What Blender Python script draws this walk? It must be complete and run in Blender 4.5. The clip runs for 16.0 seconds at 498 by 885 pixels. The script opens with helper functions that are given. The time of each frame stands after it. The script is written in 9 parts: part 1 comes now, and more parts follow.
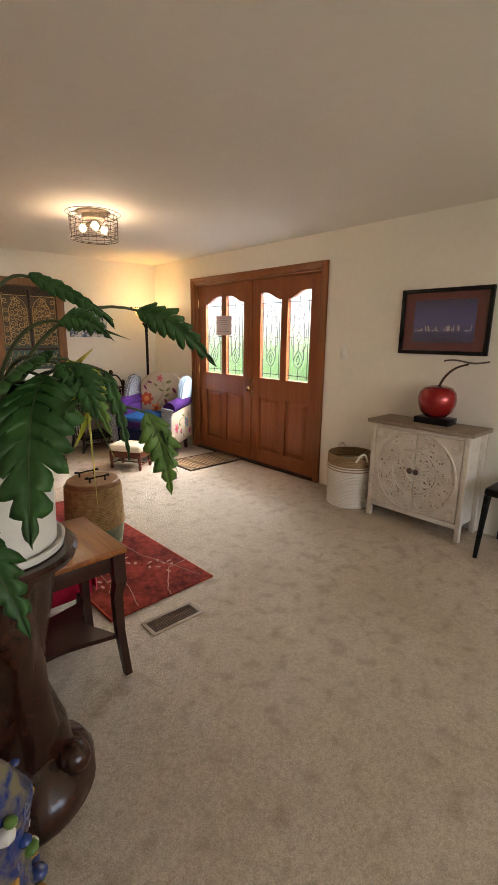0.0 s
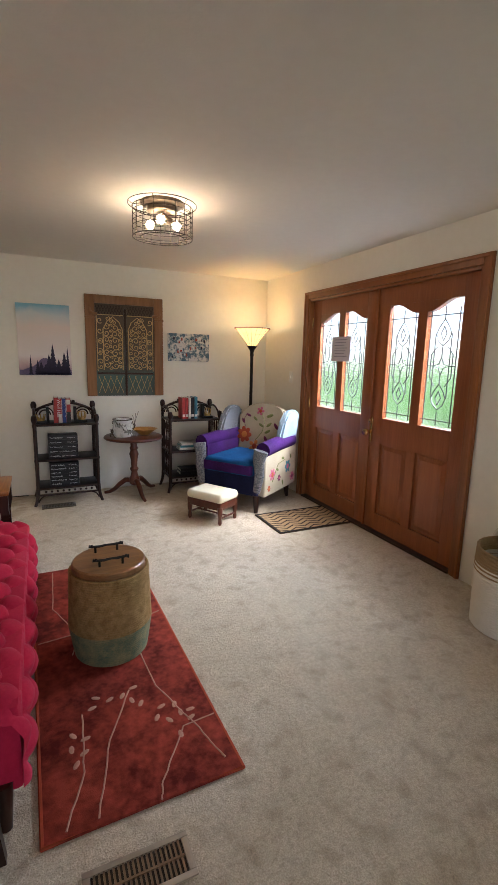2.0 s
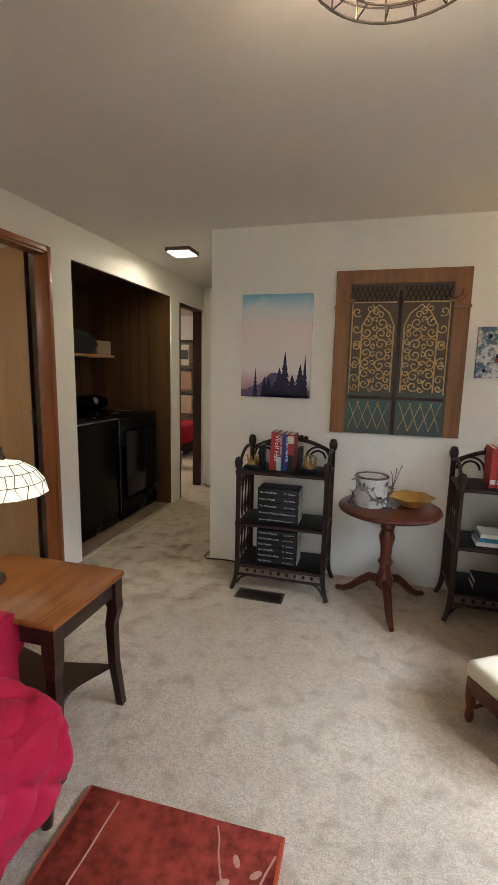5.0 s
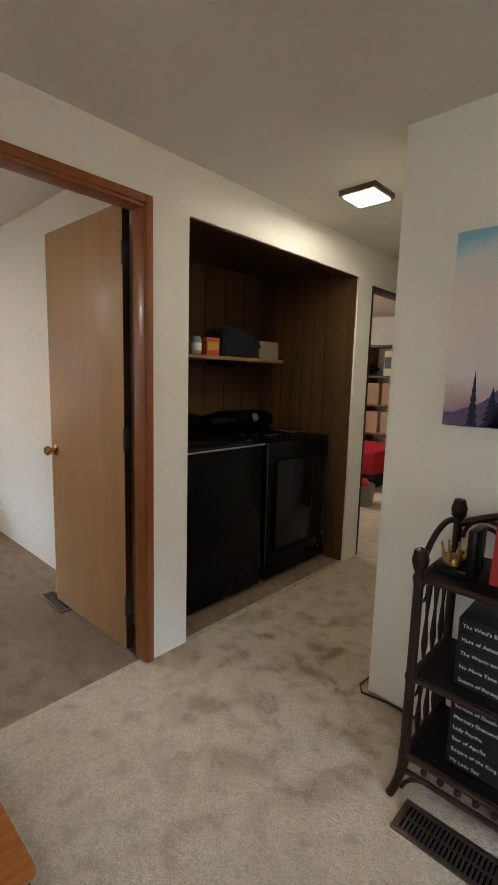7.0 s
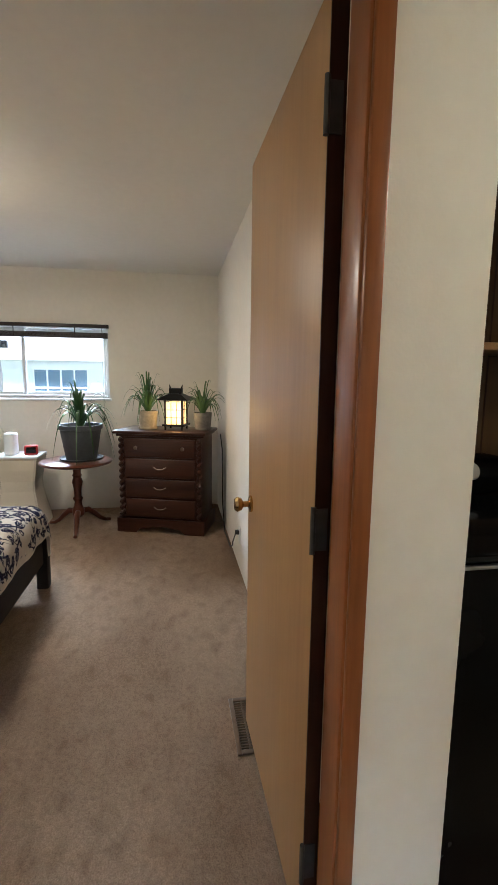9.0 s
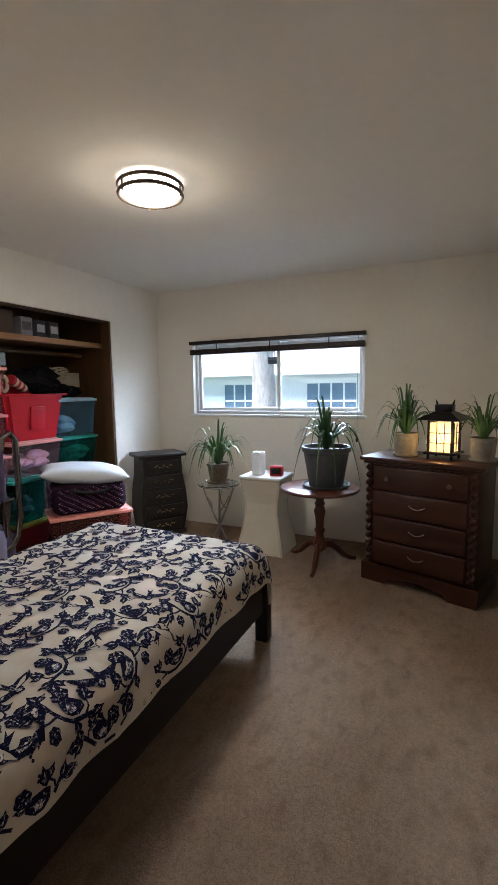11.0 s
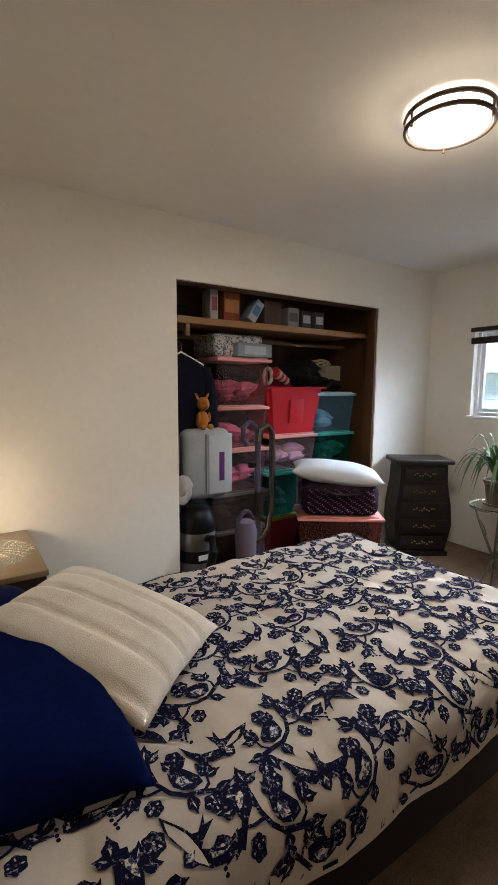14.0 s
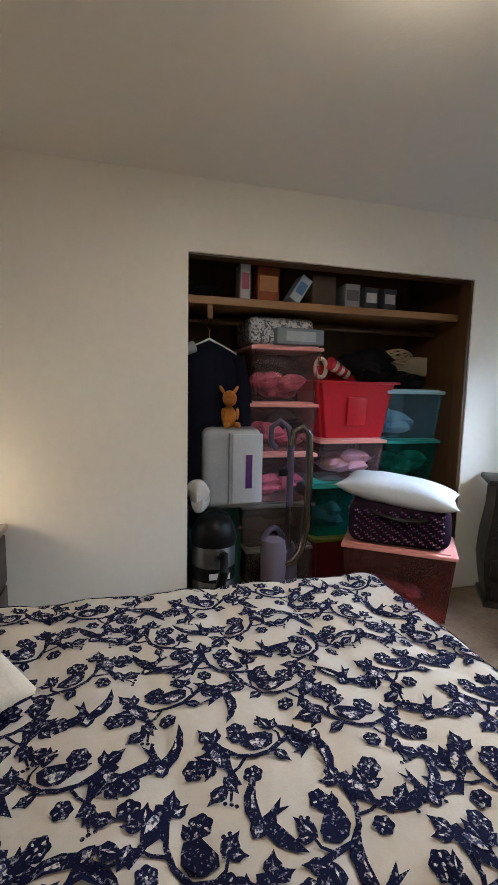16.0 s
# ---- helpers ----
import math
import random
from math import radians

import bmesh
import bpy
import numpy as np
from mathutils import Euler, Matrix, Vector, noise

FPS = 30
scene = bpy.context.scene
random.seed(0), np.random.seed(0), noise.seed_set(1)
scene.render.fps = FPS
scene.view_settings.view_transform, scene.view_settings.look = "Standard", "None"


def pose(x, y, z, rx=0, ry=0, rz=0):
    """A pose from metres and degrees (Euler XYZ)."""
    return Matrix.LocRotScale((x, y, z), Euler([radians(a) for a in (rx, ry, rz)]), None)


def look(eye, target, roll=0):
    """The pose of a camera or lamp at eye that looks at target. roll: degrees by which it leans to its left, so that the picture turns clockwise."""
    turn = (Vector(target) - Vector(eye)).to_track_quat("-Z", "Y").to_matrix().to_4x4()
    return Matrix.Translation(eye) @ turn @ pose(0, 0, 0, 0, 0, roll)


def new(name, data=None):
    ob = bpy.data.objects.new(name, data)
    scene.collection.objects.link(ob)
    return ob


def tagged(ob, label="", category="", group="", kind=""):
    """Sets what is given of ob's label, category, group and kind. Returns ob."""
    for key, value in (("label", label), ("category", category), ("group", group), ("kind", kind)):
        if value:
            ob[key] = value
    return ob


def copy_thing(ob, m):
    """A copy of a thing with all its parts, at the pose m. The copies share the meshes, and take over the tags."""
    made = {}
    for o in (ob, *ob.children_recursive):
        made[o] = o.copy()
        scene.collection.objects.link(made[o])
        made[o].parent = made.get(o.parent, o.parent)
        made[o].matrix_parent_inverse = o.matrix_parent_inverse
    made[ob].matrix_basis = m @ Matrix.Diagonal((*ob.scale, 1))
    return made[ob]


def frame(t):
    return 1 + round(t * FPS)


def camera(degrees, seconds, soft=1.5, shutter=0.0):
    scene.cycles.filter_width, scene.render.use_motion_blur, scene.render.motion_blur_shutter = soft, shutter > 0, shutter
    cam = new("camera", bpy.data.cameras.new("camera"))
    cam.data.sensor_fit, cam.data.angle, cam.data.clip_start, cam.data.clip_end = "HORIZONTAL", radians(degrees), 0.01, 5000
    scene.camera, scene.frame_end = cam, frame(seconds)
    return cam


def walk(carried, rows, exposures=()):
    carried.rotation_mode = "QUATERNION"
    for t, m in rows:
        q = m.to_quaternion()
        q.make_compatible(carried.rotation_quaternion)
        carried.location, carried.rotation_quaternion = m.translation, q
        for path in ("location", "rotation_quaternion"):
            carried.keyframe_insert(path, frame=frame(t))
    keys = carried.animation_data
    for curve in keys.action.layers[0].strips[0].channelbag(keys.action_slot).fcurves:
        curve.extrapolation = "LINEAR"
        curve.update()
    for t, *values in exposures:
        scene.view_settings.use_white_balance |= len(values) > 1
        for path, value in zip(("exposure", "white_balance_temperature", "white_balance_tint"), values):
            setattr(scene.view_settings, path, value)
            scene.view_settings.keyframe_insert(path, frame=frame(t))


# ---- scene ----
cam = camera(57.8, 16.0)
PATH = [
    (0, (0.19, 0.171, 1.37), (1.508, 1.603, 0.911), 0.7),
    (0.5, (0.385, 0.35, 1.389), (1.638, 1.846, 0.955), 1.1),
    (1, (0.685, 0.474, 1.39), (1.839, 2.056, 0.983), 1.3),
    (1.5, (0.905, 0.633, 1.368), (1.924, 2.312, 0.99), 1.2),
    (2, (1.085, 0.872, 1.381), (1.915, 2.654, 1.015), 1.4),
    (2.5, (1.28, 1.11, 1.369), (1.912, 2.973, 1.006), 1.5),
    (3, (1.447, 1.355, 1.364), (1.883, 3.276, 1.013), 1.2),
    (3.5, (1.535, 1.673, 1.373), (1.73, 3.632, 1.021), 1.2),
    (3.7, (1.577, 1.8, 1.364), (1.673, 3.767, 1.013), 1.2),
    (5.8, (1.824, 3.249, 1.334), (0.992, 5.047, 1.063), 1.2),
    (6, (1.781, 3.358, 1.32), (0.881, 5.125, 1.057), 1.2),
    (6.5, (1.636, 3.655, 1.334), (0.516, 5.289, 1.059), 1.7),
    (7, (1.519, 3.978, 1.323), (0.17, 5.427, 1.043), 1.6),
    (7.5, (1.339, 4.246, 1.334), (-0.218, 5.471, 1.059), 1.2),
    (8, (1.103, 4.441, 1.333), (-0.645, 5.379, 1.079), 1.3),
    (8.5, (0.872, 4.652, 1.301), (-1.012, 5.276, 1.056), 1.7),
    (9, (0.604, 4.784, 1.349), (-1.349, 5.109, 1.064), 0.7),
    (9.5, (0.342, 4.851, 1.374), (-1.636, 4.831, 1.076), 0.6),
    (10, (0.116, 4.914, 1.363), (-1.832, 4.558, 1.08), 0.3),
    (10.2, (0.045, 4.92, 1.365), (-1.879, 4.448, 1.095), 0.0),
    (12.3, (-0.269, 4.731, 1.385), (-1.839, 3.518, 1.137), -1.1),
    (12.5, (-0.265, 4.723, 1.391), (-1.793, 3.458, 1.137), -1.0),
    (13, (-0.281, 4.688, 1.384), (-1.699, 3.301, 1.126), -0.3),
    (13.5, (-0.368, 4.638, 1.381), (-1.66, 3.134, 1.124), -0.1),
    (14, (-0.466, 4.583, 1.36), (-1.56, 2.928, 1.11), 0.4),
    (14.5, (-0.61, 4.561, 1.368), (-1.467, 2.774, 1.092), 1.5),
    (15, (-0.8, 4.572, 1.348), (-1.443, 2.7, 1.063), 2.3),
    (15.5, (-1.018, 4.499, 1.326), (-1.56, 2.593, 1.053), 1.6),
    (16, (-1.302, 4.439, 1.289), (-1.835, 2.526, 1.055), 1.2),
]
walk(cam, [(t, look(eye, target, roll)) for t, eye, target, roll in PATH], [(0, 1.66, 6550, 16), (1.2, 1.54, 6050, 14), (2.5, 1.36, 5750, 12), (3.7, 1.36, 5700, 11), (6, 1.6, 5750, 10), (8, 1.5, 5400, 9), (8.5, 1.8, 5700, 9), (9.2, 1.6, 5600, 8), (10.2, 1.1, 5400, 9), (13, 1.15, 5800, 11), (16, 1.0, 5550, 9)])

# ---- world and lights ----
world = bpy.data.worlds.new("sky")
scene.world = world
world.use_nodes = True
wn = world.node_tree.nodes
sky = wn.new("ShaderNodeTexSky")
sky.sky_type, sky.sun_disc = "NISHITA", False
sky.sun_elevation, sky.sun_rotation = radians(48), radians(200)
wn["Background"].inputs[1].default_value = 0.15
world.node_tree.links.new(sky.outputs[0], wn["Background"].inputs[0])


def lamp(name, kind, watts, m, colour=(1, 1, 1), size=0.1, size_y=None, spread=None):
    data = bpy.data.lights.new(name, kind)
    data.energy, data.color = watts, colour
    if kind == "AREA":
        data.size = size
        if size_y:
            data.shape, data.size_y = "RECTANGLE", size_y
    elif kind == "SUN":
        data.angle = size
    else:
        data.shadow_soft_size = size
    ob = new(name, data)
    ob.matrix_world = m
    return ob


WARM, DAY, COOLW = (1.0, 0.74, 0.46), (0.80, 0.90, 1.0), (1.0, 0.86, 0.68)
lamp("overcast_sun", "SUN", 5.0, look((8, -8, 12), (0, 0, 0)), (1, 0.97, 0.92), radians(20))
lamp("door_daylight", "AREA", 165, look((5.4, 3.78, 2.8), (2.4, 3.5, 0.0)), DAY, 2.4, 1.0)
# Unseen fill behind the start of the walk, added to brighten the living room.
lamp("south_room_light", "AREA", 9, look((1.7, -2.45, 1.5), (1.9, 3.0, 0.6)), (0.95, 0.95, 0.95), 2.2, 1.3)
lamp("bedroom_window_daylight", "AREA", 200, look((-5.9, 3.30, 2.75), (-2.4, 3.3, 0.5)), DAY, 2.2, 1.0)
# Warm fill added under the back room's ceiling, where no window or fixture stands.
lamp("back_room_daylight", "AREA", 16, look((-2.6, 8.2, 2.2), (-2.4, 8.4, 0)), COOLW, 0.8)

# ---- tools for meshes ----
ID = Matrix.Identity(4)


def part(name, bm, material, parent=None, label="", smooth=True, angle=38):
    me = bpy.data.meshes.new(name)
    bm.to_mesh(me)
    bm.free()
    me.materials.append(material)
    if smooth and len(me.polygons):
        me.polygons.foreach_set("use_smooth", [True] * len(me.polygons))
        me.set_sharp_from_angle(angle=radians(angle))
    ob = new(name, me)
    if parent:
        ob.parent = parent
    if label:
        ob["label"] = label
    return ob


def thing(name, m, label, category, group="", kind=""):
    ob = new(name)
    ob.empty_display_size = 0.1
    ob.matrix_world = m
    return tagged(ob, label, category, group, kind)


def box(bm, x0, x1, y0, y1, z0, z1, bev=0.0, m=ID, seg=2):
    g = bmesh.ops.create_cube(bm, size=1)
    vs = g["verts"]
    for v in vs:
        v.co = Vector(((x0 + x1) / 2 + v.co.x * (x1 - x0), (y0 + y1) / 2 + v.co.y * (y1 - y0), (z0 + z1) / 2 + v.co.z * (z1 - z0)))
    if bev:
        es = list({e for v in vs for e in v.link_edges})
        g = bmesh.ops.bevel(bm, geom=es, offset=bev, segments=seg, profile=0.5, affect="EDGES")
        vs = list({v for f in g["faces"] for v in f.verts} | {v for v in vs if v.is_valid})
    if m is not ID:
        bmesh.ops.transform(bm, matrix=m, verts=vs)
    return bm


def lathe(bm, prof, n=24, m=ID, sx=1.0, sy=1.0, wave=None):
    rings = []
    for r, z in prof:
        ring = []
        for i in range(n):
            a = 2 * math.pi * i / n
            rr = max(r, 0.0004) * (wave(a, z) if wave else 1)
            ring.append(bm.verts.new(m @ Vector((rr * math.cos(a) * sx, rr * math.sin(a) * sy, z))))
        rings.append(ring)
    for a, b in zip(rings, rings[1:]):
        for i in range(n):
            bm.faces.new((a[i], a[(i + 1) % n], b[(i + 1) % n], b[i]))
    bm.faces.new(rings[0][::-1])
    bm.faces.new(rings[-1])
    return bm


def tube(bm, pts, r, n=8, m=ID, closed=False, flat=1.0):
    pts = [Vector(p) for p in pts]
    k = len(pts)
    rs = r if isinstance(r, (list, tuple)) else [r] * k
    rings = []
    up = Vector((0, 0, 1))
    for i, p in enumerate(pts):
        d = pts[(i + 1) % k] - pts[i - 1] if closed or 0 < i < k - 1 else (pts[1] - pts[0] if i == 0 else pts[-1] - pts[-2])
        d.normalize()
        u = up if abs(d.dot(up)) < 0.97 else Vector((1, 0, 0))
        s = d.cross(u).normalized()
        if rings and s.dot(last) < 0:
            s = -s
        last = s
        w = s.cross(d)
        rings.append([bm.verts.new(m @ (p + (s * math.cos(2 * math.pi * j / n) + w * math.sin(2 * math.pi * j / n) * flat) * rs[i])) for j in range(n)])
    for i in range(k if closed else k - 1):
        a, b = rings[i], rings[(i + 1) % k]
        for j in range(n):
            bm.faces.new((a[j], a[(j + 1) % n], b[(j + 1) % n], b[j]))
    if not closed:
        bm.faces.new(rings[0][::-1])
        bm.faces.new(rings[-1])
    return bm


def bezier(p0, p1, p2, n=10):
    p0, p1, p2 = Vector(p0), Vector(p1), Vector(p2)
    return [p0 * (1 - t) ** 2 + p1 * 2 * t * (1 - t) + p2 * t * t for t in (i / n for i in range(n + 1))]


def ball(bm, r, m=ID, seg=12, sx=1, sy=1, sz=1):
    g = bmesh.ops.create_uvsphere(bm, u_segments=seg, v_segments=max(6, seg * 2 // 3), radius=r)
    bmesh.ops.transform(bm, matrix=m @ Matrix.Diagonal((sx, sy, sz, 1)), verts=g["verts"])
    return bm


def bead(bm, r, m):
    """A small faceted stud."""
    v = [bm.verts.new(m @ Vector(q)) for q in ((r, 0, 0), (-r, 0, 0), (0, r, 0), (0, -r, 0), (0, 0, r), (0, 0, -r))]
    for a, b, c in ((0, 2, 4), (2, 1, 4), (1, 3, 4), (3, 0, 4), (2, 0, 5), (1, 2, 5), (3, 1, 5), (0, 3, 5)):
        bm.faces.new((v[a], v[b], v[c]))
    return bm


def pillow(bm, w, d, h, n=22, m=ID, p=2.6, rough=0.0, seed=0, pinch=0.09):
    top, bot = {}, {}
    for s, store in ((1, top), (-1, bot)):
        for i in range(n + 1):
            for j in range(n + 1):
                u, v = 2 * i / n - 1, 2 * j / n - 1
                if s < 0 and (i in (0, n) or j in (0, n)):
                    store[i, j] = top[i, j]
                    continue
                e = max(0.0, (1 - abs(u) ** p) * (1 - abs(v) ** p)) ** 0.55
                x = u * w / 2 * (1 - pinch * (1 - v * v) * abs(u) ** 3)
                y = v * d / 2 * (1 - pinch * (1 - u * u) * abs(v) ** 3)
                z = s * h / 2 * e + rough * noise.noise(Vector((x * 9, y * 9, seed + s)))
                store[i, j] = bm.verts.new(m @ Vector((x, y, z)))
    for s, store in ((1, top), (-1, bot)):
        for i in range(n):
            for j in range(n):
                q = (store[i, j], store[i + 1, j], store[i + 1, j + 1], store[i, j + 1])
                if len(set(q)) == 4:
                    bm.faces.new(q if s > 0 else q[::-1])
    return bm


def prism(bm, outline, z0, z1, m=ID):
    a = [bm.verts.new(m @ Vector((x, y, z0))) for x, y in outline]
    b = [bm.verts.new(m @ Vector((x, y, z1))) for x, y in outline]
    k = len(outline)
    bm.faces.new(a[::-1])
    bm.faces.new(b)
    for i in range(k):
        bm.faces.new((a[i], a[(i + 1) % k], b[(i + 1) % k], b[i]))
    return bm


def BM():
    return bmesh.new()


# Stands a mesh drawn in x, y upright: y becomes z, z becomes -y (faces -y).
UPRIGHT = pose(0, 0, 0, 90, 0, 0)


# ---- materials ----
def nodes_of(name):
    m = bpy.data.materials.new(name)
    m.use_nodes = True
    return m, m.node_tree.nodes, m.node_tree.links, m.node_tree.nodes["Principled BSDF"]


def mat(name, c, c2=None, rough=0.6, metal=0.0, s1=2.5, s2=40.0, bump=0.15, bs=250.0, dist=0.002, stretch=(1, 1, 1), coat=0.0, per=0.0, sheen=0.0, lo=0.35, hi=0.65, rvar=0.12, spec=0.3):
    m, n, l, b = nodes_of(name)
    c2 = c2 or tuple(v * 0.82 for v in c)
    tc = n.new("ShaderNodeTexCoord")
    mp = n.new("ShaderNodeMapping")
    mp.inputs["Scale"].default_value = stretch
    l.new(tc.outputs["Object"], mp.inputs[0])
    n1, n2, n3 = (n.new("ShaderNodeTexNoise") for _ in range(3))
    for q, sc, dt in ((n1, s1, 4), (n2, s2, 3), (n3, bs, 2)):
        q.inputs["Scale"].default_value, q.inputs["Detail"].default_value = sc, dt
        l.new(mp.outputs[0], q.inputs[0])
    add = n.new("ShaderNodeMath")
    add.operation = "MULTIPLY_ADD"
    add.inputs[1].default_value = 0.6
    l.new(n1.outputs[0], add.inputs[0])
    half = n.new("ShaderNodeMath")
    half.operation = "MULTIPLY"
    half.inputs[1].default_value = 0.4
    l.new(n2.outputs[0], half.inputs[0])
    l.new(half.outputs[0], add.inputs[2])
    ramp = n.new("ShaderNodeValToRGB")
    ramp.color_ramp.elements[0].position, ramp.color_ramp.elements[1].position = lo, hi
    ramp.color_ramp.elements[0].color, ramp.color_ramp.elements[1].color = (*c2, 1), (*c, 1)
    l.new(add.outputs[0], ramp.inputs[0])
    col = ramp.outputs[0]
    if per:
        oi, hs, mr = n.new("ShaderNodeObjectInfo"), n.new("ShaderNodeHueSaturation"), n.new("ShaderNodeMapRange")
        mr.inputs[3].default_value, mr.inputs[4].default_value = 1 - per, 1 + per
        l.new(oi.outputs["Random"], mr.inputs[0])
        l.new(mr.outputs[0], hs.inputs["Value"])
        l.new(col, hs.inputs["Color"])
        col = hs.outputs[0]
    l.new(col, b.inputs["Base Color"])
    rr = n.new("ShaderNodeMapRange")
    rr.inputs[3].default_value, rr.inputs[4].default_value = max(0.02, rough - rvar), min(1, rough + rvar)
    l.new(n1.outputs[0], rr.inputs[0])
    l.new(rr.outputs[0], b.inputs["Roughness"])
    b.inputs["Metallic"].default_value = metal
    b.inputs["Specular IOR Level"].default_value = spec
    if coat:
        b.inputs["Coat Weight"].default_value, b.inputs["Coat Roughness"].default_value = coat, 0.15
    if sheen:
        b.inputs["Sheen Weight"].default_value = sheen
    if bump:
        bp = n.new("ShaderNodeBump")
        bp.inputs["Strength"].default_value, bp.inputs["Distance"].default_value = bump, dist
        l.new(n3.outputs[0], bp.inputs["Height"])
        l.new(bp.outputs[0], b.inputs["Normal"])
    return m


def wood(name, c, c2, axis=2, rough=0.4, coat=0.1, grain=14.0, per=0.08, bump=0.12):
    st = [1.0, 1.0, 1.0]
    st[axis] = 0.07
    return mat(name, c, c2, rough=rough, s1=grain, s2=grain * 7, bs=grain * 16, bump=bump, dist=0.001, stretch=tuple(st), coat=coat, per=per, lo=0.3, hi=0.7, rvar=0.08)


def glow(name, colour, strength):
    m, n, l, b = nodes_of(name)
    b.inputs["Base Color"].default_value = (*colour, 1)
    b.inputs["Emission Color"].default_value = (*colour, 1)
    b.inputs["Emission Strength"].default_value = strength
    b.inputs["Roughness"].default_value = 0.4
    return m


def glassy(name, colour=(1, 1, 1), rough=0.02, bump=0.0, scale=30.0, trans=1.0):
    m, n, l, b = nodes_of(name)
    b.inputs["Base Color"].default_value = (*colour, 1)
    b.inputs["Transmission Weight"].default_value = trans
    b.inputs["Roughness"].default_value = rough
    b.inputs["IOR"].default_value = 1.45
    if bump:
        tc, ns, bp = n.new("ShaderNodeTexCoord"), n.new("ShaderNodeTexNoise"), n.new("ShaderNodeBump")
        ns.inputs["Scale"].default_value = scale
        bp.inputs["Strength"].default_value, bp.inputs["Distance"].default_value = bump, 0.004
        l.new(tc.outputs["Object"], ns.inputs[0])
        l.new(ns.outputs[0], bp.inputs["Height"])
        l.new(bp.outputs[0], b.inputs["Normal"])
    return m


WALL = mat("wall_paint", (0.80, 0.755, 0.67), (0.75, 0.705, 0.62), rough=0.75, s1=1.2, s2=25, bump=0.25, bs=140, dist=0.0015)
CEIL = mat("ceiling_paint", (0.74, 0.70, 0.63), (0.70, 0.66, 0.59), rough=0.9, s1=0.8, s2=20, bump=0.3, bs=110, dist=0.002)


def carpet(name, light, mid, trodden, stretch=(1, 1, 1), soiled=None, amount=0.42):
    """Cut pile: broad shading, trodden patches with ragged edges, tufts; soiled is (x, y, radius) of a worn place."""
    m, n, l, b = nodes_of(name)
    tc, mp = n.new("ShaderNodeTexCoord"), n.new("ShaderNodeMapping")
    mp.inputs["Scale"].default_value = stretch
    l.new(tc.outputs["Object"], mp.inputs[0])

    def field(scale, detail, warp, source):
        q = n.new("ShaderNodeTexNoise")
        q.inputs["Scale"].default_value, q.inputs["Detail"].default_value, q.inputs["Distortion"].default_value = scale, detail, warp
        l.new(source, q.inputs[0])
        return q.outputs[0]

    def ramp(source, p0, p1, c0, c1):
        r = n.new("ShaderNodeValToRGB")
        r.color_ramp.elements[0].position, r.color_ramp.elements[1].position = p0, p1
        r.color_ramp.elements[0].color, r.color_ramp.elements[1].color = (*c0, 1), (*c1, 1)
        l.new(source, r.inputs[0])
        return r.outputs[0]

    def calc(kind, a, c, d=0.0):
        q = n.new("ShaderNodeMath")
        q.operation = kind
        for k, v in enumerate((a, c, d)):
            if isinstance(v, (int, float)):
                q.inputs[k].default_value = v
            else:
                l.new(v, q.inputs[k])
        return q.outputs[0]

    def times(a, c, f):
        q = n.new("ShaderNodeMix")
        q.data_type, q.blend_type = "RGBA", "MULTIPLY"
        if isinstance(f, (int, float)):
            q.inputs[0].default_value = f
        else:
            l.new(f, q.inputs[0])
        l.new(a, q.inputs[6])
        l.new(c, q.inputs[7])
        return q.outputs[2]

    big = field(1.3, 4, 0.4, mp.outputs[0])
    steps = field(12.0, 4, 0.3, mp.outputs[0])
    tuft = field(62, 4, 0.6, tc.outputs["Object"])
    pile = field(210, 4, 0, tc.outputs["Object"])
    ragged = calc("MULTIPLY_ADD", tuft, 0.42, steps)
    ragged = calc("MULTIPLY_ADD", big, 0.30, ragged)
    white = (1, 1, 1)
    col = ramp(big, 0.36, 0.62, mid, light)
    col = times(col, ramp(ragged, 0.92, 1.16, white, trodden), amount)
    col = times(col, ramp(ragged, 0.72, 0.84, (1.08, 1.08, 1.08), white), 0.6)
    if soiled:
        far = n.new("ShaderNodeVectorMath")
        far.operation = "DISTANCE"
        far.inputs[1].default_value = (soiled[0], soiled[1], 0)
        l.new(tc.outputs["Object"], far.inputs[0])
        near = n.new("ShaderNodeMapRange")
        near.inputs[1].default_value, near.inputs[2].default_value = soiled[2], soiled[2] * 0.3
        l.new(far.outputs["Value"], near.inputs[0])
        blot = calc("MULTIPLY_ADD", tuft, 0.4, field(5.5, 6, 0.5, tc.outputs["Object"]))
        spot = ramp(blot, 0.70, 0.88, (0, 0, 0), white)
        dirt = n.new("ShaderNodeRGB")
        dirt.outputs[0].default_value = (0.52, 0.45, 0.37, 1)
        col = times(col, dirt.outputs[0], calc("MULTIPLY", near.outputs[0], spot))
    col = times(col, ramp(tuft, 0.33, 0.62, (0.76, 0.74, 0.72), (1.12, 1.12, 1.12)), 0.7)
    col = times(col, ramp(pile, 0.32, 0.66, (0.62, 0.60, 0.58), (1.20, 1.20, 1.20)), 0.6)
    l.new(col, b.inputs["Base Color"])
    b.inputs["Roughness"].default_value = 0.95
    b.inputs["Specular IOR Level"].default_value = 0.12
    b1, b2, b3 = (n.new("ShaderNodeBump") for _ in range(3))
    for q, h, st, ds in ((b3, ragged, 0.15, 0.03), (b2, tuft, 0.4, 0.012), (b1, pile, 0.8, 0.005)):
        q.inputs["Strength"].default_value, q.inputs["Distance"].default_value = st, ds
        l.new(h, q.inputs["Height"])
    l.new(b3.outputs[0], b2.inputs["Normal"])
    l.new(b2.outputs[0], b1.inputs["Normal"])
    l.new(b1.outputs[0], b.inputs["Normal"])
    return m


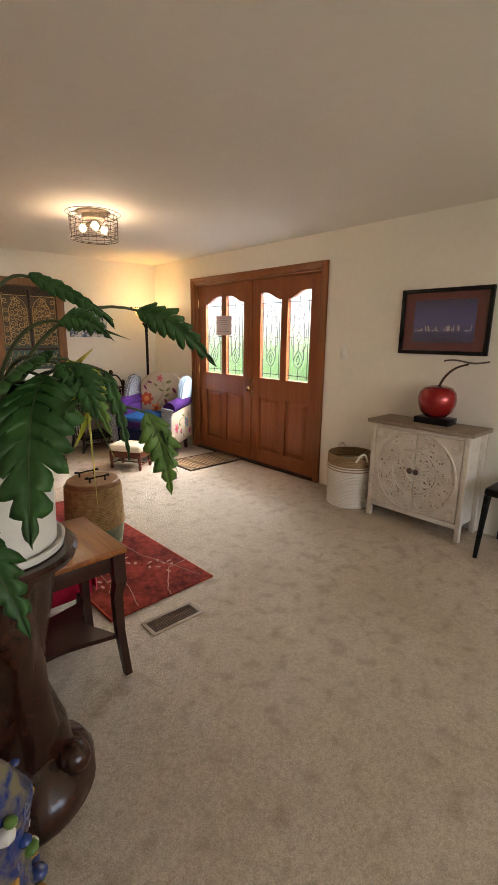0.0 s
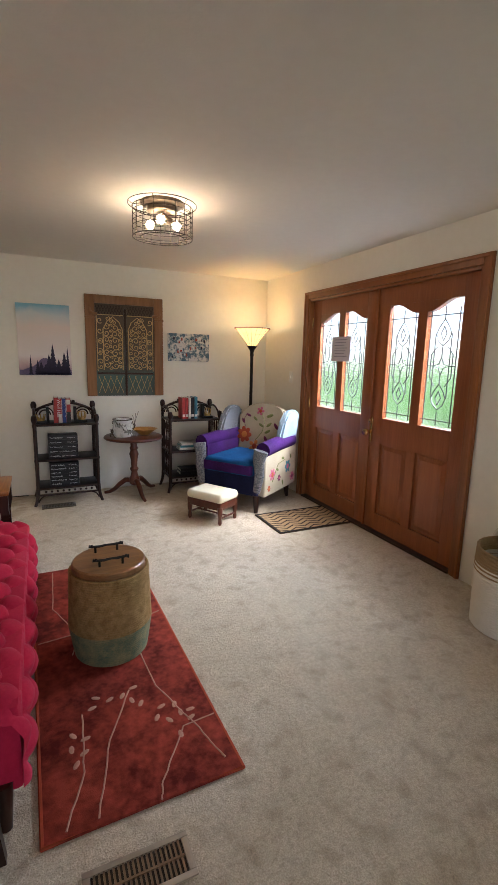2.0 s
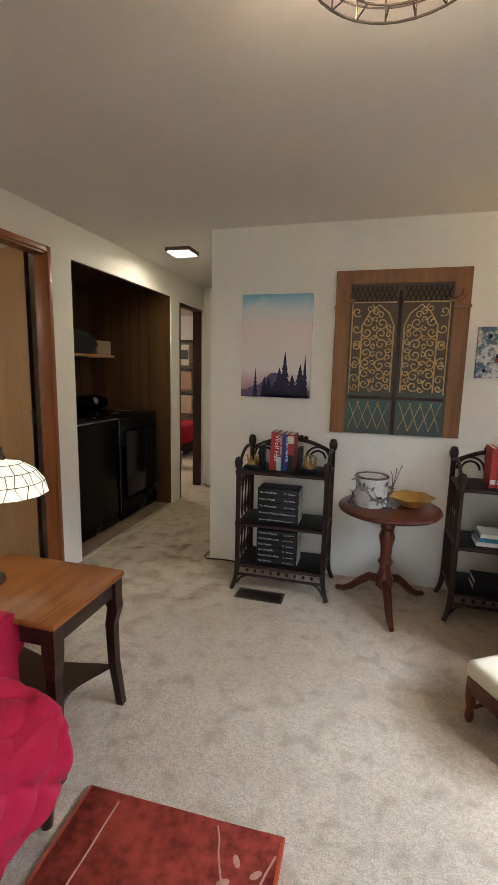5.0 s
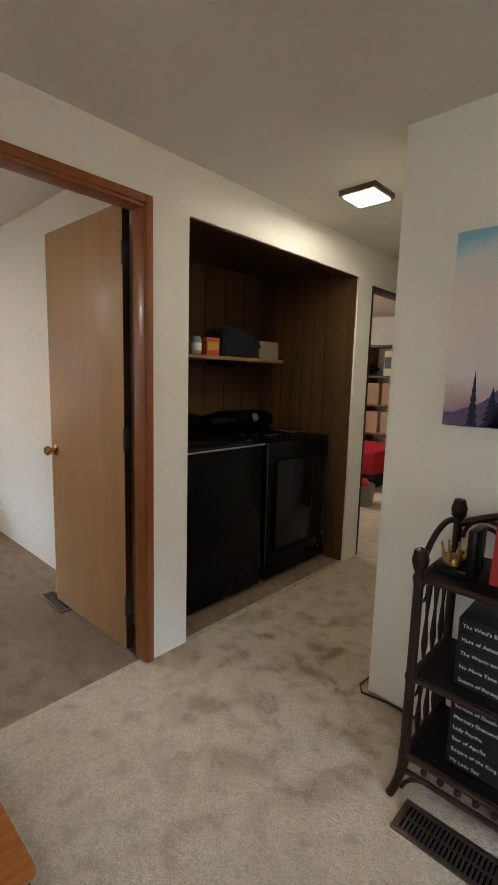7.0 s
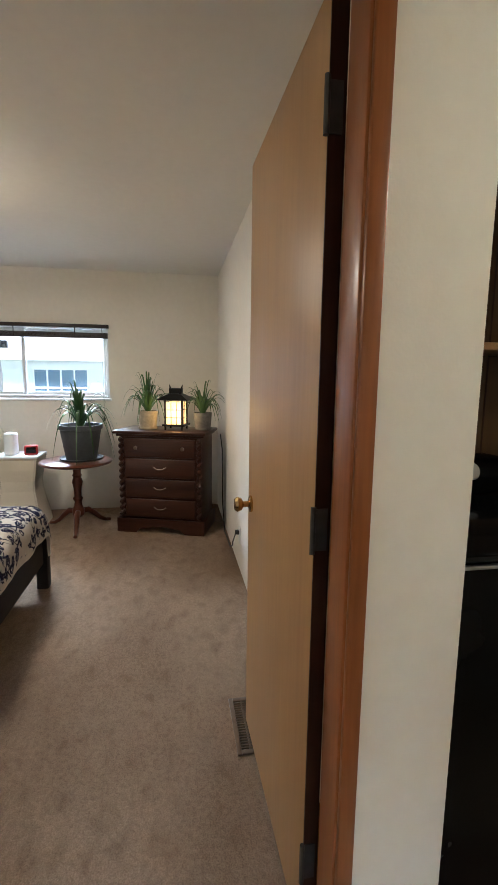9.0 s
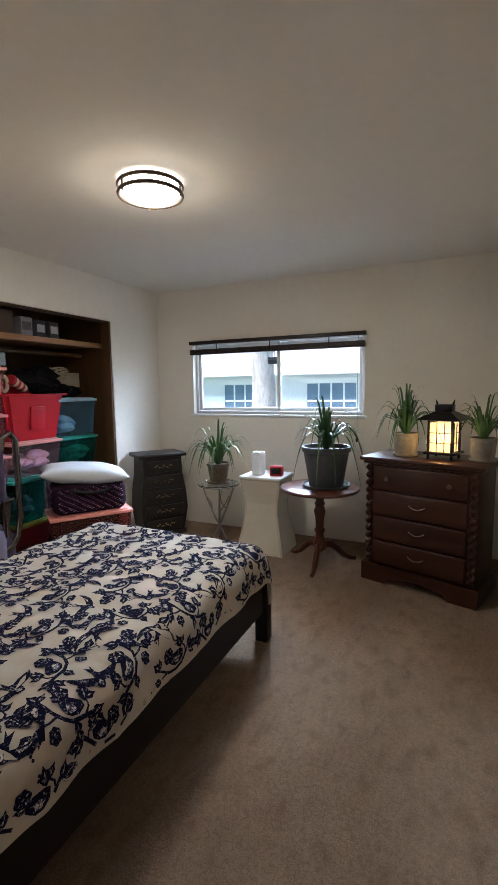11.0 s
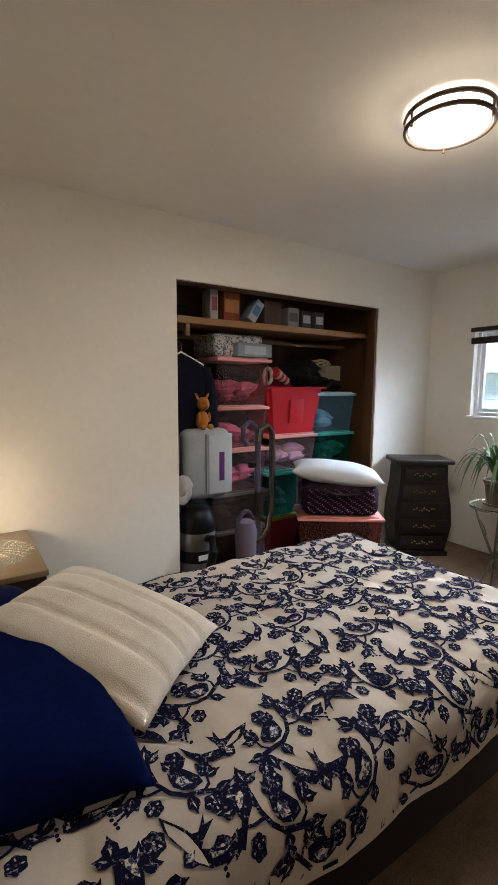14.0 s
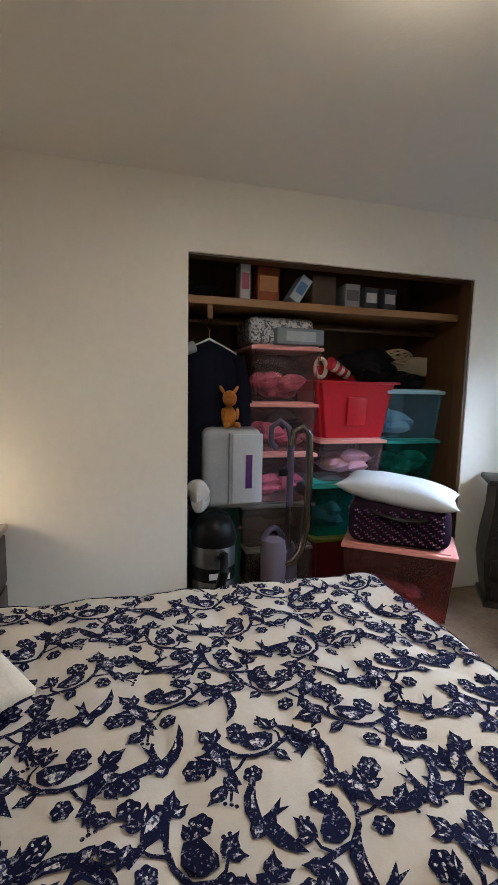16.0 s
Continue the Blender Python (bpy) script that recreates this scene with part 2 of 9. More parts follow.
CARPET = carpet("carpet_pile", (0.56, 0.475, 0.365), (0.49, 0.405, 0.30), (0.58, 0.52, 0.46), soiled=(0.45, 5.55, 0.95))
DOORWOOD = wood("red_oak_door", (0.30, 0.095, 0.03), (0.19, 0.052, 0.016), 2, rough=0.38)
TRIMWOOD = wood("varnished_trim", (0.30, 0.105, 0.030), (0.19, 0.060, 0.018), 2, rough=0.36, coat=0.12)
LEAFWOOD = wood("honey_door_veneer", (0.48, 0.29, 0.13), (0.38, 0.215, 0.09), 2, rough=0.42, coat=0.0, grain=8)
DARKWOOD = wood("dark_walnut", (0.045, 0.015, 0.008), (0.018, 0.006, 0.004), 2, rough=0.34, coat=0.15)
CHERRY = wood("cherry_wood", (0.115, 0.030, 0.013), (0.05, 0.013, 0.007), 2, rough=0.32, coat=0.15)
TABLEWOOD = wood("table_top_wood", (0.42, 0.150, 0.026), (0.15, 0.042, 0.009), 1, rough=0.34, coat=0.15)
PANELWOOD = wood("wood_wall_panelling", (0.105, 0.052, 0.019), (0.055, 0.026, 0.010), 2, rough=0.45, grain=6)
SHELFPINE = wood("shelf_pine", (0.30, 0.165, 0.07), (0.22, 0.11, 0.045), 0, rough=0.5)
BLACKMETAL = mat("black_iron", (0.02, 0.018, 0.017), (0.012, 0.011, 0.010), rough=0.45, metal=0.6)
BRASS = mat("polished_brass", (0.75, 0.52, 0.22), (0.55, 0.36, 0.14), rough=0.2, metal=1.0, bump=0.03)
BRONZE = mat("oil_bronze", (0.16, 0.12, 0.085), (0.10, 0.07, 0.05), rough=0.4, metal=0.8)
WHITE = mat("white_paint", (0.80, 0.79, 0.76), (0.76, 0.75, 0.71), rough=0.5)
VINYL = mat("white_vinyl", (0.80, 0.81, 0.82), (0.76, 0.77, 0.78), rough=0.35, bump=0.02)
CHALKY = mat("scuffed_beige_trim", (0.50, 0.46, 0.38), (0.30, 0.25, 0.19), rough=0.7, s1=12)
BLACKP = mat("black_plastic", (0.007, 0.007, 0.008), (0.004, 0.004, 0.005), rough=0.4, spec=0.18)
GLASS = glassy("clear_pane")
LEADED = glassy("textured_leaded_glass", rough=0.14, bump=0.6, scale=38)
ZINC = mat("zinc_came", (0.12, 0.12, 0.12), (0.08, 0.08, 0.08), rough=0.4, metal=0.5)
CAME = mat("lead_came", (0.10, 0.10, 0.10), (0.06, 0.06, 0.06), rough=0.4, metal=0.7)
STEEL = mat("brushed_steel", (0.55, 0.55, 0.55), (0.45, 0.45, 0.45), rough=0.3, metal=1.0)

# ---- the setting ----
LW, FW, NW, SW, ZC = -0.13, 3.50, 5.66, -2.6, 2.25      # living room faces and ceiling
BW, BS, BN, BZ = -4.09, 2.03, 5.23, 2.35                # bedroom west, south, north faces and ceiling
HALL_END = 7.66


def wall(name, axis, p0, p1, a0, a1, z0, z1, holes=(), material=None):
    """A wall from p0 to p1 in thickness, a0 to a1 in length; holes (b0, b1, c0, c1) along and up."""
    bm = BM()
    cuts = sorted(holes)
    pieces, at = [], a0
    for b0, b1, c0, c1 in cuts:
        if b0 > at:
            pieces.append((at, b0, z0, z1))
        if c0 > z0:
            pieces.append((b0, b1, z0, c0))
        if c1 < z1:
            pieces.append((b0, b1, c1, z1))
        at = b1
    if at < a1:
        pieces.append((at, a1, z0, z1))
    for s0, s1, t0, t1 in pieces:
        if axis == "x":
            box(bm, p0, p1, s0, s1, t0, t1)
        else:
            box(bm, s0, s1, p0, p1, t0, t1)
    bmesh.ops.remove_doubles(bm, verts=bm.verts, dist=0.0005)
    return tagged(part(name, bm, material or WALL, smooth=False), kind="structure")


def slab(name, x0, x1, y0, y1, z0, z1, material):
    return tagged(part(name, box(BM(), x0, x1, y0, y1, z0, z1), material, smooth=False), kind="structure")


# Same carpet darkened for the bedroom: its shade is put into the colour.
SHADED_BROWNC = carpet("shaded_brown_carpet_pile", (0.275, 0.20, 0.14), (0.20, 0.138, 0.092), (0.60, 0.53, 0.46), stretch=(0.8, 1.2, 1), amount=0.40)
slab("floor", -0.172, 3.64, -2.75, 10.3, -0.12, 0.0, CARPET)
slab("floor_bedroom", -4.25, -0.172, 1.2, 5.285, -0.12, 0.0, SHADED_BROWNC)
slab("floor_back_room", -4.25, -0.172, 5.285, 10.3, -0.12, 0.0, CARPET)
slab("ceiling_living", -0.19, 3.64, -2.75, 7.8, ZC, ZC + 0.2, CEIL)
slab("ceiling_bedroom", -4.25, -0.19, 1.2, 5.285, BZ, BZ + 0.1, CEIL)
slab("ceiling_back_room", -4.25, -0.19, 6.9, 10.3, 2.25, 2.45, CEIL)
slab("ceiling_laundry", -1.12, -0.19, 5.285, 6.9, 2.13, 2.45, PANELWOOD)

wall("wall_east", "x", FW, FW + 0.14, SW - 0.15, NW, 0, ZC, [(2.83, 4.74, 0, 1.955)])
wall("wall_north", "y", NW, NW + 0.12, 0.70, FW + 0.14, 0, ZC)
wall("wall_hall_east", "x", 0.70, 0.82, NW + 0.12, HALL_END + 0.12, 0, ZC)
wall("wall_west", "x", LW - 0.085, LW, SW - 0.15, HALL_END, 0, ZC + 0.1, [(4.34, 5.108, 0, 2.02), (5.324, 6.80, 0.0, 2.028), (6.99, 7.58, 0, 2.0)])
# The opening in this unseen wall is added for the south fill.
wall("wall_south", "y", SW - 0.15, SW, LW, FW, 0, ZC, [(0.8, 3.2, 0.5, 2.0)])
wall("wall_hall_end", "y", HALL_END, HALL_END + 0.12, LW - 0.12, 0.70, 0, ZC, [(0.06, 0.66, 0, 2.0)])
wall("wall_bedroom_west", "x", BW - 0.14, BW, 1.2, 5.285, 0, BZ, [(2.45, 4.15, 1.126, 1.83)])
wall("wall_bedroom_south", "y", BS - 0.10, BS, BW, LW - 0.085, 0, BZ, [(-3.40, -1.63, 0, 1.987)])
wall("wall_bedroom_north", "y", BN, 5.34, BW, LW - 0.085, 0, BZ)
wall("wall_back_room_west", "x", -4.25, -4.13, 6.95, 10.3, 0, 2.25)
wall("wall_back_room_north", "y", 10.15, 10.3, -4.13, 0.0, 0, 2.25)
wall("wall_back_room_south", "y", 6.82, 6.95, -4.25, LW - 0.085, 0, 2.25)
wall("wall_back_room_east", "x", -0.12, 0.0, HALL_END + 0.12, 10.15, 0, 2.25)
slab("wall_laundry_back", -1.12, -1.02, 5.34, 6.82, 0, 2.13, PANELWOOD)
slab("wall_laundry_side", -1.02, -0.252, 6.795, 6.818, 0, 2.13, PANELWOOD)
slab("wall_laundry_side_south", -1.02, -0.252, 5.342, 5.352, 0, 2.13, PANELWOOD)
slab("wall_closet_back", -3.75, -1.15, 1.2, 1.30, 0, BZ, PANELWOOD)
slab("wall_closet_east", -1.20, -1.10, 1.30, 1.93, 0, BZ, PANELWOOD)
slab("wall_closet_west", -3.75, -3.44, 1.30, 1.93, 0, BZ, PANELWOOD)
slab("wall_bedroom_south_end", BW, -3.75, 1.2, 1.93, 0, BZ, WALL)

# grooves of the panelling
for k, (bx, by) in enumerate([(0.10 * i, 0) for i in range(14)]):
    g = box(BM(), -0.975 + 0.1 * k, -0.970 + 0.1 * k, 6.791, 6.7945, 0.0, 2.12) if k < 7 else box(BM(), -1.0195, -1.016, 5.40 + 0.2 * (k - 7), 5.405 + 0.2 * (k - 7), 0, 2.12)
    tagged(part("panel_groove", g, DARKWOOD, smooth=False), kind="structure")

# closet and laundry edges
slab("trim_closet_jamb", -3.398, -3.376, 1.935, 2.024, 0, 1.975, PANELWOOD)
# Dark liners, added over the pale soffits of both openings to darken them.
slab("trim_closet_head", -3.398, -1.632, 1.932, 2.022, 1.976, 1.984, PANELWOOD)
slab("trim_laundry_liner_head", LW - 0.085, LW - 0.012, 5.345, 6.795, 2.022, 2.032, PANELWOOD)
slab("trim_laundry_liner_far", -0.26, LW - 0.012, 6.790, 6.806, 0, 2.022, PANELWOOD)
slab("trim_laundry_sill", LW - 0.02, LW + 0.002, 5.345, 6.788, 0.0, 0.010, CHALKY)
slab("floor_laundry", -1.02, LW - 0.02, 5.352, 6.79, 0.0, 0.004, SHADED_BROWNC)


def casing(name, axis, p0, p1, a0, a1, top, w, material):
    """A door casing: two uprights and a head with a stepped edge."""
    bm = BM()

    def bar(b0, b1, z0, z1):
        if axis == "x":
            box(bm, p0, p1, b0, b1, z0, z1, 0.004)
        else:
            box(bm, b0, b1, p0, p1, z0, z1, 0.004)
    bar(a0 - w, a0, 0, top + w)
    bar(a1, a1 + w, 0, top + w)
    bar(a0, a1, top, top + w)
    return tagged(part(name, bm, material), kind="structure")


casing("trim_entry_casing", "x", FW - 0.018, FW, 2.83, 4.74, 1.955, 0.065, TRIMWOOD)
casing("trim_entry_casing_step", "x", FW - 0.027, FW - 0.018, 2.79, 4.78, 1.995, 0.022, TRIMWOOD)
casing("trim_entry_jamb", "x", FW - 0.006, FW + 0.14, 2.852, 4.718, 1.933, 0.022, TRIMWOOD)
casing("trim_bedroom_casing", "x", LW, LW + 0.014, 4.345, 5.090, 2.012, 0.034, TRIMWOOD)
casing("trim_bedroom_jamb", "x", LW - 0.083, LW + 0.004, 4.362, 5.084, 1.998, 0.021, TRIMWOOD)
casing("trim_bedroom_casing_inner", "x", LW - 0.098, LW - 0.085, 4.345, 5.102, 2.022, 0.034, TRIMWOOD)
casing("trim_back_room_jamb", "x", LW - 0.095, LW + 0.005, 7.01, 7.56, 1.98, 0.022, DARKWOOD)
casing("trim_hall_end_casing", "y", HALL_END - 0.014, HALL_END, 0.065, 0.655, 1.99, 0.025, DARKWOOD)

# ---- entry doors ----
def arch_outline(w, h, rise, n=14, flip=1):
    """A pane's outline from the sill up, with a swept top that rises to one side."""
    top = []
    for i in range(n + 1):
        u = i / n
        s = u if flip > 0 else 1 - u
        top.append((w / 2 - u * w, h - rise + rise * (0.5 - 0.5 * math.cos(math.pi * min(1, (1 - s) * 1.25)))))
    return [(-w / 2, 0), (w / 2, 0)] + top


def entry_leaf(name, y0, y1, flip, label):
    w, top, th = y1 - y0, 1.93, 0.045
    leaf = thing(name, pose(FW + 0.035, (y0 + y1) / 2, 0.015, 0, 0, -90), label, "door", kind="structure")
    st, pw, gap, z0, z1 = 0.13, (w - 0.26 - 0.085) / 2, 0.085, 0.925, 1.785
    bm = BM()
    box(bm, -w / 2, -w / 2 + st, 0, th, 0, top, 0.003)
    box(bm, w / 2 - st, w / 2, 0, th, 0, top, 0.003)
    box(bm, -gap / 2, gap / 2, 0.001, th - 0.001, 0.14, z1)
    for a0, a1 in ((0.0, 0.14), (0.72, z0), (z1, top)):
        box(bm, -w / 2 + st, w / 2 - st, 0, th, a0, a1)
    part("door_frame", bm, DOORWOOD, leaf)
    for s in (-1, 1):
        cx = s * (gap + pw) / 2
        fl = flip * s
        # corner piece that gives the light its swept head
        n = 14
        head = [(cx + pw / 2, z1), (cx - pw / 2, z1)] + [(x + cx, z + z0) for x, z in reversed(arch_outline(pw, z1 - z0, 0.075, n, fl)[2:])]
        part("swept_head", prism(BM(), head[::-1], -th + 0.002, -0.002, UPRIGHT), DOORWOOD, leaf, smooth=False)
        part("pane", box(BM(), cx - pw / 2, cx + pw / 2, 0.018, 0.024, z0, z1), LEADED, leaf, "textured leaded glass").visible_shadow = False
        bm = BM()
        e = 0.013

        def came(pts, r=0.0038):
            tube(bm, [(cx + x * pw / 2, 0.014, z0 + z * (z1 - z0)) for x, z in pts], r, 5)
        for sx in (-0.8, 0.8):
            came([(sx, 0.02), (sx, 0.93)])
        came([(-0.97, 0.06), (0.97, 0.06)])
        came([(-0.97, 0.88), (0.97, 0.88)])
        for cz, hh in ((0.74, 0.11), (0.24, 0.11)):
            for k in (-1, 1):
                came([(0, cz + hh), (k * 0.28, cz + hh * 0.45), (k * 0.42, cz), (k * 0.30, cz - hh * 0.5), (0, cz - hh * 0.85)])
                came([(0, cz + hh * 0.5), (k * 0.16, cz), (0, cz - hh * 0.5)])
        for k in (-1, 1):
            came([(0, 0.56), (k * 0.14, 0.505), (k * 0.46, 0.49), (k * 0.14, 0.475), (0, 0.42)])
            came([(k * 0.46, 0.74), (k * 0.46, 0.24)])
            came([(k * 0.46, 0.49), (k * 0.8, 0.49)])
            came([(k * 0.3, 0.64), (k * 0.62, 0.58), (k * 0.62, 0.40), (k * 0.3, 0.33)])
        came([(0, 0.85), (0, 0.95)])
        came([(0, 0.02), (0, 0.13)])
        came([(0, 0.56), (0, 0.64)])
        came([(0, 0.35), (0, 0.42)])
        part("lead_came", bm, ZINC, leaf)
        bm = BM()
        box(bm, cx - pw / 2, cx + pw / 2, 0.016, 0.030, 0.14, 0.72)
        g = bmesh.ops.create_cube(bm, size=1)
        for v in g["verts"]:
            k = 0.5 if v.co.y > 0 else 0.36
            v.co = Vector((cx + v.co.x / 0.5 * (pw - 0.02) * k, 0.017 if v.co.y > 0 else 0.006, 0.43 + v.co.z / 0.5 * (0.56 * 0.5 if v.co.y > 0 else 0.56 * 0.44)))
        part("raised_panel", bm, DOORWOOD, leaf, smooth=False)
    return leaf


d1 = entry_leaf("door_1", 2.855, 3.782, 1, "red oak entry door with leaded glass lights")
d2 = entry_leaf("door_2", 3.786, 4.715, -1, "red oak entry door with leaded glass lights")
bm = BM()
box(bm, -0.47, -0.432, -0.008, 0, 0.72, 0.92, 0.003)
part("escutcheon", bm, BRASS, d1, "aged brass plate")
bm = BM()
lathe(bm, [(0.012, 0), (0.012, 0.03), (0.027, 0.04), (0.03, 0.055), (0.022, 0.068), (0, 0.07)], 16, pose(-0.451, -0.006, 0.80, 90, 0, 0))
lathe(bm, [(0.018, 0), (0.018, 0.012), (0, 0.014)], 12, pose(-0.451, -0.006, 0.89, 90, 0, 0))
part("door_knob", bm, BRASS, d1, "polished brass knob")
for leaf_ob, sx in ((d1, 1), (d2, -1)):
    for z in (0.2, 0.95, 1.72):
        bm = BM()
        tube(bm, [(sx * 0.468, -0.004, z - 0.045), (sx * 0.468, -0.004, z + 0.045)], 0.007, 8)
        part("hinge", bm, BRASS, leaf_ob)
bm = BM()
box(bm, -0.475, -0.452, -0.014, -0.001, 0.0, 1.93, 0.003)
part("astragal", bm, DOORWOOD, d1)
slab("door_threshold", FW - 0.02, FW + 0.14, 2.85, 4.72, 0.0, 0.014, DARKWOOD)

NOTICE = mat("lilac_paper", (0.62, 0.55, 0.60), (0.56, 0.50, 0.55), rough=0.7)
INK = mat("printed_ink", (0.30, 0.26, 0.30), (0.25, 0.22, 0.26), rough=0.6)
nt = thing("paper_notice", pose(FW + 0.031, 4.245, 1.375, 0, 0, -90), "printed paper notice taped to the door glass", "notice")
part("sheet", box(BM(), -0.135, 0.135, 0.0, 0.0015, 0, 0.215), NOTICE, nt, smooth=False)
for k in range(7):
    part("text_line", box(BM(), -0.095 + 0.01 * (k % 2), 0.09 - 0.02 * (k % 3), -0.0008, 0.0, 0.185 - 0.024 * k, 0.192 - 0.024 * k), INK, nt, smooth=False)


def plate(name, m, label, parts):
    p = thing(name, m, label, name.replace("_", " "))
    part("cover", box(BM(), -0.036, 0.036, -0.006, 0, -0.058, 0.058, 0.003), WHITE, p)
    for z in parts:
        part("toggle" if len(parts) == 1 else "socket", box(BM(), -0.006 if len(parts) == 1 else -0.016, 0.006 if len(parts) == 1 else 0.016, -0.014 if len(parts) == 1 else -0.008, -0.005, z - 0.014, z + 0.014, 0.002), WHITE, p)
    return p


plate("light_switch", pose(FW, 2.56, 1.24, 0, 0, -90), "white toggle light switch on the cream wall", (0,))
plate("light_switch", pose(FW, 5.05, 1.20, 0, 0, -90), "white toggle light switch on the cream wall", (0,))

# ---- ceiling light with wire cage ----
WIRE = mat("dark_bronze_wire", (0.06, 0.045, 0.035), (0.035, 0.028, 0.022), rough=0.4, metal=0.8)
BULB = glow("warm_bulb", (1.0, 0.74, 0.44), 14)
CX, CY = 1.787, 3.64
cl = thing("ceiling_light", pose(CX, CY, ZC), "flush ceiling light with dark wire drum cage and lit bulbs", "ceiling light")
part("canopy", lathe(BM(), [(0.125, 0), (0.125, -0.010), (0.115, -0.018), (0.088, -0.022), (0.086, -0.050), (0.075, -0.058), (0, -0.060)], 32), BRONZE, cl)
R, H = 0.172, 0.192


def hoop(r, z, n=36):
    return [(r * math.cos(2 * math.pi * i / n), r * math.sin(2 * math.pi * i / n), z) for i in range(n)]


bm = BM()
tube(bm, hoop(0.196, -0.012), 0.0026, 6, closed=True)
for i in range(7):
    tube(bm, hoop(R, -0.030 - i * (H - 0.030) / 6), 0.0017 if 0 < i < 6 else 0.0026, 6, closed=True)
tube(bm, hoop(0.125, -H), 0.0022, 6, closed=True)
for i in range(18):
    a = 2 * math.pi * i / 18
    c, s = math.cos(a), math.sin(a)
    tube(bm, [(R * c, R * s, -0.030), (R * c, R * s, -H), (0.125 * c, 0.125 * s, -H)], 0.0019, 5)
    if i % 3 == 0:
        tube(bm, [(0.196 * c, 0.196 * s, -0.012), (R * c, R * s, -0.030), (0.10 * c, 0.10 * s, -0.014)], 0.0019, 5)
part("wire_cage", bm, WIRE, cl)
CLEARB = glassy("clear_bulb_glass", (1.0, 0.95, 0.85), 0.02)
for a in (250, 10, 130):
    c, s = math.cos(radians(a)), math.sin(radians(a))
    part("socket", tube(BM(), [(0.0, 0.0, -0.066), (0.035 * c, 0.035 * s, -0.085), (0.052 * c, 0.052 * s, -0.092)], [0.012, 0.017, 0.019], 12), BRONZE, cl)
    bulb = part("bulb", ball(BM(), 0.032, pose(0.088 * c, 0.088 * s, -0.110), 16), CLEARB, cl, "clear glass bulb")
    bulb.visible_shadow = False
    part("filament", ball(BM(), 0.017, pose(0.088 * c, 0.088 * s, -0.110), 12), BULB, bulb, "glowing filament")
    lamp("bulb_light", "POINT", 1.35, pose(CX + 0.088 * c, CY + 0.088 * s, ZC - 0.15), WARM, 0.02)

# ---- floor lamp in the corner ----
AMBER = glow("lit_amber_glass", (1.0, 0.62, 0.20), 0.75)
fl = thing("floor_lamp", pose(3.17, 5.33, 0), "tall dark torchiere lamp with lit amber stained glass shade", "floor lamp")
part("base", lathe(BM(), [(0.14, 0), (0.14, 0.012), (0.11, 0.03), (0.03, 0.05), (0.018, 0.08)], 24), BLACKMETAL, fl)
part("pole", lathe(BM(), [(0.017, 0.08), (0.017, 1.40), (0.022, 1.42), (0.017, 1.44), (0.026, 1.47), (0.05, 1.50), (0.052, 1.515)], 16), BLACKMETAL, fl)
WAV = lambda a, z: 1 + 0.05 * math.cos(6 * a) * max(0, (z - 1.6) / 0.1)
bm = BM()
prof = [(0.05, 1.515), (0.085, 1.57), (0.13, 1.63), (0.185, 1.69)]
lathe(bm, prof + [(0.182, 1.69), (0.126, 1.632), (0.08, 1.574), (0.04, 1.52)], 36, wave=WAV)
part("shade", bm, AMBER, fl, "amber leaded glass shade")
bm = BM()
for i in range(18):
    a = 2 * math.pi * i / 18
    tube(bm, [((r + 0.001) * WAV(a, z) * math.cos(a), (r + 0.001) * WAV(a, z) * math.sin(a), z) for r, z in prof], 0.0016, 4)
tube(bm, hoop(0.131, 1.631, 36), 0.0016, 4, closed=True)
part("lead_lines", bm, CAME, fl)
bm = BM()
for i in range(40):
    a = 2 * math.pi * i / 40
    ball(bm, 0.008, pose(0.185 * WAV(a, 1.69) * math.cos(a), 0.185 * WAV(a, 1.69) * math.sin(a), 1.692), 8)
part("shade_rim", bm, mat("ruby_bead_rim", (0.25, 0.03, 0.015), (0.18, 0.02, 0.01), rough=0.3), fl, "ruby beaded rim")
lamp("torchiere_light", "POINT", 1.4, pose(3.17, 5.33, 1.72), (1.0, 0.80, 0.42), 0.05)

# ---- wall pieces ----
def canvas(name, m, w, h, label, material, t=0.03):
    c = thing(name, m, label, "picture")
    part("stretched_canvas", box(BM(), -w / 2, w / 2, -t, 0, 0, h, 0.003), material, c)
    return c


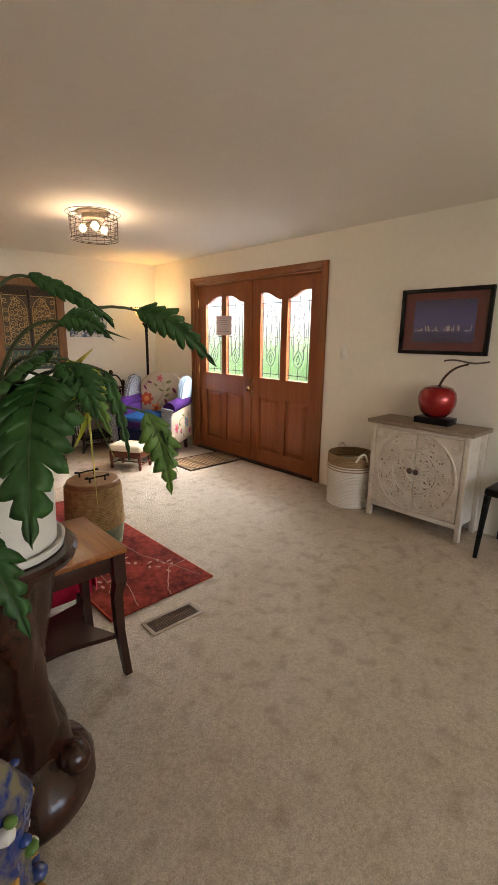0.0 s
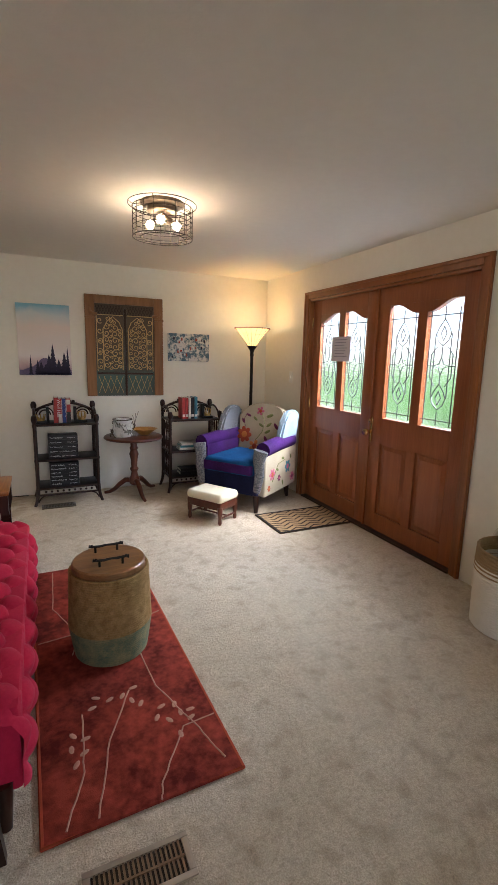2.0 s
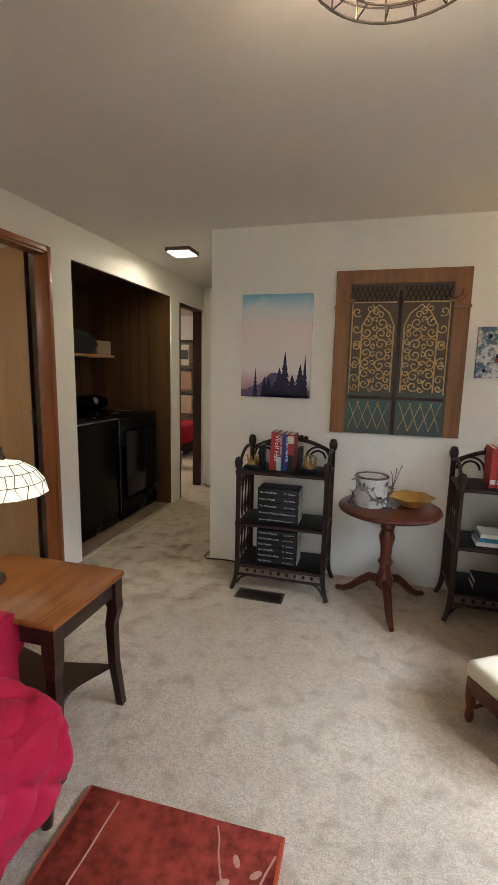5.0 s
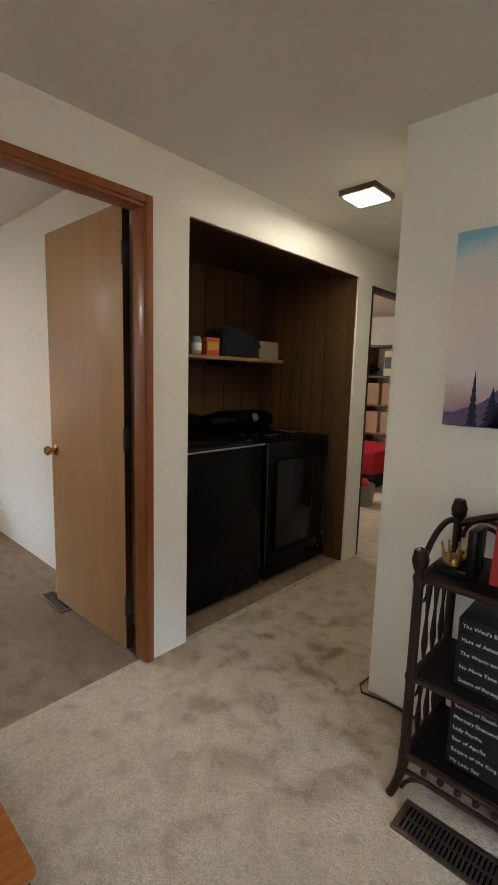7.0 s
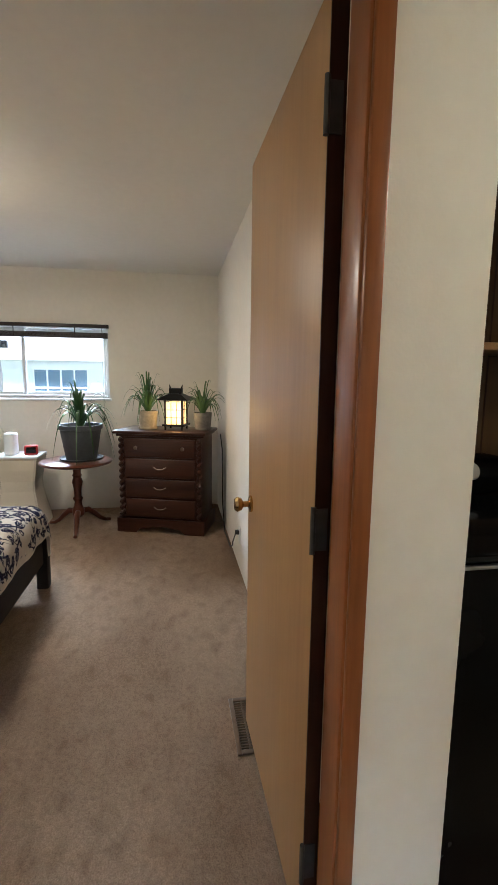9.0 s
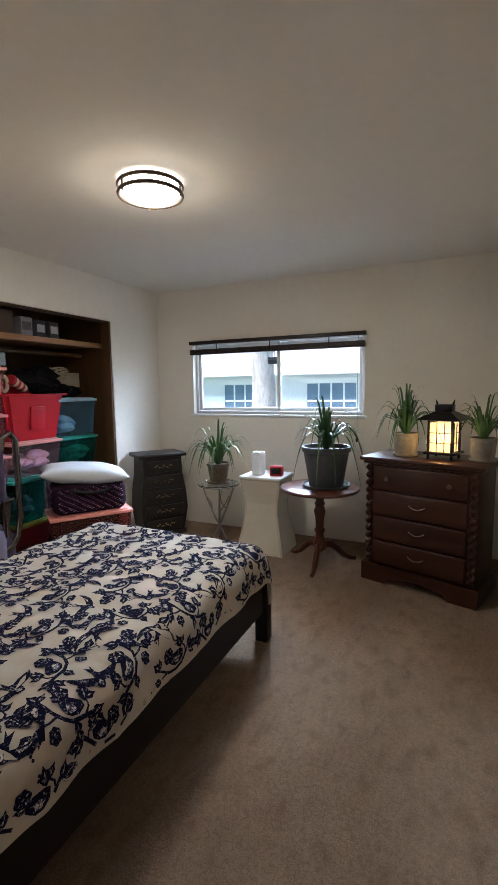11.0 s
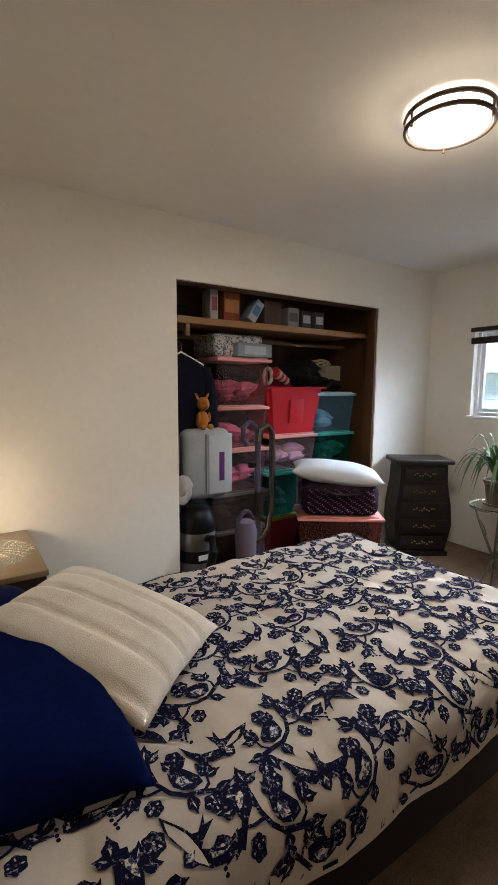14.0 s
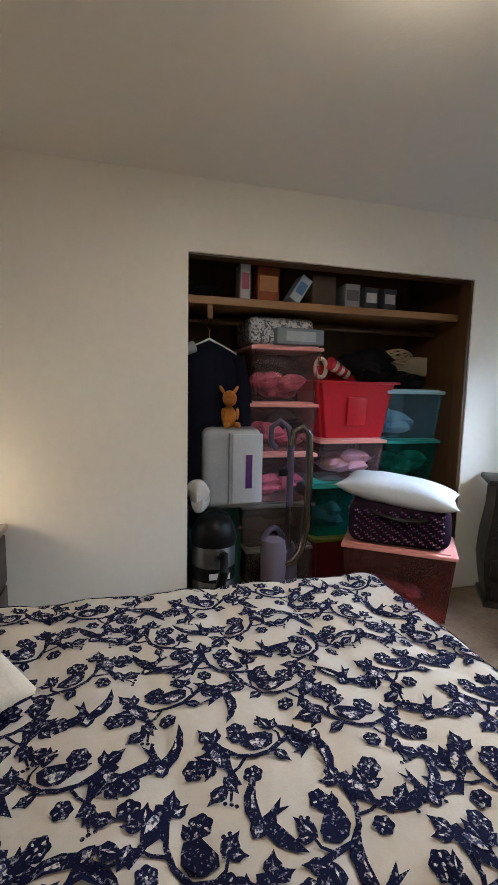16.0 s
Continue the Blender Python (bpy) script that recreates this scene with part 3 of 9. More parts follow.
def painted(name, stops, axis=2, size=1.0, wob=0.25, nscale=4.0, rough=0.75):
    """Bands of colour along an axis of the object with cloudy borders."""
    m, n, l, b = nodes_of(name)
    tc, sp, ns, ma, ra = n.new("ShaderNodeTexCoord"), n.new("ShaderNodeSeparateXYZ"), n.new("ShaderNodeTexNoise"), n.new("ShaderNodeMath"), n.new("ShaderNodeValToRGB")
    l.new(tc.outputs["Object"], sp.inputs[0])
    l.new(tc.outputs["Object"], ns.inputs[0])
    ns.inputs["Scale"].default_value, ns.inputs["Detail"].default_value, ns.inputs["Distortion"].default_value = nscale, 5, 0.7
    dv = n.new("ShaderNodeMath")
    dv.operation = "DIVIDE"
    dv.inputs[1].default_value = size
    l.new(sp.outputs[axis], dv.inputs[0])
    ma.operation = "MULTIPLY_ADD"
    ma.inputs[1].default_value = wob
    l.new(ns.outputs[0], ma.inputs[0])
    sb = n.new("ShaderNodeMath")
    sb.operation = "SUBTRACT"
    sb.inputs[1].default_value = wob / 2
    l.new(dv.outputs[0], sb.inputs[0])
    l.new(sb.outputs[0], ma.inputs[2])
    l.new(ma.outputs[0], ra.inputs[0])
    cr = ra.color_ramp
    while len(cr.elements) < len(stops):
        cr.elements.new(0.5)
    for e, (p, c) in zip(cr.elements, stops):
        e.position, e.color = p, (*c, 1)
    l.new(ra.outputs[0], b.inputs["Base Color"])
    b.inputs["Roughness"].default_value = rough
    return m


MIST = painted("misty_sky_paint", [(0.0, (0.06, 0.06, 0.14)), (0.12, (0.50, 0.34, 0.36)), (0.26, (0.72, 0.66, 0.64)), (0.7, (0.76, 0.63, 0.58)), (0.86, (0.62, 0.64, 0.64)), (1.0, (0.24, 0.48, 0.62))], 2, 0.65, 0.22, 5)
fc = canvas("forest_canvas", pose(1.152, NW - 0.001, 1.18), 0.458, 0.652, "unframed canvas of misty pines under a pink sky", MIST)
NIGHT = mat("indigo_paint", (0.035, 0.03, 0.075), (0.02, 0.018, 0.04), rough=0.7)
HAZE = mat("violet_paint", (0.18, 0.13, 0.22), (0.10, 0.08, 0.16), rough=0.7)
random.seed(4)
bm = BM()
rid = [(-0.225, 0.004)] + [(-0.225 + 0.45 * i / 14, 0.05 + 0.10 * math.exp(-((i - 7) / 3.5) ** 2) + random.uniform(-0.01, 0.014)) for i in range(15)] + [(0.225, 0.004)]
prism(bm, rid[::-1], 0.0305, 0.0315, UPRIGHT)
part("painted_ridge", bm, HAZE, fc, smooth=False)
for x, h, w in [(-0.13, 0.17, 0.020), (-0.07, 0.12, 0.035), (0.03, 0.17, 0.06), (0.065, 0.26, 0.052), (0.115, 0.13, 0.06), (0.165, 0.19, 0.058), (0.195, 0.24, 0.028), (0.0, 0.09, 0.06), (-0.04, 0.11, 0.05)]:
    bm = BM()
    for k in range(6):
        z = 0.004 + h * k / 6
        ww = w * (1 - k / 6.5)
        prism(bm, [(x - ww, z), (x, z + h / 3.4), (x + ww, z)][::-1], 0.0318 + 0.0002 * k, 0.0322 + 0.0002 * k, UPRIGHT)
    part("painted_pine", bm, NIGHT, fc, smooth=False)

SPECK = mat("dabbed_paint", (0.62, 0.60, 0.58), (0.08, 0.14, 0.20), rough=0.6, s1=18, s2=55, lo=0.44, hi=0.56, bump=0.4, bs=90)
sp = canvas("abstract_canvas", pose(2.565, NW - 0.001, 1.336), 0.455, 0.288, "small grey and teal abstract canvas with red flecks", SPECK)
RED = mat("red_dab", (0.35, 0.06, 0.04), (0.25, 0.04, 0.03), rough=0.6)
for k in range(16):
    x, z = random.uniform(-0.2, 0.2), random.uniform(0.03, 0.25)
    part("paint_dab", ball(BM(), 0.010, pose(x, -0.0305, z), 8, random.uniform(0.5, 1.2), 0.15, random.uniform(0.8, 2)), RED if k % 2 else NIGHT, sp)

# carved panel of a double door
CARVED = painted("weathered_print", [(0.0, (0.045, 0.06, 0.05)), (0.20, (0.05, 0.105, 0.095)), (0.3, (0.055, 0.05, 0.035)), (0.6, (0.085, 0.055, 0.03)), (1.0, (0.06, 0.035, 0.02))], 2, 0.98, 0.3, 9, 0.5)
GOLDP = mat("old_gold_scroll", (0.62, 0.42, 0.17), (0.40, 0.26, 0.10), rough=0.45, s1=20)
PINE = wood("reclaimed_pine", (0.30, 0.15, 0.06), (0.16, 0.07, 0.03), 2, rough=0.5, coat=0.1)
wp = thing("carved_door_panel", pose(1.90, NW - 0.001, 0.975), "wooden panel of an ornate double door with gold scrolls", "wall panel")
bm = BM()
box(bm, -0.38, -0.29, -0.04, 0, 0, 0.98, 0.004)
box(bm, 0.29, 0.38, -0.04, 0, 0, 0.98, 0.004)
box(bm, -0.29, 0.29, -0.04, 0, 0.90, 0.98, 0.004)
part("frame", bm, PINE, wp)
part("field", box(BM(), -0.29, 0.29, -0.022, 0, 0.0, 0.90), CARVED, wp, smooth=False)
part("centre_stile", box(BM(), -0.012, 0.012, -0.03, -0.02, 0, 0.86, 0.003), DARKWOOD, wp)
part("lower_rail", box(BM(), -0.28, 0.28, -0.028, -0.02, 0.215, 0.235, 0.003), DARKWOOD, wp)
for sx in (-1, 1):
    bm = BM()

    def scroll(cx, cz, r, turns=1.4, start=0.0, d=1):
        pts = []
        for i in range(22):
            u = i / 21
            a = start + d * u * turns * 2 * math.pi
            pts.append((sx * (cx + r * (1 - 0.8 * u) * math.cos(a)), -0.025, cz + r * (1 - 0.8 * u) * math.sin(a)))
        tube(bm, pts, 0.0042, 5)
    for k in range(7):
        scroll(0.10, 0.30 + 0.062 * k, 0.035, 1.2, k * 0.9, 1 if k % 2 else -1)
        scroll(0.185, 0.31 + 0.062 * k, 0.033, 1.3, 2 + k, -1 if k % 2 else 1)
    for k in range(5):
        scroll(0.245, 0.34 + 0.10 * k, 0.03, 1.1, k, 1)
    tube(bm, [(sx * x, -0.026, z) for x, z in [(0.03, 0.26), (0.03, 0.66), (0.06, 0.73), (0.12, 0.78), (0.17, 0.74), (0.215, 0.66), (0.215, 0.26)]], 0.005, 5)
    for k in range(4):
        tube(bm, [(sx * (0.03 + 0.06 * k), -0.024, 0.03), (sx * (0.10 + 0.06 * k) if k < 3 else sx * 0.27, -0.024, 0.20)], 0.0022, 4)
        tube(bm, [(sx * (0.09 + 0.06 * k) if k < 3 else sx * 0.27, -0.024, 0.03), (sx * (0.03 + 0.06 * k), -0.024, 0.20)], 0.0022, 4)
    for k in range(9):
        scroll(0.055, 0.29 + 0.045 * k, 0.020, 1.1, 1.3 * k, -1 if k % 2 else 1)
        scroll(0.143, 0.28 + 0.052 * k, 0.018, 1.0, 2.1 * k, 1 if k % 2 else -1)
    for k in range(3):
        scroll(0.11 + 0.03 * k, 0.72 + 0.02 * k, 0.024, 1.2, k, 1)
        scroll(0.245, 0.29 + 0.13 * k, 0.022, 1.2, 2 * k, -1)
    tube(bm, [(sx * 0.275, -0.026, 0.25), (sx * 0.275, -0.026, 0.79)], 0.004, 5)
    tube(bm, [(sx * 0.02, -0.026, 0.795), (sx * 0.28, -0.026, 0.795)], 0.004, 5)
    part("gold_scrollwork", bm, GOLDP, wp, "tarnished gold scrollwork")
    part("capital", tube(BM(), bezier((sx * 0.27, -0.045, 0.80), (sx * 0.36, -0.05, 0.80), (sx * 0.335, -0.045, 0.86), 8), 0.014, 8), PINE, wp)
    part("pilaster_block", box(BM(), sx * 0.335 - 0.05, sx * 0.335 + 0.05, -0.052, -0.038, 0.755, 0.775, 0.004), PINE, wp)
    bm = BM()
    for k in range(9):
        tube(bm, [(sx * (0.02 + 0.028 * k), -0.024, 0.80), (sx * (0.06 + 0.028 * k), -0.024, 0.885)], 0.003, 4)
        tube(bm, [(sx * (0.06 + 0.028 * k), -0.024, 0.80), (sx * (0.02 + 0.028 * k), -0.024, 0.885)], 0.003, 4)
    part("lattice", bm, DARKWOOD, wp)

# framed night city picture
fp = thing("framed_picture", pose(FW - 0.001, 1.705, 1.255, 0, 0, -90), "framed night skyline print in a dark red mat", "picture")
BLKF = mat("black_lacquer", (0.008, 0.007, 0.007), (0.005, 0.005, 0.005), rough=0.3, spec=0.2)
MATB = mat("maroon_mat_board", (0.16, 0.035, 0.03), (0.13, 0.028, 0.025), rough=0.7)
CITY = painted("night_skyline_print", [(0.0, (0.02, 0.025, 0.08)), (0.25, (0.05, 0.05, 0.16)), (0.45, (0.10, 0.09, 0.26)), (0.75, (0.06, 0.06, 0.20)), (1.0, (0.03, 0.03, 0.10))], 2, 0.3, 0.4, 8, 0.3)
bm = BM()
box(bm, -0.33, -0.302, -0.028, 0, 0, 0.465, 0.004)
box(bm, 0.302, 0.33, -0.028, 0, 0, 0.465, 0.004)
box(bm, -0.302, 0.302, -0.028, 0, 0, 0.028, 0.004)
box(bm, -0.302, 0.302, -0.028, 0, 0.437, 0.465, 0.004)
part("frame", bm, BLKF, fp)
part("mat_board", box(BM(), -0.302, 0.302, -0.010, -0.004, 0.028, 0.437), MATB, fp, smooth=False)
pr = part("print", box(BM(), -0.225, 0.225, -0.0125, -0.010, 0.0, 0.30), CITY, fp, smooth=False)
pr.location = (0, 0, 0.085)
LITE = mat("pale_city_light", (0.75, 0.68, 0.62), (0.6, 0.5, 0.5), rough=0.5)
bm = BM()
for k in range(46):
    x = random.uniform(-0.21, 0.21)
    h = random.choice((0.006, 0.01, 0.02, 0.04))
    box(bm, x, x + random.uniform(0.002, 0.007), -0.0135, -0.0126, 0.165, 0.165 + h)
tagged(part("city_lights", bm, LITE, fp, smooth=False), kind="stuff")
part("glazing", box(BM(), -0.302, 0.302, -0.017, -0.015, 0.028, 0.437), GLASS, fp, smooth=False).visible_shadow = False

# ---- white carved cabinet and what stands by it ----
CHALK = mat("distressed_white_wood", (0.66, 0.60, 0.51), (0.52, 0.44, 0.34), rough=0.7, s1=9, s2=60, lo=0.28, hi=0.55)
WORN = wood("weathered_oak_top", (0.34, 0.27, 0.19), (0.24, 0.18, 0.12), 1, rough=0.6, coat=0)
HOLLOWTONE = mat("painted_recess", (0.30, 0.20, 0.12), (0.20, 0.13, 0.08), rough=0.8)
cb = thing("carved_cabinet", pose(3.335, 1.665, 0, 0, 0, -90), "distressed white cabinet with two carved medallion doors", "cabinet")
W2, D2 = 0.365, 0.148
bm = BM()
box(bm, -W2 + 0.03, W2 - 0.03, -D2 + 0.022, D2 - 0.002, 0.09, 0.74)
box(bm, -W2 + 0.03, W2 - 0.03, -D2, -D2 + 0.022, 0.09, 0.125, 0.003)
box(bm, -W2 + 0.03, W2 - 0.03, -D2, -D2 + 0.022, 0.715, 0.74, 0.003)
part("body", bm, CHALK, cb)
for sx in (-1, 1):
    for sy in (-1, 1):
        part("leg", box(BM(), sx * (W2 - 0.018) - 0.018, sx * (W2 - 0.018) + 0.018, sy * (D2 - 0.018) - 0.018, sy * (D2 - 0.018) + 0.018, 0, 0.745, 0.003), CHALK, cb)
part("top", box(BM(), -W2 - 0.03, W2 + 0.03, -D2 - 0.028, D2 + 0.002, 0.745, 0.772, 0.004), WORN, cb, "weathered grey-brown top")
for sx in (-1, 1):
    door = part("door", box(BM(), min(sx * 0.002, sx * (W2 - 0.04)), max(sx * 0.002, sx * (W2 - 0.04)), -D2 + 0.002, -D2 + 0.02, 0.128, 0.712, 0.003), CHALK, cb)
    bm = BM()
    y = -D2 + 0.002

    def arc(cx, cz, r, a0, a1, t=0.006, n=24):
        tube(bm, [(min(max(cx + r * math.cos(radians(a0 + (a1 - a0) * i / n)), -0.318), 0.318), y, min(max(cz + r * math.sin(radians(a0 + (a1 - a0) * i / n)), 0.135), 0.705)) for i in range(n + 1)], t, 6)
    s0, s1 = (-88, 88) if sx > 0 else (92, 268)
    for r, t in ((0.30, 0.009), (0.28, 0.005), (0.17, 0.007), (0.15, 0.005), (0.06, 0.006)):
        arc(0, 0.42, r, s0, s1, t)
    for k in range(5):
        a = radians((-72 + 36 * k) if sx > 0 else (108 + 36 * k))
        cx, cz = 0.228 * math.cos(a), 0.42 + 0.228 * math.sin(a)
        for r in (0.048, 0.036, 0.018):
            arc(cx, cz, r, 0, 360, 0.005, 18)
        bx, bz = 0.11 * math.cos(a), 0.42 + 0.11 * math.sin(a)
        for q in (-1, 1):
            tube(bm, [(p.x, y, p.z) for p in bezier((bx * 0.6, 0, 0.42 + (bz - 0.42) * 0.6), (bx - q * 0.05 * math.sin(a), 0, bz + q * 0.05 * math.cos(a)), (bx * 1.3, 0, 0.42 + (bz - 0.42) * 1.3), 8)], 0.006, 6)
    for cz, q in ((0.67, 1), (0.17, -1)):
        for r in (0.05, 0.03):
            arc(sx * 0.29, cz, r, 0, 360, 0.005, 18)
    part("carving", bm, CHALK, door)
    # Brown dabs paint the shade of hollows in the carving; nothing is sunk.
    bm = BM()
    random.seed(11 + sx)
    for k in range(70):
        a, r = radians(random.uniform(s0 + 6, s1 - 6)), random.uniform(0.07, 0.30)
        x, z = r * math.cos(a), 0.42 + r * math.sin(a)
        if abs(x) < 0.31 and 0.15 < z < 0.69:
            ball(bm, 0.009, pose(x, y - 0.0005, z, 0, random.uniform(0, 180), 0), 6, 1.0, 0.2, random.uniform(0.4, 0.8))
    tagged(part("carved_hollows", bm, HOLLOWTONE, door), kind="stuff")
    part("knob", lathe(BM(), [(0.008, 0), (0.008, 0.012), (0.02, 0.016), (0.022, 0.026), (0.014, 0.034), (0, 0.035)], 14, pose(sx * 0.024, -D2 + 0.002, 0.435, 90, 0, 0)), BRONZE, door, "round bronze knob")

APPLE = mat("red_metallic_lacquer", (0.42, 0.012, 0.012), (0.25, 0.006, 0.008), rough=0.22, metal=0.45, coat=0.8, bump=0.02)
STEM = mat("dark_bronze_stem", (0.10, 0.06, 0.04), (0.06, 0.035, 0.025), rough=0.5, metal=0.4)
ap = thing("cherry_sculpture", pose(3.36, 1.63, 0.772, 0, 0, -90), "glossy red cherry sculpture with bronze stem on black base", "sculpture")
part("plinth", box(BM(), -0.125, 0.125, -0.075, 0.075, 0, 0.045, 0.003), BLKF, ap)
part("fruit", lathe(BM(), [(0.02, 0.046), (0.07, 0.052), (0.11, 0.09), (0.128, 0.14), (0.132, 0.18), (0.122, 0.225), (0.095, 0.258), (0.055, 0.270), (0.025, 0.262), (0.0, 0.250)], 32), APPLE, ap)
part("stem", tube(BM(), bezier((0, 0, 0.25), (0.04, 0, 0.40), (0.19, 0, 0.43), 12), [0.010 - 0.0003 * i for i in range(13)], 8), STEM, ap)
bm = BM()
n = 14
rows = []
for i in range(n + 1):
    u = i / n
    hw = 0.042 * math.sin(math.pi * min(1, u * 0.96 + 0.02)) ** 0.8
    x = 0.02 + 0.30 * u
    z = 0.44 + 0.008 * math.sin(u * 7)
    rows.append([bm.verts.new((x, s * hw, z + q)) for s, q in ((-1, 0.006), (0, 0.0), (1, 0.006), (0, 0.012))])
for a, b in zip(rows, rows[1:]):
    for k in range(4):
        bm.faces.new((a[k], a[(k + 1) % 4], b[(k + 1) % 4], b[k]))
part("metal_leaf", bm, STEM, ap)

ROPE = mat("white_cotton_rope", (0.72, 0.67, 0.58), (0.64, 0.58, 0.49), rough=0.9, s2=120, bump=0.4)
JUTE = mat("jute_rope", (0.34, 0.22, 0.11), (0.24, 0.15, 0.07), rough=0.95, s2=120, bump=0.5)


def coils(bm, r0, r1, z0, z1, pitch, t, n=30):
    k = max(1, int((z1 - z0) / pitch))
    for i in range(k):
        u = (i + 0.5) / k
        tube(bm, [(x, y, z) for x, y, z in hoop(r0 + (r1 - r0) * u, z0 + (z1 - z0) * u, n)], t, 5, closed=True)
    return bm


rb = thing("rope_basket", pose(3.295, 2.275, 0), "white cotton rope basket with jute rim and handles", "basket")
part("basket_base", lathe(BM(), [(0.17, 0.0), (0.178, 0.01), (0.178, 0.012)], 28), ROPE, rb)
for k in range(24):
    part("rope_coil", tube(BM(), hoop(0.182 + 0.006 * k / 23, 0.010 + 0.0123 * k, 36), 0.0068, 5, closed=True), ROPE, rb)
for k in range(6):
    part("jute_coil", tube(BM(), hoop(0.188 - 0.0003 * k, 0.367 + 0.0130 * k, 36), 0.007, 5, closed=True), JUTE, rb, "brown jute coil")
bm = coils(BM(), 0.188, 0.188, 0.30, 0.36, 0.012, 0.0068, 36)
part("stripe_band", bm, ROPE, rb)
for z in (0.312, 0.333, 0.354):
    part("jute_stripe", tube(BM(), hoop(0.190, z), 0.0068, 5, closed=True), JUTE, rb)
for a in (60, 240):
    c, s = math.cos(radians(a)), math.sin(radians(a))
    pts = bezier((0.185 * c - 0.05 * s, 0.185 * s + 0.05 * c, 0.40), (0.24 * c, 0.24 * s, 0.54), (0.185 * c + 0.05 * s, 0.185 * s - 0.05 * c, 0.40), 10)
    part("handle", tube(BM(), pts, 0.009, 8), ROPE, rb)

# chair foot beyond the cabinet
st = thing("side_chair", pose(3.28, 0.92, 0), "dark wooden side chair against the front wall", "chair")
for x in (-0.19, 0.18):
    for y in (-0.2, 0.2):
        part("leg", tube(BM(), [(x * 1.12, y * 1.1, 0), (x, y, 0.42)], [0.014, 0.022], 8), BLKF, st)
part("seat", box(BM(), -0.21, 0.20, -0.22, 0.22, 0.42, 0.47, 0.015), BLKF, st)
part("backrest", box(BM(), 0.17, 0.20, -0.2, 0.2, 0.47, 0.92, 0.01), BLKF, st)

# ---- wing armchair ----
def fabric(name, c, c2=None, **k):
    a = dict(rough=0.9, s1=6, s2=90, bump=0.35, bs=380, sheen=0.0, spec=0.1)
    a.update(k)
    return mat(name, c, c2, **a)


CREAM = fabric("cream_linen", (0.46, 0.39, 0.28), (0.40, 0.33, 0.23))
PURPLE = fabric("purple_velvet", (0.060, 0.016, 0.115), (0.028, 0.010, 0.055))
BLUEV = fabric("blue_velvet", (0.010, 0.070, 0.20), (0.007, 0.042, 0.13))
NAVYV = fabric("navy_velvet", (0.02, 0.022, 0.065), (0.012, 0.013, 0.04))
PEBBLE = fabric("grey_pebble_weave", (0.28, 0.28, 0.30), (0.10, 0.11, 0.13), s1=70, s2=140, lo=0.42, hi=0.58)
PALEB = fabric("pale_blue_chenille", (0.30, 0.38, 0.44), (0.20, 0.27, 0.33))
RUST, ORANGE, PINK, TEAL, LEAFG, MAROON = (fabric(n, c) for n, c in (("rust_thread", (0.40, 0.07, 0.03)), ("orange_thread", (0.62, 0.22, 0.06)), ("pink_thread", (0.50, 0.12, 0.20)), ("teal_thread", (0.06, 0.20, 0.24)), ("olive_thread", (0.16, 0.17, 0.06)), ("plum_thread", (0.16, 0.03, 0.08))))
ac = thing("wing_armchair", pose(2.90, 4.805, 0, 0, 0, -54.9), "patchwork wing armchair in purple, blue and floral cream", "armchair")
part("seat_base", box(BM(), -0.30, 0.30, -0.32, 0.32, 0.15, 0.34, 0.02, seg=3), NAVYV, ac)
bm = box(BM(), -0.265, 0.265, -0.37, 0.24, 0.335, 0.475, 0.045, seg=4)
part("seat_cushion", bm, BLUEV, ac, "bright blue velvet cushion")
part("cushion_border", box(BM(), -0.262, 0.262, -0.375, -0.33, 0.35, 0.445, 0.02, seg=3), PURPLE, ac)
bm = BM()
for sgn in (1,):
    prof = [(-0.27, 0.40), (0.27, 0.40), (0.285, 0.80)] + [(0.285 - 0.57 * i / 12, 0.80 + 0.13 * math.sin(math.pi * i / 12) ** 0.7) for i in range(1, 12)] + [(-0.285, 0.80)]
    prism(bm, prof, 0, 0.13, pose(0, 0.30, 0, 90 - 10, 0, 0))
bmesh.ops.bevel(bm, geom=[e for e in bm.edges], offset=0.022, segments=2, affect="EDGES")
backrest = part("backrest", bm, CREAM, ac, "cream backrest embroidered with flowers", angle=60)
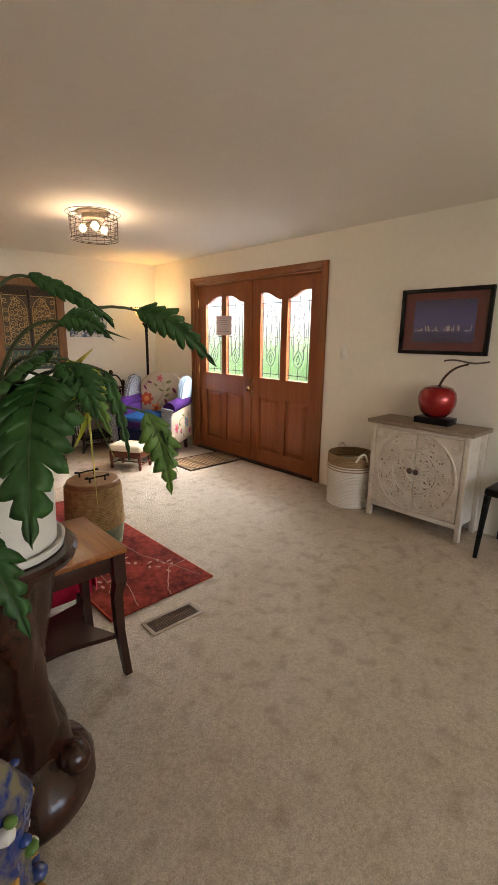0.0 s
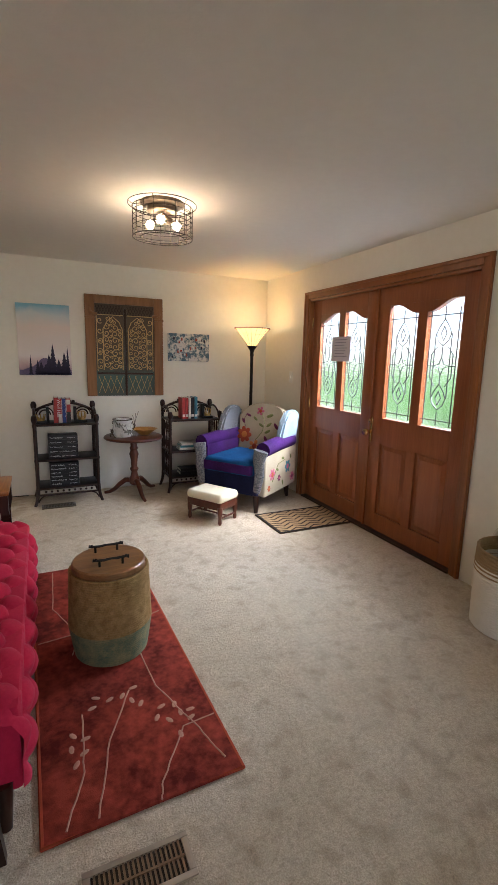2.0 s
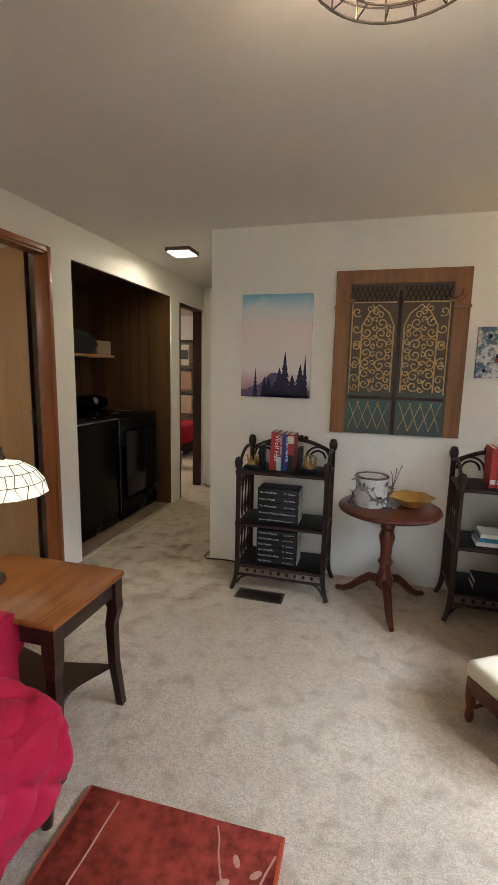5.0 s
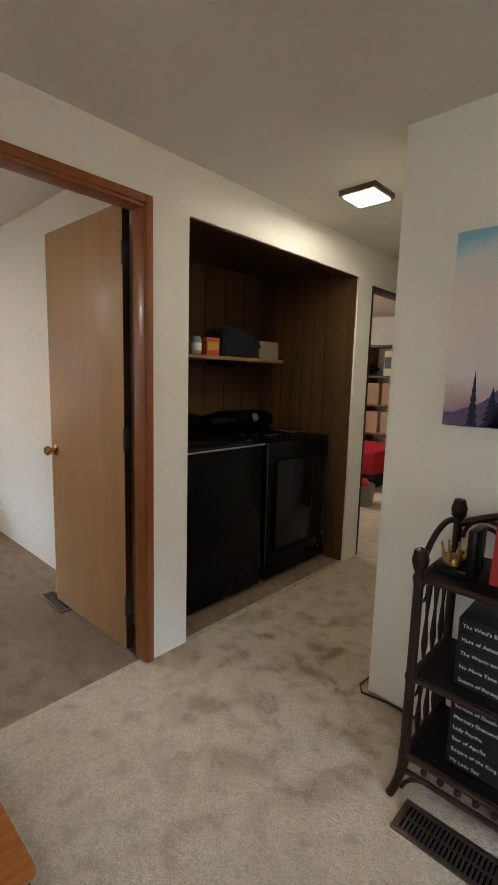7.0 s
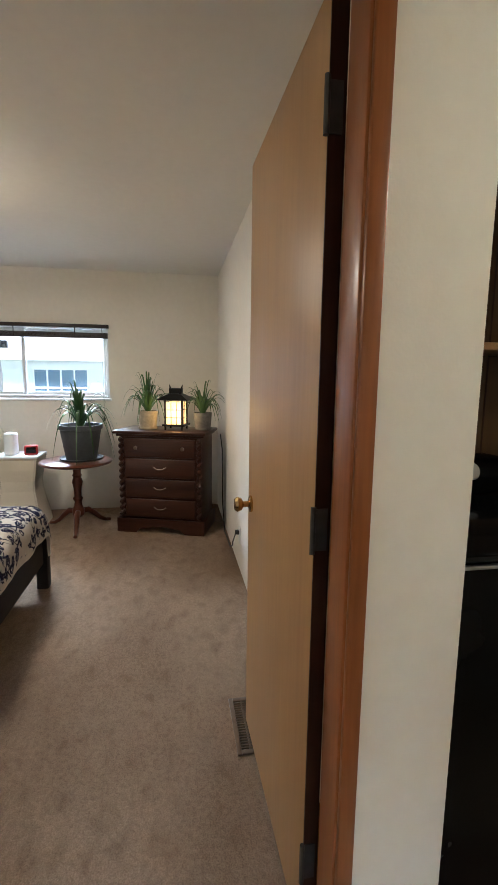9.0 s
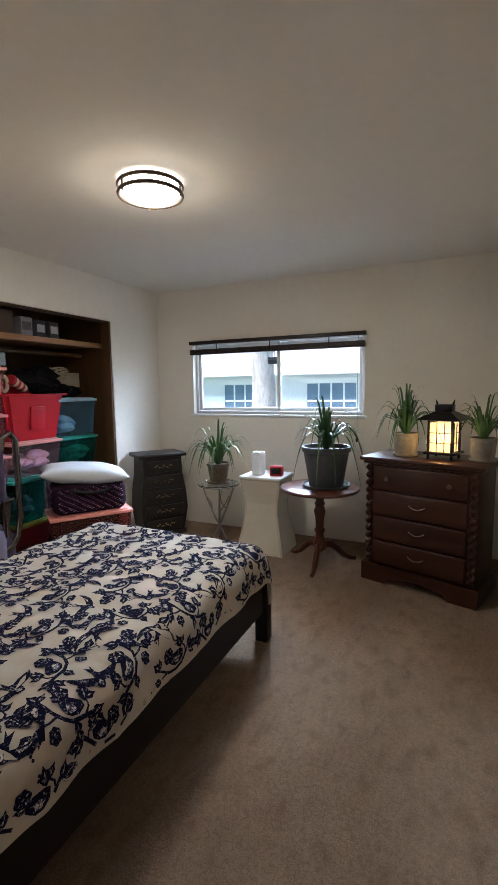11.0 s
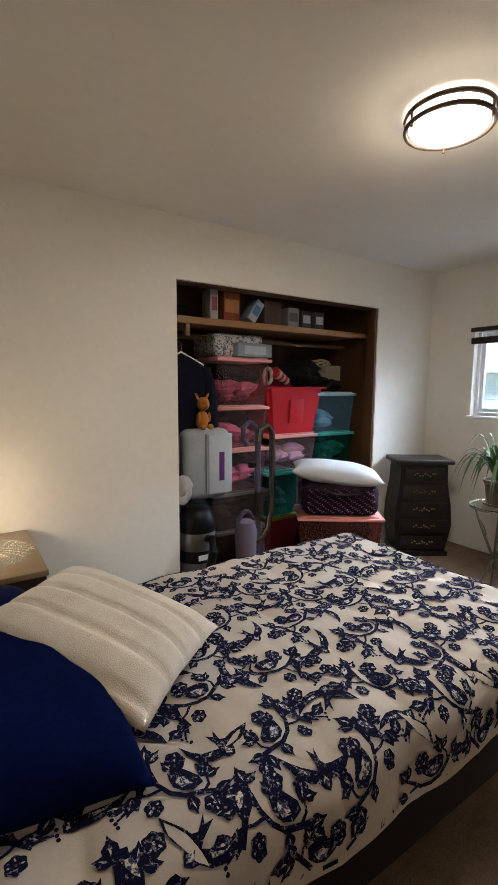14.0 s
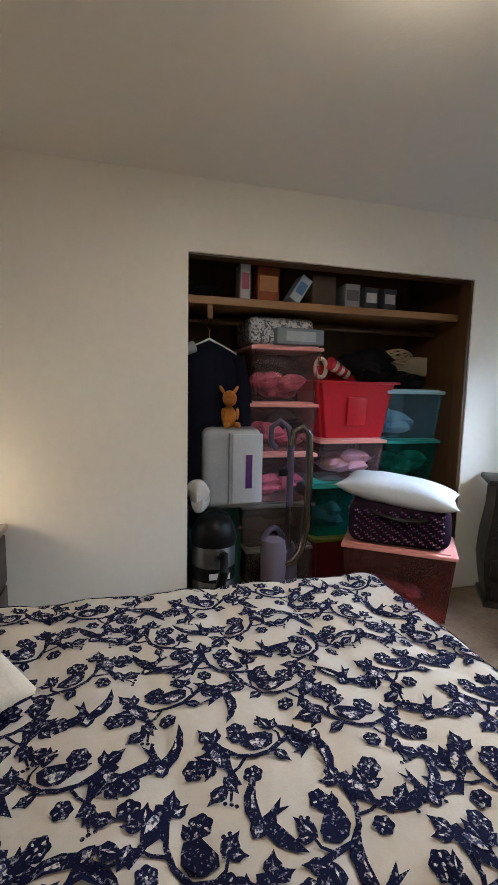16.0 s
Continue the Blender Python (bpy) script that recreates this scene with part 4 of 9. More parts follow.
for sx in (-1, 1):
    part("arm_side", box(BM(), min(sx * 0.285, sx * 0.365), max(sx * 0.285, sx * 0.365), -0.30, 0.36, 0.15, 0.56, 0.018, seg=3), CREAM, ac, "cream arm panel embroidered with flowers")
    part("arm_inside", box(BM(), min(sx * 0.266, sx * 0.287), max(sx * 0.266, sx * 0.287), -0.29, 0.30, 0.36, 0.57, 0.01), PURPLE, ac, "purple velvet inner arm")
    part("arm_roll", tube(BM(), [(sx * 0.335, -0.30, 0.585), (sx * 0.33, 0.0, 0.60), (sx * 0.32, 0.30, 0.60)], 0.068, 16), PURPLE, ac, "purple velvet arm roll")
    bm = tube(BM(), [(sx * 0.30, -0.335, 0.20), (sx * 0.325, -0.335, 0.36), (sx * 0.315, -0.335, 0.48), (sx * 0.335, -0.335, 0.585)], [0.036, 0.046, 0.056, 0.072], 14)
    bmesh.ops.scale(bm, vec=(1, 0.45, 1), space=Matrix.Translation((0, 0.335, 0)), verts=bm.verts)
    part("arm_front", bm, PEBBLE, ac, "grey pebble weave arm front")
    bm = BM()
    prism(bm, [(-0.02, 0.60), (0.34, 0.55), (0.40, 0.86), (0.30, 0.90), (0.16, 0.895), (0.08, 0.80), (0.02, 0.72)], 0, 0.07, Matrix.Translation((sx * 0.335 - 0.035, 0, 0)) @ Matrix(((0, 0, 1, 0), (1, 0, 0, 0), (0, 1, 0, 0), (0, 0, 0, 1))))
    bmesh.ops.bevel(bm, geom=[e for e in bm.edges], offset=0.02, segments=2, affect="EDGES")
    part("wing", bm, PEBBLE if sx < 0 else PALEB, ac, "grey pebble weave wing" if sx < 0 else "pale blue wing", angle=60)
    for y in (-0.30, 0.31):
        part("leg", tube(BM(), [(sx * 0.285, y + (0.03 if y > 0 else -0.01), 0), (sx * 0.28, y, 0.16)], [0.018, 0.036], 10), DARKWOOD, ac)
part("back_panel", box(BM(), -0.30, 0.30, 0.33, 0.37, 0.15, 0.80, 0.015), CREAM, ac)


def bloom(parent, m, r, petals, outer, inner, n=6):
    p = part("embroidered_flower", BM(), outer, parent)
    bmx = BM()
    for k in range(petals):
        ball(bmx, r * 0.36, m @ pose(0, 0, 0, 0, 360 / petals * k, 0) @ Matrix.Translation((r * 0.62, 0, 0)), 10, 1.1, 0.08, 0.8)
    bmx.to_mesh(p.data)
    bmx.free()
    part("flower_centre", ball(BM(), r * 0.42, m, 10, 1, 0.13, 1), inner, p)


def sprig(parent, m, pts, leaves, material):
    bmx = BM()
    tube(bmx, pts, 0.0035, 5, m)
    for x, z, a, s in leaves:
        ball(bmx, s, m @ pose(x, 0, z, 0, a, 0), 8, 1.0, 0.08, 0.42)
    tagged(part("embroidered_sprig", bmx, material, parent), kind="stuff")


bk = pose(0, 0.155, 0.40, -10, 0, 0)
bloom(backrest, bk @ pose(-0.15, -0.002, 0.22), 0.085, 7, RUST, ORANGE)
bloom(backrest, bk @ pose(-0.02, -0.002, 0.11), 0.07, 5, ORANGE, RUST)
bloom(backrest, bk @ pose(0.20, -0.002, 0.13), 0.06, 6, TEAL, MAROON)
bloom(backrest, bk @ pose(0.01, -0.002, 0.47), 0.045, 5, PINK, RUST)
sprig(backrest, bk, [(-0.02, 0, 0.17), (0.05, 0, 0.26), (0.07, 0, 0.36), (0.03, 0, 0.45)], [(0.11, 0.27, -30, 0.035), (0.12, 0.34, -40, 0.035), (0.03, 0.33, 30, 0.03), (0.12, 0.43, -20, 0.04), (-0.04, 0.39, 35, 0.03)], LEAFG)
sprig(backrest, bk, [(-0.15, 0, 0.30), (-0.17, 0, 0.38), (-0.14, 0, 0.44)], [(-0.18, 0.36, 60, 0.03), (-0.12, 0.42, 20, 0.03), (0.20, 0.33, 50, 0.04), (0.10, 0.19, 60, 0.04)], MAROON)
sd = [o for o in ac.children if o.name.startswith("arm_side")][1]
ms = pose(0.366, 0, 0, 0, 0, 90)
for y, z, r, a, b in ((-0.16, 0.34, 0.06, PINK, RUST), (-0.02, 0.28, 0.035, MAROON, PINK), (0.16, 0.36, 0.065, TEAL, PINK), (0.27, 0.24, 0.05, PINK, MAROON), (-0.22, 0.22, 0.03, RUST, ORANGE)):
    bloom(sd, ms @ pose(y, 0, z), r, 6, a, b)
sprig(sd, ms, [(-0.16, 0, 0.27), (-0.05, 0, 0.42), (0.1, 0, 0.44)], [(-0.06, 0.37, 30, 0.03), (0.05, 0.46, 10, 0.03), (0.22, 0.45, 60, 0.03), (0.06, 0.22, 70, 0.03)], LEAFG)

# ---- footstool ----
fs = thing("footstool", pose(2.40, 4.42, 0, 0, 0, -58), "small wooden footstool with cream cushion", "footstool")
part("cushion", box(BM(), -0.19, 0.19, -0.135, 0.135, 0.185, 0.262, 0.034, seg=4), fabric("ivory_fabric", (0.70, 0.63, 0.48), (0.64, 0.56, 0.40)), fs, "ivory upholstered cushion")
part("apron", box(BM(), -0.18, 0.18, -0.125, 0.125, 0.125, 0.19, 0.008), CHERRY, fs)
for sx in (-1, 1):
    for sy in (-1, 1):
        part("leg", lathe(BM(), [(0.012, 0), (0.018, 0.02), (0.014, 0.06), (0.022, 0.10), (0.022, 0.15)], 12, pose(sx * 0.163, sy * 0.108, 0)), CHERRY, fs)
    part("stretcher", tube(BM(), [(sx * 0.163, -0.108, 0.055), (sx * 0.163, 0.108, 0.055)], 0.008, 8), CHERRY, fs)
part("stretcher", tube(BM(), [(-0.163, 0, 0.055), (0.163, 0, 0.055)], 0.008, 8), CHERRY, fs)

# ---- door mat ----
TAN = fabric("tan_coir", (0.42, 0.29, 0.16), (0.34, 0.22, 0.12))
BLKC = fabric("black_coir", (0.025, 0.02, 0.018), (0.018, 0.015, 0.013))
dm = thing("door_mat", pose(3.135, 4.10, 0), "tan door mat with black herringbone lines", "door mat")
part("mat_body", box(BM(), -0.36, 0.36, -0.235, 0.235, 0, 0.009, 0.003), TAN, dm)
bm = BM()
for a in ((-0.36, 0.36, -0.235, -0.215), (-0.36, 0.36, 0.215, 0.235), (-0.36, -0.34, -0.215, 0.215), (0.34, 0.36, -0.215, 0.215)):
    box(bm, *a, 0.0, 0.0105)
part("mat_border", bm, BLKC, dm, smooth=False)
bm = BM()
for c in range(8):
    for r in range(8):
        x, y = -0.298 + 0.085 * c, -0.195 + 0.056 * r
        if abs(y) < 0.20:
            box(bm, -0.056, 0.056, -0.005, 0.005, 0.008, 0.0105, m=pose(x, y, 0, 0, 0, 32 if c % 2 else -32))
part("herringbone_weave", bm, BLKC, dm, smooth=False)

# ---- two turned shelf stands ----
STICK = wood("dark_stick_wood", (0.034, 0.013, 0.008), (0.013, 0.005, 0.004), 2, rough=0.4, coat=0.05)
BLKSH = mat("black_shelf_board", (0.008, 0.006, 0.006), (0.005, 0.004, 0.004), rough=0.4, spec=0.15)


def shelf_stand():
    s = thing("shelf_stand", pose(1.288, 5.44, 0), "three-tier dark turned-wood shelf stand with spindle sides", "shelf", "pair of shelf stands")
    hw, yf, yb = 0.265, -0.16, 0.15
    for sx in (-1, 1):
        part("front_post", lathe(BM(), [(0.016, 0.14), (0.015, 0.40), (0.019, 0.42), (0.015, 0.44), (0.015, 0.72), (0.02, 0.745), (0.014, 0.76), (0.022, 0.78), (0.026, 0.80), (0.02, 0.83), (0, 0.84)], 12, pose(sx * hw, yf, 0)), STICK, s)
        part("back_post", lathe(BM(), [(0.016, 0.14), (0.015, 0.72), (0.015, 0.86), (0.024, 0.875), (0.027, 0.90), (0.018, 0.93), (0, 0.935)], 12, pose(sx * hw, yb, 0)), STICK, s)
        for y, d in ((yf, -1), (yb, 1)):
            part("splayed_foot", tube(BM(), bezier((sx * hw, y, 0.16), (sx * hw, y, 0.07), (sx * (hw + 0.03), y + d * 0.02, 0.0), 6), [0.018, 0.017, 0.016, 0.015, 0.015, 0.014, 0.014], 10), STICK, s)
        for z in (0.155, 0.42, 0.745):
            part("side_rail", tube(BM(), [(sx * hw, yf, z), (sx * hw, yb, z)], 0.011, 8), STICK, s)
        bm = BM()
        for z0, z1 in ((0.17, 0.41), (0.44, 0.73)):
            for y in (-0.07, 0.0, 0.07):
                lathe(bm, [(0.005, z0), (0.011, z0 + 0.05), (0.005, (z0 + z1) / 2), (0.011, z1 - 0.05), (0.005, z1)], 8, pose(sx * hw, y, 0))
            ring = [(sx * hw, yf + 0.05 + 0.03 * math.cos(a), z1 - 0.05 + 0.03 * math.sin(a)) for a in (2 * math.pi * i / 14 for i in range(14))]
            tube(bm, ring, 0.005, 6, closed=True)
        part("side_spindles", bm, STICK, s)
        part("side_arch", tube(BM(), bezier((sx * hw, yf, 0.77), (sx * hw, -0.02, 0.93), (sx * hw, yb, 0.85), 8), 0.010, 8), STICK, s)
    for z in (0.155, 0.42, 0.745):
        part("shelf_board", box(BM(), -hw, hw, yf, yb, z - 0.008, z + 0.006, 0.003), BLKSH, s)
        part("front_rail", tube(BM(), [(-hw, yf - 0.006, z), (hw, yf - 0.006, z)], 0.010, 8), STICK, s)
    part("back_arch", tube(BM(), bezier((-hw, yb, 0.84), (0, yb, 1.0), (hw, yb, 0.84), 14), 0.013, 8), STICK, s)
    bm = BM()
    for k in range(7):
        u = -0.09 + 0.03 * k
        ball(bm, 0.016, pose(u, yb, 0.935 - u * u * 0.9), 10)
    part("crest_beads", bm, STICK, s)
    for sx in (-1, 1):
        bm = BM()
        for r in (0.075, 0.05):
            tube(bm, [(sx * (0.17 + r * math.cos(a)), yb, 0.80 + r * math.sin(a)) for a in (math.pi * i / 12 for i in range(13))], 0.007, 6)
        part("back_scroll", bm, STICK, s)
    part("lower_rail", tube(BM(), [(-hw, yf, 0.095), (hw, yf, 0.095)], 0.009, 8), STICK, s)
    bm = BM()
    for k in range(9):
        ball(bm, 0.011, pose(-0.20 + 0.05 * k, yf, 0.126), 8)
    for sx in (-1, 1):
        tube(bm, bezier((sx * 0.18, yf, 0.095), (sx * 0.25, yf, 0.09), (sx * hw, yf, 0.03), 6), 0.007, 6)
    part("apron_beads", bm, STICK, s)
    return s


sh1 = shelf_stand()
copy_thing(sh1, pose(2.525, 5.44, 0))["label"] = "three-tier dark turned-wood shelf stand beside the armchair"

PAPER = mat("page_block", (0.70, 0.66, 0.56), (0.62, 0.57, 0.47), rough=0.9, s2=200)


def cover(c):
    return mat("book_cover", c, tuple(v * 0.8 for v in c), rough=0.45, bump=0.03)


def book(m, t, d, h, c, label, stripes=(), words="", ink=None, size=0.02):
    """A book standing with its spine to -y; t thick, d deep, h high."""
    b = thing("book", m, label, "book", "books on the shelf stands")
    bm = BM()
    box(bm, 0, 0.0025, 0, d, 0, h)
    box(bm, t - 0.0025, t, 0, d, 0, h)
    box(bm, 0.0025, t - 0.0025, 0, 0.003, 0, h)
    part("cover", bm, c, b, smooth=False)
    part("pages", box(BM(), 0.003, t - 0.003, 0.004, d - 0.003, 0.003, h - 0.004), PAPER, b, smooth=False)
    for z0, z1, sm in stripes:
        part("spine_band", box(BM(), 0.0015, t - 0.0015, -0.0012, 0.0, z0, z1), sm, b, smooth=False)
    if words:
        lettering(b, words, pose(t * 0.74, -0.0016, h * 0.94, 90, 0, 0) @ pose(0, 0, 0, 0, 0, -90), size, ink)
    return b


def lettering(parent, words, m, size, material, depth=0.0003):
    cu = bpy.data.curves.new("lettering", "FONT")
    cu.body, cu.size, cu.extrude, cu.resolution_u = words, size, depth, 2
    tmp = bpy.data.objects.new("lettering", cu)
    scene.collection.objects.link(tmp)
    me = bpy.data.meshes.new_from_object(tmp.evaluated_get(bpy.context.evaluated_depsgraph_get()))
    bpy.data.objects.remove(tmp)
    me.transform(m)
    me.materials.append(material)
    ob = new("lettering", me)
    ob.parent = parent
    return ob


CR, CW, CB, CK, CD, CT = cover((0.36, 0.03, 0.025)), cover((0.66, 0.62, 0.55)), cover((0.025, 0.05, 0.22)), cover((0.012, 0.012, 0.014)), cover((0.30, 0.16, 0.10)), cover((0.05, 0.20, 0.26))
INKW = mat("white_ink", (0.78, 0.78, 0.76), (0.7, 0.7, 0.68), rough=0.6)
z = 0.751
x = 1.19
book(pose(x, 5.37, z, 0, 2, 0), 0.036, 0.15, 0.235, CR, "thick red novel standing upright", (), "Wolf Hall", INKW, 0.042)
book(pose(x + 0.040, 5.37, z), 0.034, 0.15, 0.225, CR, "red and cream novel standing upright", ((0.0, 0.085, CW),), "HILARY MANTEL", INKW, 0.016)
book(pose(x + 0.077, 5.37, z), 0.03, 0.15, 0.225, CB, "blue novel with white lettering standing upright", (), "HILARY MANTEL", INKW, 0.021)
book(pose(x + 0.110, 5.37, z), 0.038, 0.15, 0.225, CR, "red and black novel standing upright", ((0.0, 0.10, CK), (0.17, 0.215, CW)), "", INKW)
x = 2.41
for t, c, lab in ((0.03, CR, "red hardback standing upright"), (0.03, CR, "red hardback standing upright"), (0.022, CW, "pale paperback standing upright"), (0.034, CK, "black hardback standing upright"), (0.03, CT, "teal hardback standing upright")):
    book(pose(x, 5.36, z), t, 0.15, 0.20 + 0.03 * random.random(), c, lab, ((0.02, 0.045, CW),))
    x += t + 0.004
for k, (c, lab) in enumerate(((CW, "pale paperback lying flat"), (CT, "teal paperback lying flat"), (CW, "pale paperback lying flat"))):
    book(pose(2.37 + 0.01 * k, 5.33, 0.428 + 0.024 * k) @ pose(0, 0, 0.022, 0, 90, 0), 0.022, 0.14, 0.20, c, lab)
book(pose(2.38, 5.34, 0.163) @ pose(0, 0, 0.03, 0, 90, 0), 0.03, 0.14, 0.20, CK, "black hardback lying flat")
book(pose(2.385, 5.34, 0.195) @ pose(0, 0, 0.03, 0, 90, 0), 0.03, 0.14, 0.20, CK, "black hardback lying flat")
TITLES = ("The Wind's Bite", "Hunt of Ashes", "The Worm and", "No More Time to Dance", "Sisters of Persephone")
TITLES2 = ("Servant of Death", "Mercury Descends", "Lady Psyche", "Star of Apollo", "Empire of the King", "My Lady Spy")
for titles, z0, hh in ((TITLES, 0.427, 0.043), (TITLES2, 0.162, 0.036)):
    for k, words in enumerate(titles):
        bz = z0 + hh * (len(titles) - 1 - k)
        b = thing("book", pose(1.13, 5.335, bz), "black paperback with white title lying in a stack", "book", "stacked black paperbacks")
        part("cover", box(BM(), 0, 0.255, 0, 0.15, 0, hh - 0.0015, 0.002), CK, b)
        part("pages", box(BM(), 0.253, 0.2562, 0.006, 0.147, 0.003, hh - 0.005), PAPER, b, smooth=False)
        lettering(b, words, pose(0.012, -0.0006, hh * 0.3, 90, 0, 0), 0.017, INKW)
        lettering(b, "G. Lawrence", pose(0.165, -0.0006, hh * 0.3, 90, 0, 0), 0.0135, INKW)

GOLD = mat("antique_gold", (0.62, 0.42, 0.15), (0.40, 0.25, 0.08), rough=0.32, metal=1.0)
for bx, gx in ((1.095, 1.085), (1.37, 1.43), (2.635, 2.69)):
    be = thing("crown_bookend", pose(gx, 5.40, 0.751), "black bookend with a small gold crown", "bookend", "crown bookends")
    sgn = 1 if gx < 1.2 else -1
    bm = BM()
    box(bm, -0.05, 0.05, -0.05, 0.05, 0, 0.022, 0.003)
    box(bm, sgn * 0.055 - 0.012, sgn * 0.055 + 0.012, -0.05, 0.05, 0, 0.15, 0.003)
    part("bracket", bm, BLKF, be)
    bm = lathe(BM(), [(0.032, 0.022), (0.034, 0.04), (0.031, 0.045), (0.030, 0.042)], 20, pose(-sgn * 0.005, 0, 0))
    for k in range(8):
        a = 2 * math.pi * k / 8
        c, s = math.cos(a), math.sin(a)
        tube(bm, [(-sgn * 0.005 + 0.031 * c, 0.031 * s, 0.04), (-sgn * 0.005 + 0.040 * c, 0.040 * s, 0.075)], [0.008, 0.002], 6)
        ball(bm, 0.005, pose(-sgn * 0.005 + 0.040 * c, 0.040 * s, 0.077), 6)
        if gx > 1.2:
            tube(bm, bezier((-sgn * 0.005 + 0.038 * c, 0.038 * s, 0.06), (-sgn * 0.005 + 0.045 * c, 0.045 * s, 0.11), (-sgn * 0.005, 0, 0.10), 6), 0.003, 5)
    part("crown", bm, GOLD, be, "gold crown")

# ---- pedestal tables (living room and bedroom) ----
def pedestal_table(name, m, r, h, material, label, turn=0):
    t = thing(name, m, label, "table")
    part("tabletop", lathe(BM(), [(0, h - 0.032), (r - 0.03, h - 0.032), (r - 0.008, h - 0.026), (r, h - 0.016), (r - 0.004, h - 0.004), (r - 0.012, h), (0, h)], 48), material, t)
    part("column", lathe(BM(), [(0.03, 0.10), (0.05, 0.12), (0.052, 0.17), (0.036, 0.20), (0.030, 0.24), (0.044, 0.27), (0.030, 0.29), (0.034, 0.36), (0.046, 0.42), (0.034, 0.46), (0.042, 0.48), (0.032, 0.50), (0.036, h - 0.05), (0.075, h - 0.032)], 20), material, t)
    for k in range(3):
        a = radians(turn + 120 * k)
        c, s = math.cos(a), math.sin(a)
        pts = [Vector((q * c, q * s, zz)) for q, zz in ((0.03, 0.15), (0.09, 0.15), (0.15, 0.105), (0.20, 0.055), (0.25, 0.025), (0.30, 0.016))]
        part("leg", tube(BM(), pts, [0.026, 0.026, 0.024, 0.021, 0.018, 0.015], 10), material, t)
    return t


pedestal_table("pedestal_table", pose(1.905, 5.345, 0), 0.285, 0.605, CHERRY, "round cherry pedestal table on three curved feet", -82)
# planter with twigs on the table
CERAM = mat("crackled_white_ceramic", (0.62, 0.60, 0.56), (0.36, 0.33, 0.30), rough=0.4, s1=14, s2=40, lo=0.3, hi=0.5)
TWIG = mat("dry_twig", (0.13, 0.10, 0.075), (0.08, 0.06, 0.045), rough=0.9)
GREY_LEAF = mat("silver_grey_leaf", (0.30, 0.30, 0.27), (0.18, 0.18, 0.16), rough=0.7)
pj = thing("candle_jar", pose(1.80, 5.33, 0.605), "crackled white jar wrapped in trailing twigs", "jar")
part("jar", lathe(BM(), [(0.085, 0), (0.09, 0.01), (0.088, 0.16), (0.092, 0.17), (0.086, 0.172), (0.080, 0.16), (0.0, 0.158)], 28), CERAM, pj)
part("rim", tube(BM(), hoop(0.089, 0.168, 28), 0.006, 6, closed=True), TWIG, pj, "rusty brown rim")
random.seed(21)
for k in range(7):
    a0 = random.uniform(0, 6.28)
    bm = BM()
    pts = [((0.097 + 0.02 * random.random() + 0.02 * (i > 6)) * math.cos(a0 + i * 0.28), (0.097 + 0.02 * random.random() + 0.02 * (i > 6)) * math.sin(a0 + i * 0.28), max(0.006, 0.15 - 0.02 * i + random.uniform(-0.02, 0.03))) for i in range(9)]
    tube(bm, pts, 0.0025, 5)
    for p in pts:
        ball(bm, 0.017, pose(*p, random.uniform(0, 360), random.uniform(0, 360), 0), 6, 1, 0.45, 0.12)
    part("twig", bm, GREY_LEAF if k % 2 else TWIG, pj)
for k in range(3):
    part("twig", tube(BM(), bezier((0.09, 0, 0.02), (0.13, 0.02 * k, 0.15), (0.10 + 0.03 * k, 0.02, 0.20 + 0.02 * k), 6), 0.0022, 5), TWIG, pj)
AMBERG = mat("amber_fabric", (0.50, 0.28, 0.06), (0.34, 0.17, 0.03), rough=0.5, s1=25)
gb = thing("amber_bowl", pose(2.02, 5.37, 0.605), "shallow amber glass bowl with ruffled rim", "bowl")
part("bowl", lathe(BM(), [(0.04, 0), (0.06, 0.01), (0.10, 0.045), (0.125, 0.06), (0.12, 0.062), (0.09, 0.05), (0.05, 0.02), (0, 0.018)], 36, wave=lambda a, zz: 1 + 0.08 * math.cos(7 * a) * zz / 0.06), AMBERG, gb)

# ---- tufted red sofa ----
REDV = fabric("crimson_velvet", (0.46, 0.016, 0.05), (0.36, 0.010, 0.036), sheen=0.05, rough=0.8)
so = thing("tufted_sofa", pose(0.085, 0.0, 0), "crimson velvet sofa with deep diamond tufting", "sofa")


def tufted(path, y0, y1, s=0.092, depth=0.052, m=ID, ny=None):
    """A tufted skin along a section path (x, z), drawn out from y0 to y1."""
    pts = [Vector((x, 0, zz)) for x, zz in path]
    fine, at = [], 0.0
    for a, b in zip(pts, pts[1:]):
        k = max(1, int((b - a).length / 0.012))
        for i in range(k):
            fine.append((a.lerp(b, i / k), at + (b - a).length * i / k))
        at += (b - a).length
    fine.append((pts[-1], at))
    ny = ny or int((y1 - y0) / 0.012)
    bmx = BM()
    grid = []
    for i, (p, v) in enumerate(fine):
        d = (fine[min(i + 2, len(fine) - 1)][0] - fine[max(i - 2, 0)][0]).normalized()
        nrm = Vector((-d.z, 0, d.x))
        row = []
        for j in range(ny + 1):
            u = (y1 - y0) * j / ny
            q = abs(math.sin(math.pi * (u + v) / s / 2) * math.sin(math.pi * (u - v) / s / 2))
            e = min(1, min(u, y1 - y0 - u) / 0.05)
            row.append(bmx.verts.new(m @ (p + Vector((0, y0 + u, 0)) + nrm * depth * (q ** 0.34 - 1) * (0.3 + 0.7 * e) - nrm * 0.03 * (1 - e) ** 2)))
        grid.append(row)
    for a, b in zip(grid, grid[1:]):
        for j in range(ny):
            bmx.faces.new((a[j], b[j], b[j + 1], a[j + 1]))
    bmesh.ops.recalc_face_normals(bmx, faces=bmx.faces)
    return bmx


